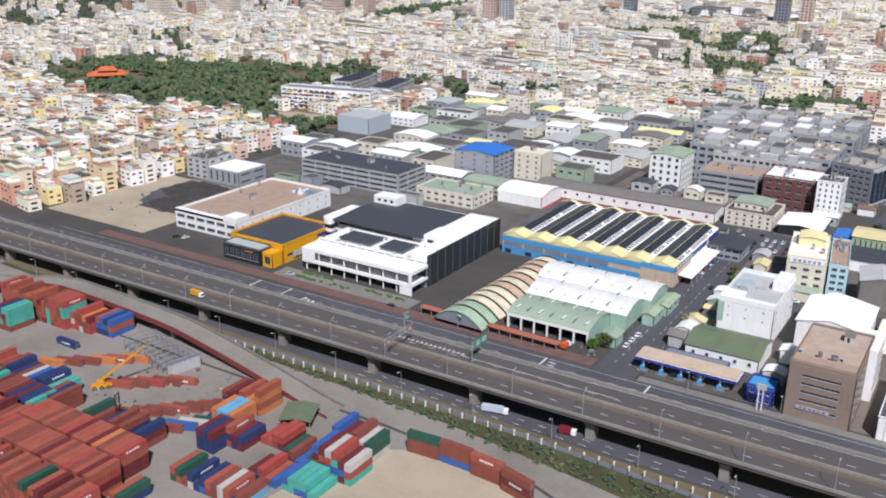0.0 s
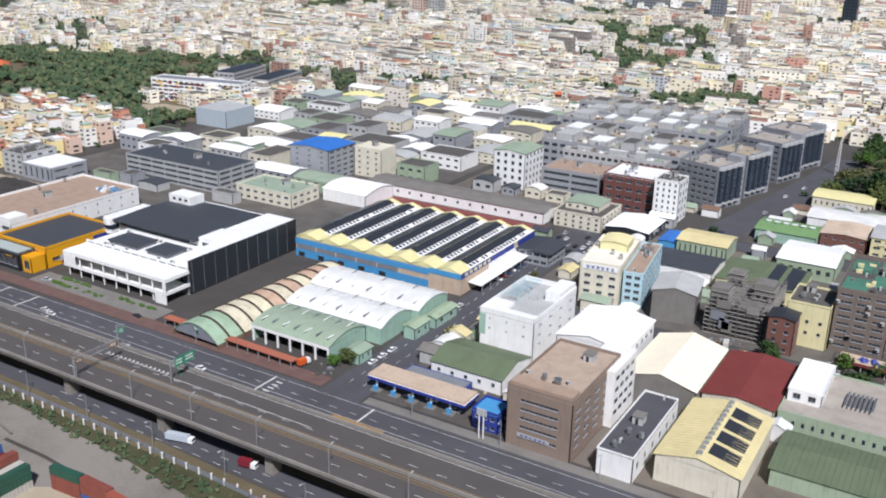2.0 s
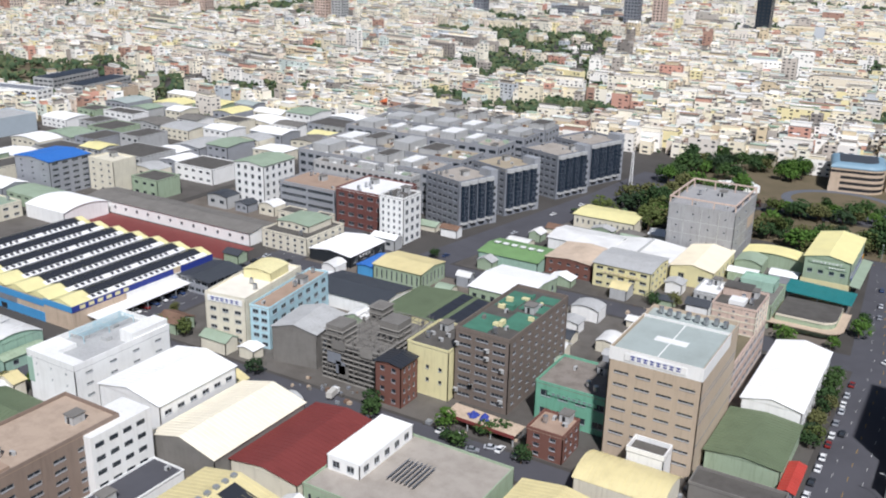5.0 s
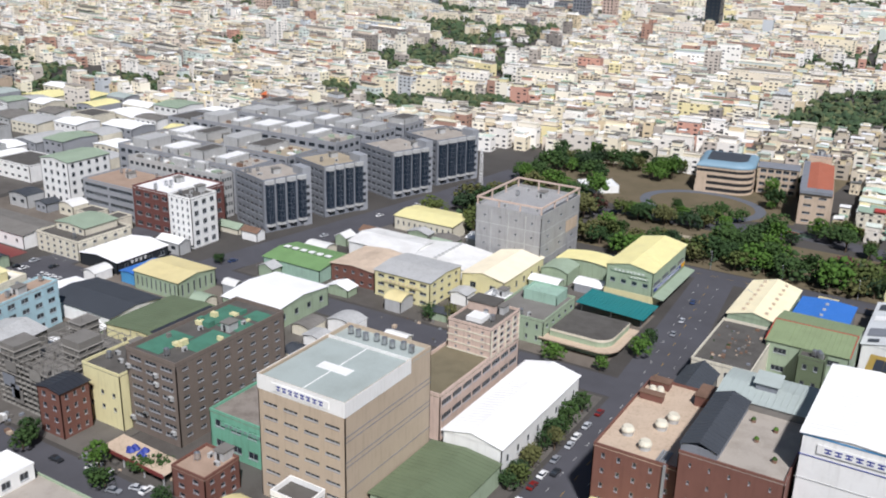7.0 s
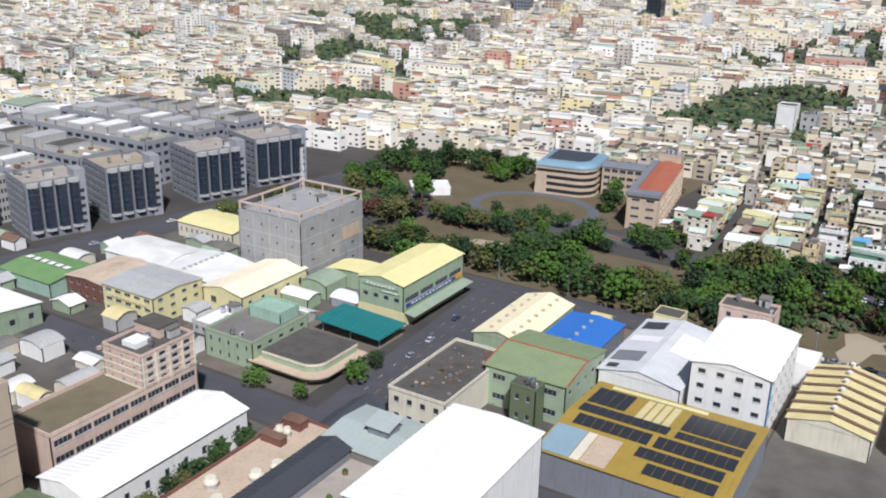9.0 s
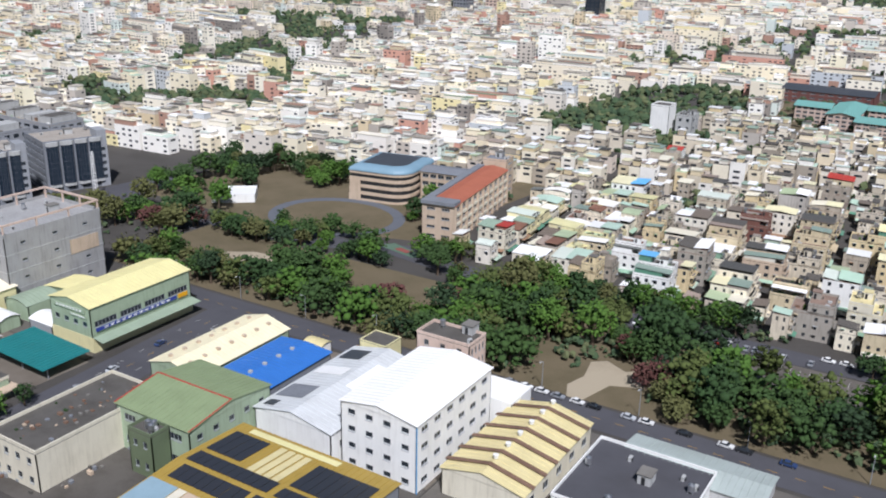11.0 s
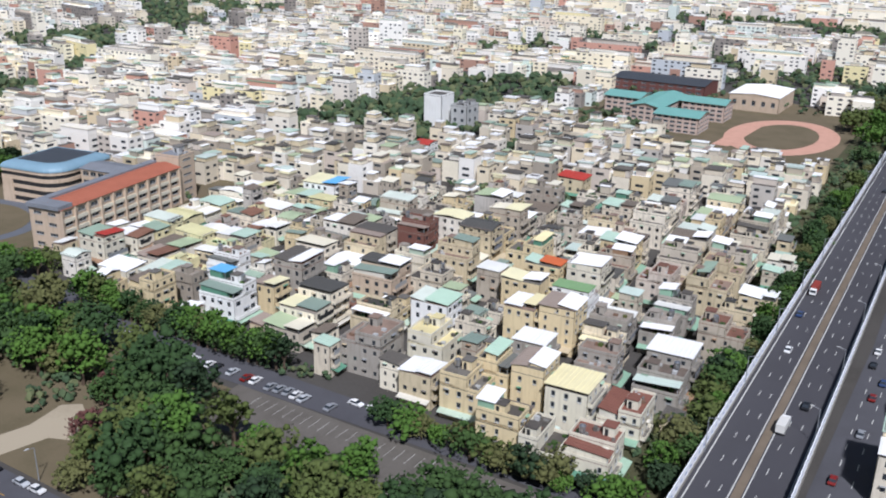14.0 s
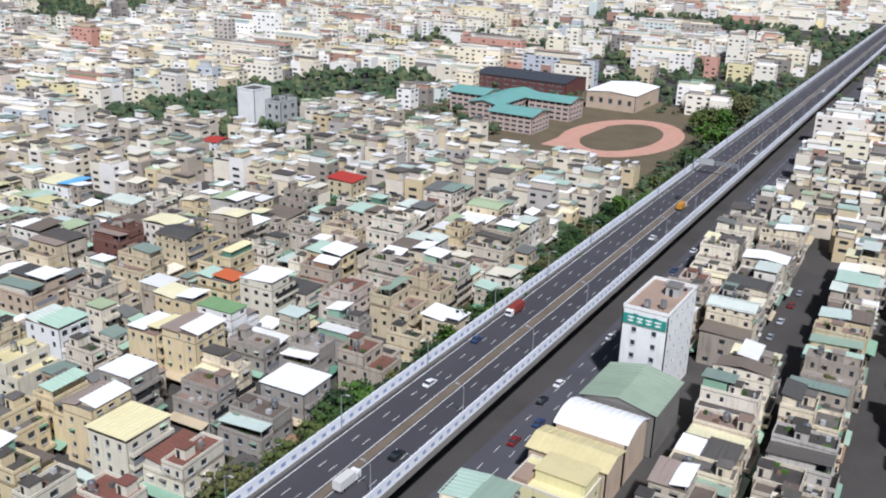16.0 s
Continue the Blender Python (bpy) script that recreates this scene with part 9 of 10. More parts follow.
def works(x0, x1, y0, y1, count, wmin, wmax, hmin, hmax, label, name, windows=True):
    done, tries = 0, 0
    while done < count and tries < count * 60:
        tries += 1
        w, d = ir.uniform(wmin, wmax), ir.uniform(wmin, wmax) * 0.8
        x, y = ir.uniform(x0, x1 - w), ir.uniform(y0, y1 - d)
        if not free(x, x + w, y, y + d, 0.35) or any(inside(px, py, poly) for poly in PAVED for px in (x, x + w / 2, x + w) for py in (y, y + d / 2, y + d)):
            continue
        FOOT.append((x, x + w, y, y + d))
        wall = ir.choice((M_white, M_cream, M_lightgrey, M_sage, M_grey, M_cream))
        mat = ir.choice(FMATS if wmax > 12 else SMATS)
        rk = ir.choice(("gable", "gable", "vault", "flat") if wmax > 10 else ("gable", "gable", "vault"))
        block(name, label, "workshop", x, x + w, y, y + d, ir.uniform(hmin, hmax), wall, S=R(2 if hmax > 5 else 1, max(2, int(w / 4)), 0.45, 0.3) if windows else None,
              roof=rk, roofm=M_terrace if rk == "flat" else mat, rise=ir.uniform(0.6, 1.4), axis=ir.choice("xy"), clutter=False, parapet=0.5, join=True)
        done += 1


FOOT.append((-346, -296, 396, 456))
works(-330, -155, 356, 560, 62, 12, 26, 4.2, 8.0, "pale factory hall in the crowded works quarter", "factory_hall")
works(-155, -20, 396, 415, 6, 6, 11, 3, 5, "small workshop between larger factories", "small_workshop")
works(-100, 140, 300, 480, 62, 4.5, 10, 2.0, 3.6, "small sheet-roofed shed between larger factories", "small_shed", False)
works(-75, 22, 240, 300, 16, 4, 8, 2.4, 4.0, "small sheet-roofed shed between larger factories", "small_shed", False)
works(-300, -190, 316, 352, 4, 6, 12, 3, 5, "low workshop behind the showrooms", "low_workshop", False)
far_city()


def slab_block(x, y, w, d, h, wall, n, label, rot=0):
    block("tower_block", label, "tower", x - w / 2, x + w / 2, y - d / 2, y + d / 2, h, wall, S=R(n, max(2, int(w / 4)), 0.55, 0.5), E=R(n, max(2, int(d / 4)), 0.55, 0.5), clutter=False, rot=rot, join=True)


for x, y, w, d, h, n, wall, lab in (
        (-915, 805, 26, 16, 46, 14, M_towerwall, "pale beige high-rise apartment slab"), (-893, 842, 26, 16, 48, 14, M_towerwall, "pale beige high-rise apartment slab"), (-872, 880, 26, 16, 46, 14, M_towerwall, "pale beige high-rise apartment slab"),
        (-770, 965, 24, 16, 40, 12, M_pinkwall, "pinkish brown high-rise block far away"), (-745, 1000, 22, 16, 38, 12, M_pinkwall, "pinkish brown high-rise block far away"),
        (-560, 1005, 16, 14, 38, 12, M_pinkwall, "pair of pinkish towers far away"), (-541, 1010, 14, 14, 36, 12, M_lightgrey, "pale grey tower beside the pinkish one"),
        (-443, 1165, 14, 14, 52, 14, M_slate, "slim grey glazed tower far away"), (-259, 1191, 16, 16, 44, 12, M_slate, "grey tower among far houses"), (-235, 1215, 14, 14, 40, 12, M_pinkwall, "pinkish grey tower among far houses"),
        (-115, 1205, 15, 15, 46, 13, M_curtain, "dark blue-grey tower far away"), (-350, 1275, 84, 30, 15, 4, M_slate, "long blue-grey hall far away")):
    slab_block(x, y, w, d, h, wall, n, lab)
# patchwork-fronted school block, temple, pylon
t = block("patchwork_school", "white school block with red, yellow and blue panels", "school", -419, -354, 471, 484, 13.5, M_white, rot=12, S=R(5, 16, 0.75, 0.4), E=R(5, 3, 0.6, 0.4), roofm=M_slate, clutter=False)
pr = random.Random(3)
M_panel = [paint("panel_red", "#9a3038"), paint("panel_yellow", "#d9b23c"), paint("panel_navy", "#2f3358"), paint("panel_wine", "#5d2b33")]
for f in range(6):
    for c in range(21):
        if pr.random() < 0.6:
            s = Solid()
            a = -32 + 3 * c
            s.box(a, a + 2.9, -6.8, -6.55, 2.2 * f + 0.02, 2.2 * f + 0.9, pr.choice(M_panel))
            part("colour_panel", s, t)
for a, b, c, d, w in ((-428, -412, 527, 571, 12), (-389, -375, 520, 568, 12)):
    t = block("school_block", "pale grey school block with long solar-covered roofs", "school", a, b, c, d, 8.6, M_lightgrey, rot=w, S=R(3, 4, 0.75, 0.45), E=R(3, 12, 0.75, 0.45), roofm=M_lightgrey, clutter=False)
    for k in range(8):
        s = Solid()
        s.sheet((-6.6, -21 + 5.2 * k, 9.3), (6.6, -21 + 5.2 * k, 9.3), (6.6, -16.4 + 5.2 * k, 9.7), (-6.6, -16.4 + 5.2 * k, 9.7), 0.1, M_solar)
        part("solar_panel", s, t, "dark solar panel row")
block("beige_school_hall", "beige windowless school hall with roof structures", "hall", -357, -337, 521, 537, 10.5, M_tan, roofm=M_concrete, parapet=0.8)
block("pale_blue_hall", "pale blue-grey clad hall", "hall", -341, -318, 428, 451, 9.0, paint("pale_blue_clad", "#aeb9bf", var=0.1), roofm=M_lightgrey, clutter=False)
t = thing("temple", "temple with broad orange tiled roofs", "temple", -602, 473, 0, 53)
t.scale = (0.74, 0.74, 0.8)
s = Solid()
s.box(-17, 17, -10, 10, 0, 5, M_brick)
s.box(-7, 7, -5, 5, 5, 9, M_brick)
part("wall", s, t)
for a, b, z, r in ((21, 13, 5, 4.0), (10, 8, 9, 3.6)):
    s = Solid()
    s.hull([(-a, -b, z), (a, -b, z), (a, b, z), (-a, b, z), (-a * 0.6, 0, z + r), (a * 0.6, 0, z + r)], [(3, 2, 1, 0), (0, 1, 5, 4), (1, 2, 5), (2, 3, 4, 5), (3, 0, 4)], M_orangeroof)
    part("roof", s, t, "orange tiled hipped roof")
t = thing("pagoda_temple", "small red-brown tiered temple among houses", "temple", -192, 597)
for k, (a, z) in enumerate(((7, 3), (5.5, 6), (4, 9))):
    s = Solid()
    s.box(-a * 0.7, a * 0.7, -a * 0.6, a * 0.6, z - 3, z, M_brick)
    s.hull([(-a, -a * 0.8, z), (a, -a * 0.8, z), (a, a * 0.8, z), (-a, a * 0.8, z), (-a * 0.5, 0, z + 1.6), (a * 0.5, 0, z + 1.6)], [(3, 2, 1, 0), (0, 1, 5, 4), (1, 2, 5), (2, 3, 4, 5), (3, 0, 4)], M_orangeroof)
    part("tier", s, t)

# ---- vehicles ----
CAR_COLOURS = ["#e8e8e6", "#e8e8e6", "#dcdcda", "#b9bcbf", "#2c2e31", "#1f2023", "#7c2420", "#34466b", "#8d9094"]
CARS = []


def car_parts(k, hexcol):
    paint_m = paint("car_paint_%d" % k, hexcol, var=0.03, rough=0.3, bump=0)
    b = Solid()
    L, W = 1.55, 0.62
    prof = [(-L, 0.28), (-L, 0.55), (-L + 0.1, 0.66), (-0.95, 0.7), (0.75, 0.68), (L - 0.15, 0.58), (L, 0.46), (L, 0.26)]
    n = len(prof)
    b.hull([(x, -W, z) for x, z in prof] + [(x, W, z) for x, z in prof], [tuple(range(n - 1, -1, -1)), tuple(range(n, 2 * n))] + [(j, (j + 1) % n, n + (j + 1) % n, n + j) for j in range(n)], paint_m)
    b.hull([(-0.75, -0.5, 1.04), (0.25, -0.5, 1.04), (0.25, 0.5, 1.04), (-0.75, 0.5, 1.04), (-0.72, -0.48, 1.08), (0.2, -0.48, 1.08), (0.2, 0.48, 1.08), (-0.72, 0.48, 1.08)],
           [(3, 2, 1, 0), (4, 5, 6, 7), (0, 1, 5, 4), (1, 2, 6, 5), (2, 3, 7, 6), (3, 0, 4, 7)], paint_m)
    g = Solid()
    g.hull([(-1.15, -0.58, 0.69), (0.72, -0.58, 0.69), (0.72, 0.58, 0.69), (-1.15, 0.58, 0.69), (-0.76, -0.5, 1.04), (0.26, -0.5, 1.04), (0.26, 0.5, 1.04), (-0.76, 0.5, 1.04)],
           [(3, 2, 1, 0), (0, 1, 5, 4), (1, 2, 6, 5), (2, 3, 7, 6), (3, 0, 4, 7)], M_glass)
    return b.mesh("car"), g.mesh("cabin_glass")


CARS = [car_parts(k, c) for k, c in enumerate(CAR_COLOURS)]
CAR_WORDS = ["white", "white", "pale silver", "silver grey", "charcoal", "black", "dark red", "navy blue", "grey"]
vr = random.Random(44)


def car(x, y, z, rot, k=None, where="parked beside the street"):
    k = vr.randint(0, 8) if k is None else k
    b, g = CARS[k]
    ob = whole("car", b, "%s saloon car %s" % (CAR_WORDS[k], where), "car", group="cars", at=pose(x, y, z, 0, 0, rot))
    part("cabin_glass", g, ob)
    for a in (-0.95, 0.95):
        for w in (-0.56, 0.56):
            part("wheel", WHEEL, ob, at=pose(a, w, 0.24))


def truck(x, y, z, rot, box_hex, label, length=3.6):
    t = thing("truck", label, "truck", x, y, z, rot)
    m = paint("truck_box_" + box_hex[1:], box_hex, var=0.15, rough=0.5)
    s = Solid()
    s.box(-length / 2 - 0.6, length / 2 - 0.6, -0.75, 0.75, 0.55, 2.0, m)
    part("cargo_box", s, t)
    s = Solid()
    s.box(length / 2 - 0.5, length / 2 + 0.7, -0.72, 0.72, 0.4, 1.6, M_white)
    s.box(length / 2 + 0.3, length / 2 + 0.73, -0.66, 0.66, 0.95, 1.5, M_glass)
    part("cab", s, t)
    s = Solid()
    s.box(-length / 2 - 0.6, length / 2 + 0.6, -0.5, 0.5, 0.35, 0.55, M_dark)
    part("chassis", s, t)
    for a in (-length / 2, -length / 2 + 0.7, length / 2):
        for b in (-0.65, 0.65):
            part("wheel", WHEEL, t, at=pose(a, b, 0.24) @ Matrix.Diagonal((1.3, 1.3, 1.3, 1)))
    return t


for x, y in ((-84.4, 240), (-84.3, 244.5), (-84.2, 249), (-84.4, 262), (-84.3, 273), (-77, 300), (-84.3, 286)):
    car(x, y, 0.05, 91 + vr.uniform(-3, 3), vr.choice((0, 0, 2, 5)))
for j in range(4):
    for k in range(8):
        if vr.random() < 0.72:
            car(-86 + 3.1 * k, 351 + 6 * j, 0.08, 90 + vr.uniform(-4, 4), where="in the car park")
for k in range(7):
    car(-84.8 + vr.uniform(-0.3, 0.3), 312 + 3.4 * k, 0.05, vr.uniform(-5, 5), where="under the canopy edge")
for k in range(22):
    if vr.random() < 0.75:
        car(150 + 3.9 * k + vr.uniform(-0.3, 0.3), 484 + vr.uniform(-0.2, 0.1), 0.06, vr.uniform(-3, 3), where="parked along the park road")
for k in range(30):
    if vr.random() < 0.8:
        car(166 + 2.1 * k, 530.4 + vr.uniform(-0.3, 0.3), 0.06, 90 + vr.uniform(-6, 6), where="parked in the row by the trees")
for k in range(9):
    car(230 + 4 * k, 534.5 + vr.uniform(-0.2, 0.2), 0.06, vr.uniform(-4, 4), where="parked before the houses")
for x, y, r in ((100, 352, 90), (108.8, 372, 90), (108.9, 380, 91), (98.3, 430, 96), (97.5, 440, 96), (96, 455, 96), (-22, 489, 82), (-26, 470, 82), (-28, 440, 82), (-36, 404, 82), (15, 301, 3), (36, 303, 20), (33, 300, 15), (-206, 229.5, 20), (-270, 236, 80), (-266, 237, 80), (-160, 226, 170), (104, 398, 60)):
    car(x, y, 0.06, r)
for x, y, r, k in ((-112, 209, 175, 0), (-108, 204, 178, 5), (-182, 213, 178, 0), (-186, 214, 178, 2), (-120, 212, 178, 0), (20, 212, 178, 8)):
    car(x, y, 0.05, r, k, "on the main road")
for x, y, k in ((-52.5, 229.5, 8), (-66, 229, 5), (-60, 231, 0)):
    car(x, y, 0.06, 0, k, "at the filling station")
for u, y, k in ((-3.8, 592, 0), (-5.4, 612, 7), (3.6, 690, 0), (-2.0, 730, 4), (4.6, 800, 0), (-4.0, 860, 8), (2.2, 950, 0), (3.8, 570, 5)):
    car(freeway_x(y) + u, y, FZ + 0.01, 90, k, "on the freeway")
for u, y, k in ((12, 640, 0), (13.5, 668, 4), (14, 600, 7), (20, 700, 0), (12, 720, 5), (21, 650, 8), (22, 640, 0), (14, 760, 2)):
    car(freeway_x(y) + u, y, 0.06, 90, k, "on the road beside the freeway")
for k in range(22):
    y = 560 + 8 * k + vr.uniform(-2, 2)
    car(freeway_x(y) + vr.choice((11.2, 13, 15.4, 19.5, 21.5)), y, 0.06, 90, None, "on the road beside the freeway")
for k in range(10):
    car(339, 600 + 10 * k + vr.uniform(-2, 2), 0.02, 90, None, "parked in the narrow street")
for k in range(14):
    car(98.0 + vr.uniform(-0.2, 0.2), 306 + 5.6 * k + vr.uniform(-1, 1), 0.06, 90, None, "parked along the avenue")
for x, y in ((30, 309.5), (34, 310), (38, 303.5), (27, 303.2), (23, 303.4), (42, 303.6), (-30, 303.2), (-38, 296.6), (-50, 303.4), (58, 303.3), (64, 296.2)):
    car(x, y, 0.06, vr.choice((0, 90, 80)), None, "parked before the workshops")
truck(-206, 186.2, DECK + 0.01, 0, "#c9952b", "yellow box truck on the viaduct")
truck(freeway_x(628) - 5.2, 628, FZ + 0.01, 270, "#8f3a30", "truck with a dark red container on the freeway", 4.6)
truck(freeway_x(720) + 1.9, 720, FZ + 0.01, 90, "#c98f35", "yellow tipper truck on the freeway")
truck(freeway_x(560) + 1.8, 560, FZ + 0.01, 90, "#d8d6cf", "white box truck on the freeway")
truck(-98, 184, 0.06, 14, "#b9c4cc", "white and blue tanker lorry under the viaduct", 5.6)
truck(-78, 184.5, 0.06, 10, "#7c2430", "dark red lorry under the viaduct", 3.0)
truck(-99, 228.8, 0.17, 80, "#d4602a", "orange box truck at the corner", 2.4)
truck(-7, 303, 0.06, 100, "#c9c6bd", "concrete mixer lorry by the building site", 3.0)

# ---- street furniture ----
def lamp_mesh(h, arm, double=False):
    s = Solid()
    s.cyl(0, 0, 0, h, 0.1, M_galv, 6, top=0.06)
    for e in ((-1, 1) if double else (1,)):
        s.beam((0, 0, h), (0, e * arm, h + 0.35), 0.08, M_galv)
        s.box(-0.14, 0.14, e * arm - 0.35, e * arm + 0.35, h + 0.3, h + 0.42, M_lightgrey)
    return s.mesh("street_lamp")


LAMP, LAMP2 = lamp_mesh(6.2, 1.3), lamp_mesh(5.0, 1.5, True)


def lamp(x, y, z, rot, mesh=None, lab="grey steel street lamp with a curved arm"):
    whole("street_lamp", mesh or LAMP, lab, "street lamp", group="street lamps", at=pose(x, y, z, 0, 0, rot))


for k in range(22):
    x = -340 + 19 * k
    lamp(x, viaduct_y(x) - 9.0, DECK + 0.7, 0)
    lamp(x + 9, 200.5, 0.05, 0)
for k in range(14):
    lamp(-300 + 22 * k, 179.6, 0.05, 180)
for k in range(24):
    y = 545 + 26 * k
    lamp(freeway_x(y) - 7.4, y, FZ + 0.5, 270)
    lamp(freeway_x(y + 13) + 7.4, y + 13, FZ + 0.5, 90)
for k in range(9):
    lamp(111.5, 250 + 26 * k, 0, 90)
for k in range(10):
    lamp(70 + 22 * k, 486, 0.05, 180)
for k in range(5):
    lamp(-60 + 24 * k, 221.8, 0.16, 180)


def road_sign(x, y, z, w, h, rot, label="green road direction sign on a steel post"):
    t = thing("road_sign", label, "road sign", x, y, z, rot)
    s = Solid()
    s.cyl(-w * 0.4, 0.2, 0, 5.2, 0.14, M_galv, 8)
    s.beam((-w * 0.4, 0.2, 4.6), (w * 0.4, 0.2, 4.6), 0.12, M_galv)
    part("post", s, t)
    sign(t, w, h, 4, paint("sign_green", "#2f8f6a", var=0.05), M_white, pose(0, 0.12, 4.0), "sign_plate")


road_sign(-114, 199.3, 0.05, 6.0, 2.8, -30)
road_sign(-150, 202, 0.05, 2.2, 1.4, -20)
road_sign(-132, 222.5, 0.16, 2.0, 1.2, -20, "small blue and green road sign")
t = thing("sign_gantry", "grey steel sign gantry over the freeway", "gantry", freeway_x(762), 762, FZ + 0.01)
s = Solid()
for a in (-7.2, 7.2):
    s.beam((a, 0, 0), (a, 0, 4.6), 0.35, M_galv)
for z in (3.8, 4.6):
    s.beam((-7.2, 0, z), (7.2, 0, z), 0.25, M_galv)
for k in range(12):
    s.beam((-7.2 + 1.2 * k, 0, 3.8), (-6.0 + 1.2 * k, 0, 4.6), 0.12, M_galv)
part("frame", s, t)
s = Solid()
s.box(-5.4, -0.6, -0.4, -0.2, 3.2, 5.2, M_lightgrey)
part("sign_plate", s, t, "grey back of a sign plate")
t = thing("lattice_mast", "white and red lattice radio mast", "mast", -14.3, 525)
s = Solid()
for a, b in ((-0.6, -0.6), (0.6, -0.6), (0.6, 0.6), (-0.6, 0.6)):
    s.beam((a, b, 0), (a * 0.5, b * 0.5, 17), 0.14, M_white)
for k in range(14):
    z = 1.2 * k
    f = 0.6 - 0.3 * z / 17
    s.beam((-f, -f, z), (f, -f, z + 1.2), 0.1, M_white)
    s.beam((f, -f, z), (f, f, z + 1.2), 0.1, M_white)
part("lattice", s, t)

# white fence posts along the verge, each its own
s = Solid()
s.box(-0.14, 0.14, -0.14, 0.14, 0, 1.5, M_white)
s.box(-0.18, 0.18, -0.18, 0.18, 1.5, 1.6, M_white)
POST = s.mesh("post")
fence = thing("roadside_fence", "dark mesh fence between white concrete posts", "fence")
for k in range(44):
    x = -196 + 3.7 * k
    y = 176.9
    part("post", POST, fence, at=pose(x, y, 0.1))
s = Solid()
for k in range(43):
    x = -196 + 3.7 * k
    y0, y1 = (178.6 if q < -115 else 178.6 - 0.05 * (q + 115) for q in (x, x + 3.7))
    s.beam((x + 0.15, y0, 0.7), (x + 3.55, y1, 0.7), 0.06, M_slate, 1.1)
part("mesh_panel", s, fence, "dark fence mesh")

# stained concrete yards round the factories
yr = random.Random(8)
YARD = [paint("factory_yard_a", "#66625c", var=0.6, scale=0.12), paint("factory_yard_b", "#5a5651", var=0.6, scale=0.15), paint("factory_yard_c", "#746c62", var=0.6, scale=0.1)]
for k, (x0, x1, y0, y1) in enumerate(((-74, 20, 305, 345), (20, 96, 305, 345), (-74, -2, 345, 387), (-2, 96, 345, 387), (-30, 40, 399, 430), (40, 90, 399, 440), (-20, 88, 440, 474), (112, 180, 399, 440), (110, 180, 440, 475), (180, 286, 399, 475), (-74, -20, 225, 294), (-20, 96, 225, 294), (-330, -160, 300, 355), (-330, -160, 355, 560), (-156, -90, 396, 440))):
    slab("factory_yard", "stained concrete factory yard", "yard", rect(x0 + 0.2, x1 - 0.2, y0 + 0.2, y1 - 0.2), 0.025 + 0.002 * (k % 2), YARD[k % 3], thick=0.02)

# painted markings on the ground roads
mk = Solid()
for y in (206.5, 210.5, 215.5):
    x = -320.0
    while x < 90:
        mk.box(x, x + 2.2, y - 0.06, y + 0.06, 0.041, 0.05, M_line)
        x += 6
for x0 in (-211, -197, -101, -70):
    mk.box(x0, x0 + 0.5, 203, 220, 0.041, 0.05, M_line)
for k in range(9):
    mk.box(-99, -97, 204 + 1.7 * k, 204.5 + 1.7 * k, 0.041, 0.05, M_line)
for x in (-83.2, -79):
    y = 228.0
    while y < 400:
        mk.box(x - 0.06, x + 0.06, y, y + 2, 0.046, 0.055, M_line)
        y += 5
y = 300.0
while y < 470:
    x = 104 if y < 398 else 103 - 0.1 * (y - 398)
    mk.box(x - 0.06, x + 0.06, y, y + 2, 0.05, 0.06, M_yellowline)
    mk.box(x - 3.04, x - 2.96, y, y + 1.6, 0.05, 0.06, M_line)
    mk.box(x + 2.96, x + 3.04, y, y + 1.6, 0.05, 0.06, M_line)
    y += 6.5
x = 64.0
while x < 284:
    mk.box(x, x + 2, 480.4, 480.52, 0.051, 0.06, M_yellowline)
    x += 5
x = -140.0
while x < 200:
    mk.box(x, x + 2.2, 184.4, 184.52, 0.051, 0.06, M_line)
    mk.box(x, x + 2.2, 181.9, 182.02, 0.051, 0.06, M_line)
    x += 6
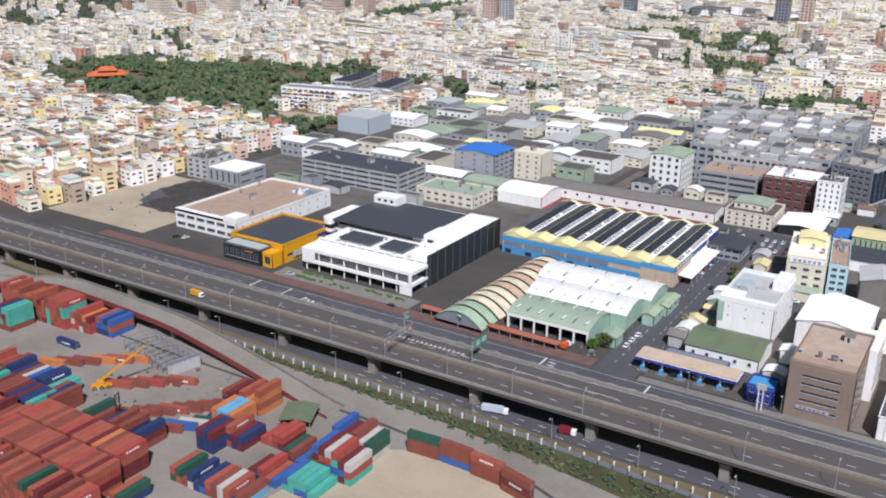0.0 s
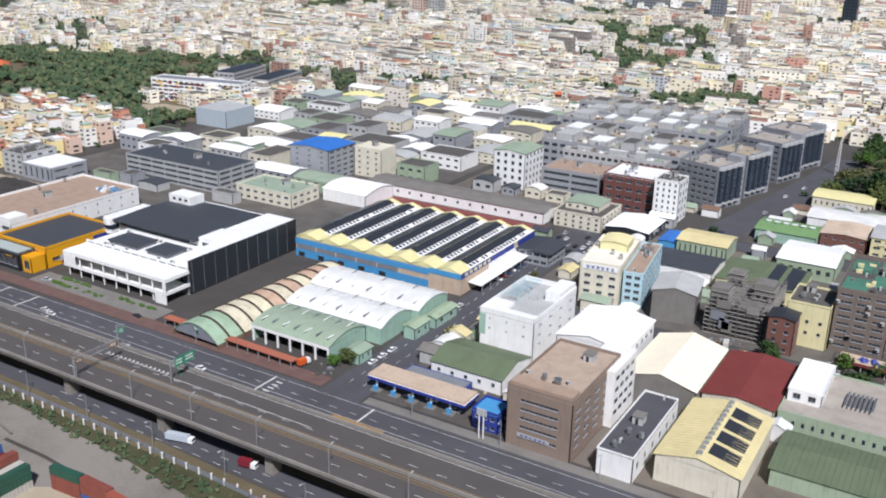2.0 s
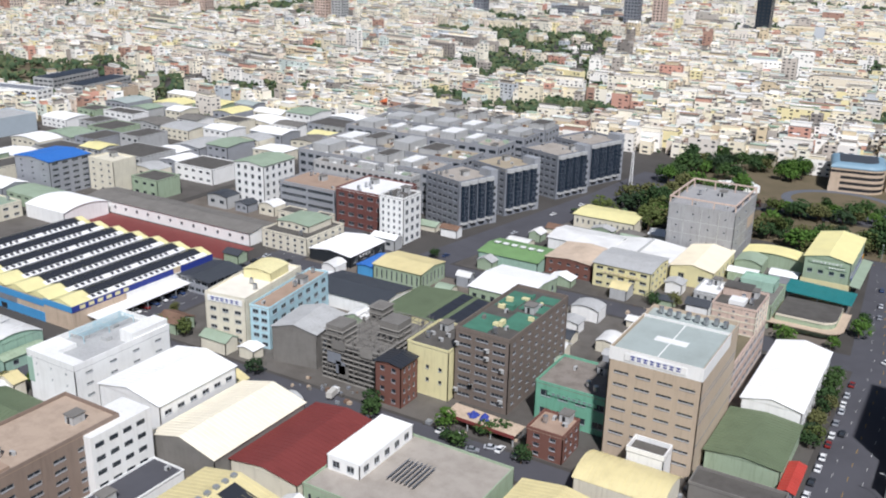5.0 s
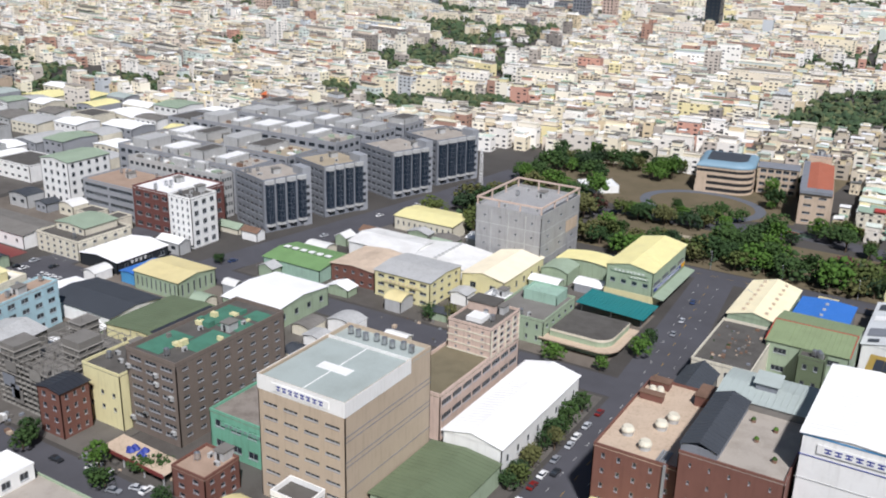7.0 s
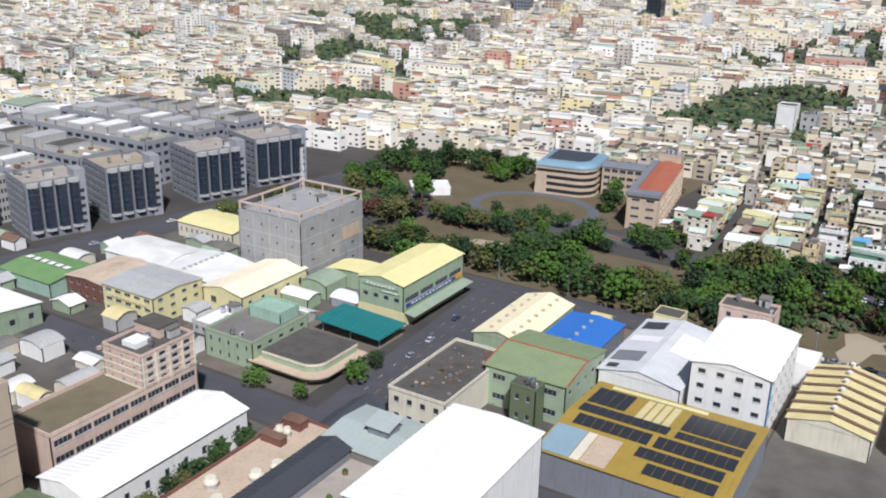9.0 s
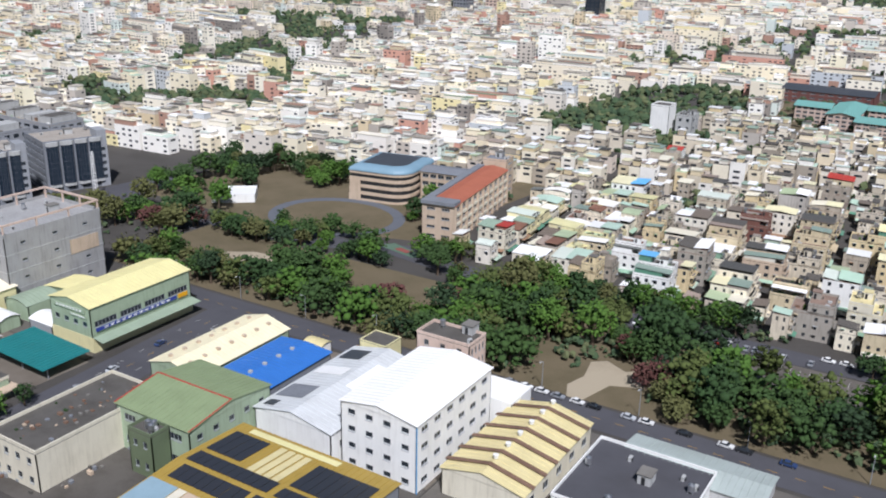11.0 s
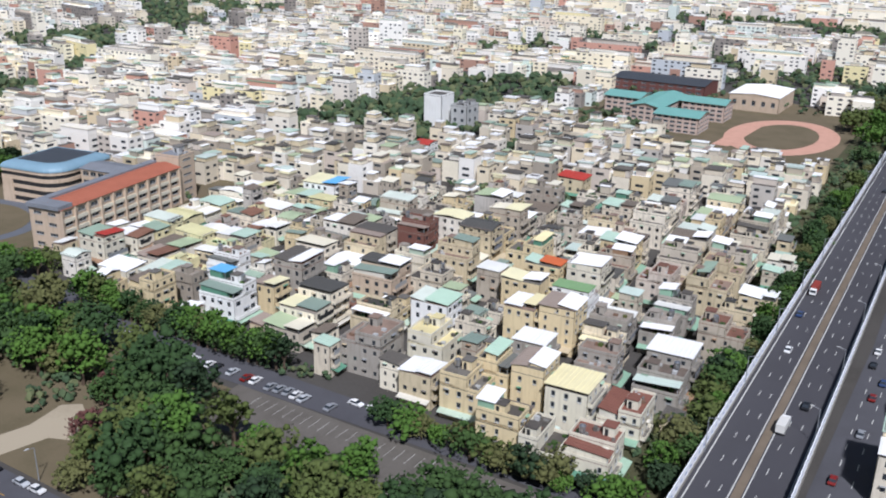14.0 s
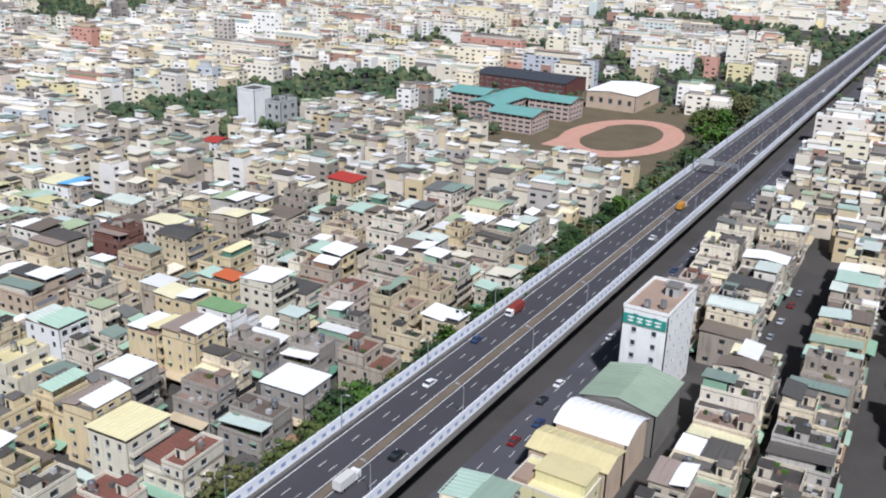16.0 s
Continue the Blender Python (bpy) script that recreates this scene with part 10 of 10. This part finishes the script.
for k in range(30):
    mk.box(213 + 2.1 * k, 213.06 + 2.1 * k, 523, 526.5, 0.091, 0.1, M_line)
y = 420.0
while y < 900:
    for u in (11.4, 14.2, 20.5):
        x = freeway_x(y) + u
        mk.box(x - 0.06, x + 0.06, y, y + 2.2, 0.051, 0.06, M_line)
    y += 6
for y0, w in ((202.0, 0.5), (213.0, 0.12), (219.6, 0.1), (205.2, 0.1)):
    mk.box(-320, 90, y0, y0 + w, 0.041, 0.05, M_line if w < 0.3 else M_yellowline)
for x0 in (-185, -150, -122, -40):
    for q in (207.6, 211.6):
        mk.box(x0, x0 + 3.2, q, q + 0.14, 0.041, 0.05, M_line)
        mk.box(x0 + 2.4, x0 + 3.4, q - 0.25, q + 0.39, 0.0415, 0.0505, M_line)
whole("road_marking", mk, "worn white and yellow road markings", "marking", kind="structure")
s = Solid()
s.box(-72, -52, 203.2, 205.0, 0.041, 0.075, M_yellowline)
whole("median_island", s, "tan painted traffic island", "traffic island", kind="structure")

# loose clutter in yards and on verges
cl = Solid()
for x0, x1, y0, y1, n in ((-210, -150, 132, 160, 60), (-96, -90, 224, 232, 10), (-20, -2, 300, 308, 26), (18, 42, 303, 312, 22), (74, 96, 300, 318, 26), (112, 127, 401, 424, 60), (-330, -290, 236, 300, 40), (-75, -40, 233, 262, 30), (20, 60, 388, 404, 20)):
    for _ in range(n):
        x, y, q = vr.uniform(x0, x1), vr.uniform(y0, y1), vr.uniform(0.2, 0.7)
        cl.box(x, x + q * vr.uniform(0.7, 2), y, y + q * vr.uniform(0.7, 2), 0.03, 0.1 + q, vr.choice((M_concrete, M_rust, M_galv, M_tan, M_slate, M_terrace)))
for x0, x1, y0, y1 in ((-205, -180, 229, 230.2), (-176, -160, 231.5, 232.6), (-204, -190, 233, 233.8)):
    for _ in range(26):
        x, y = vr.uniform(x0, x1), vr.uniform(y0, y1)
        cl.box(x, x + 1.1, y, y + 0.7, 0.1, 0.35 + vr.uniform(0, 0.4), M_leaf)
whole("yard_clutter", cl, "loose crates, drums and scrap in the yards", "clutter", kind="stuff")
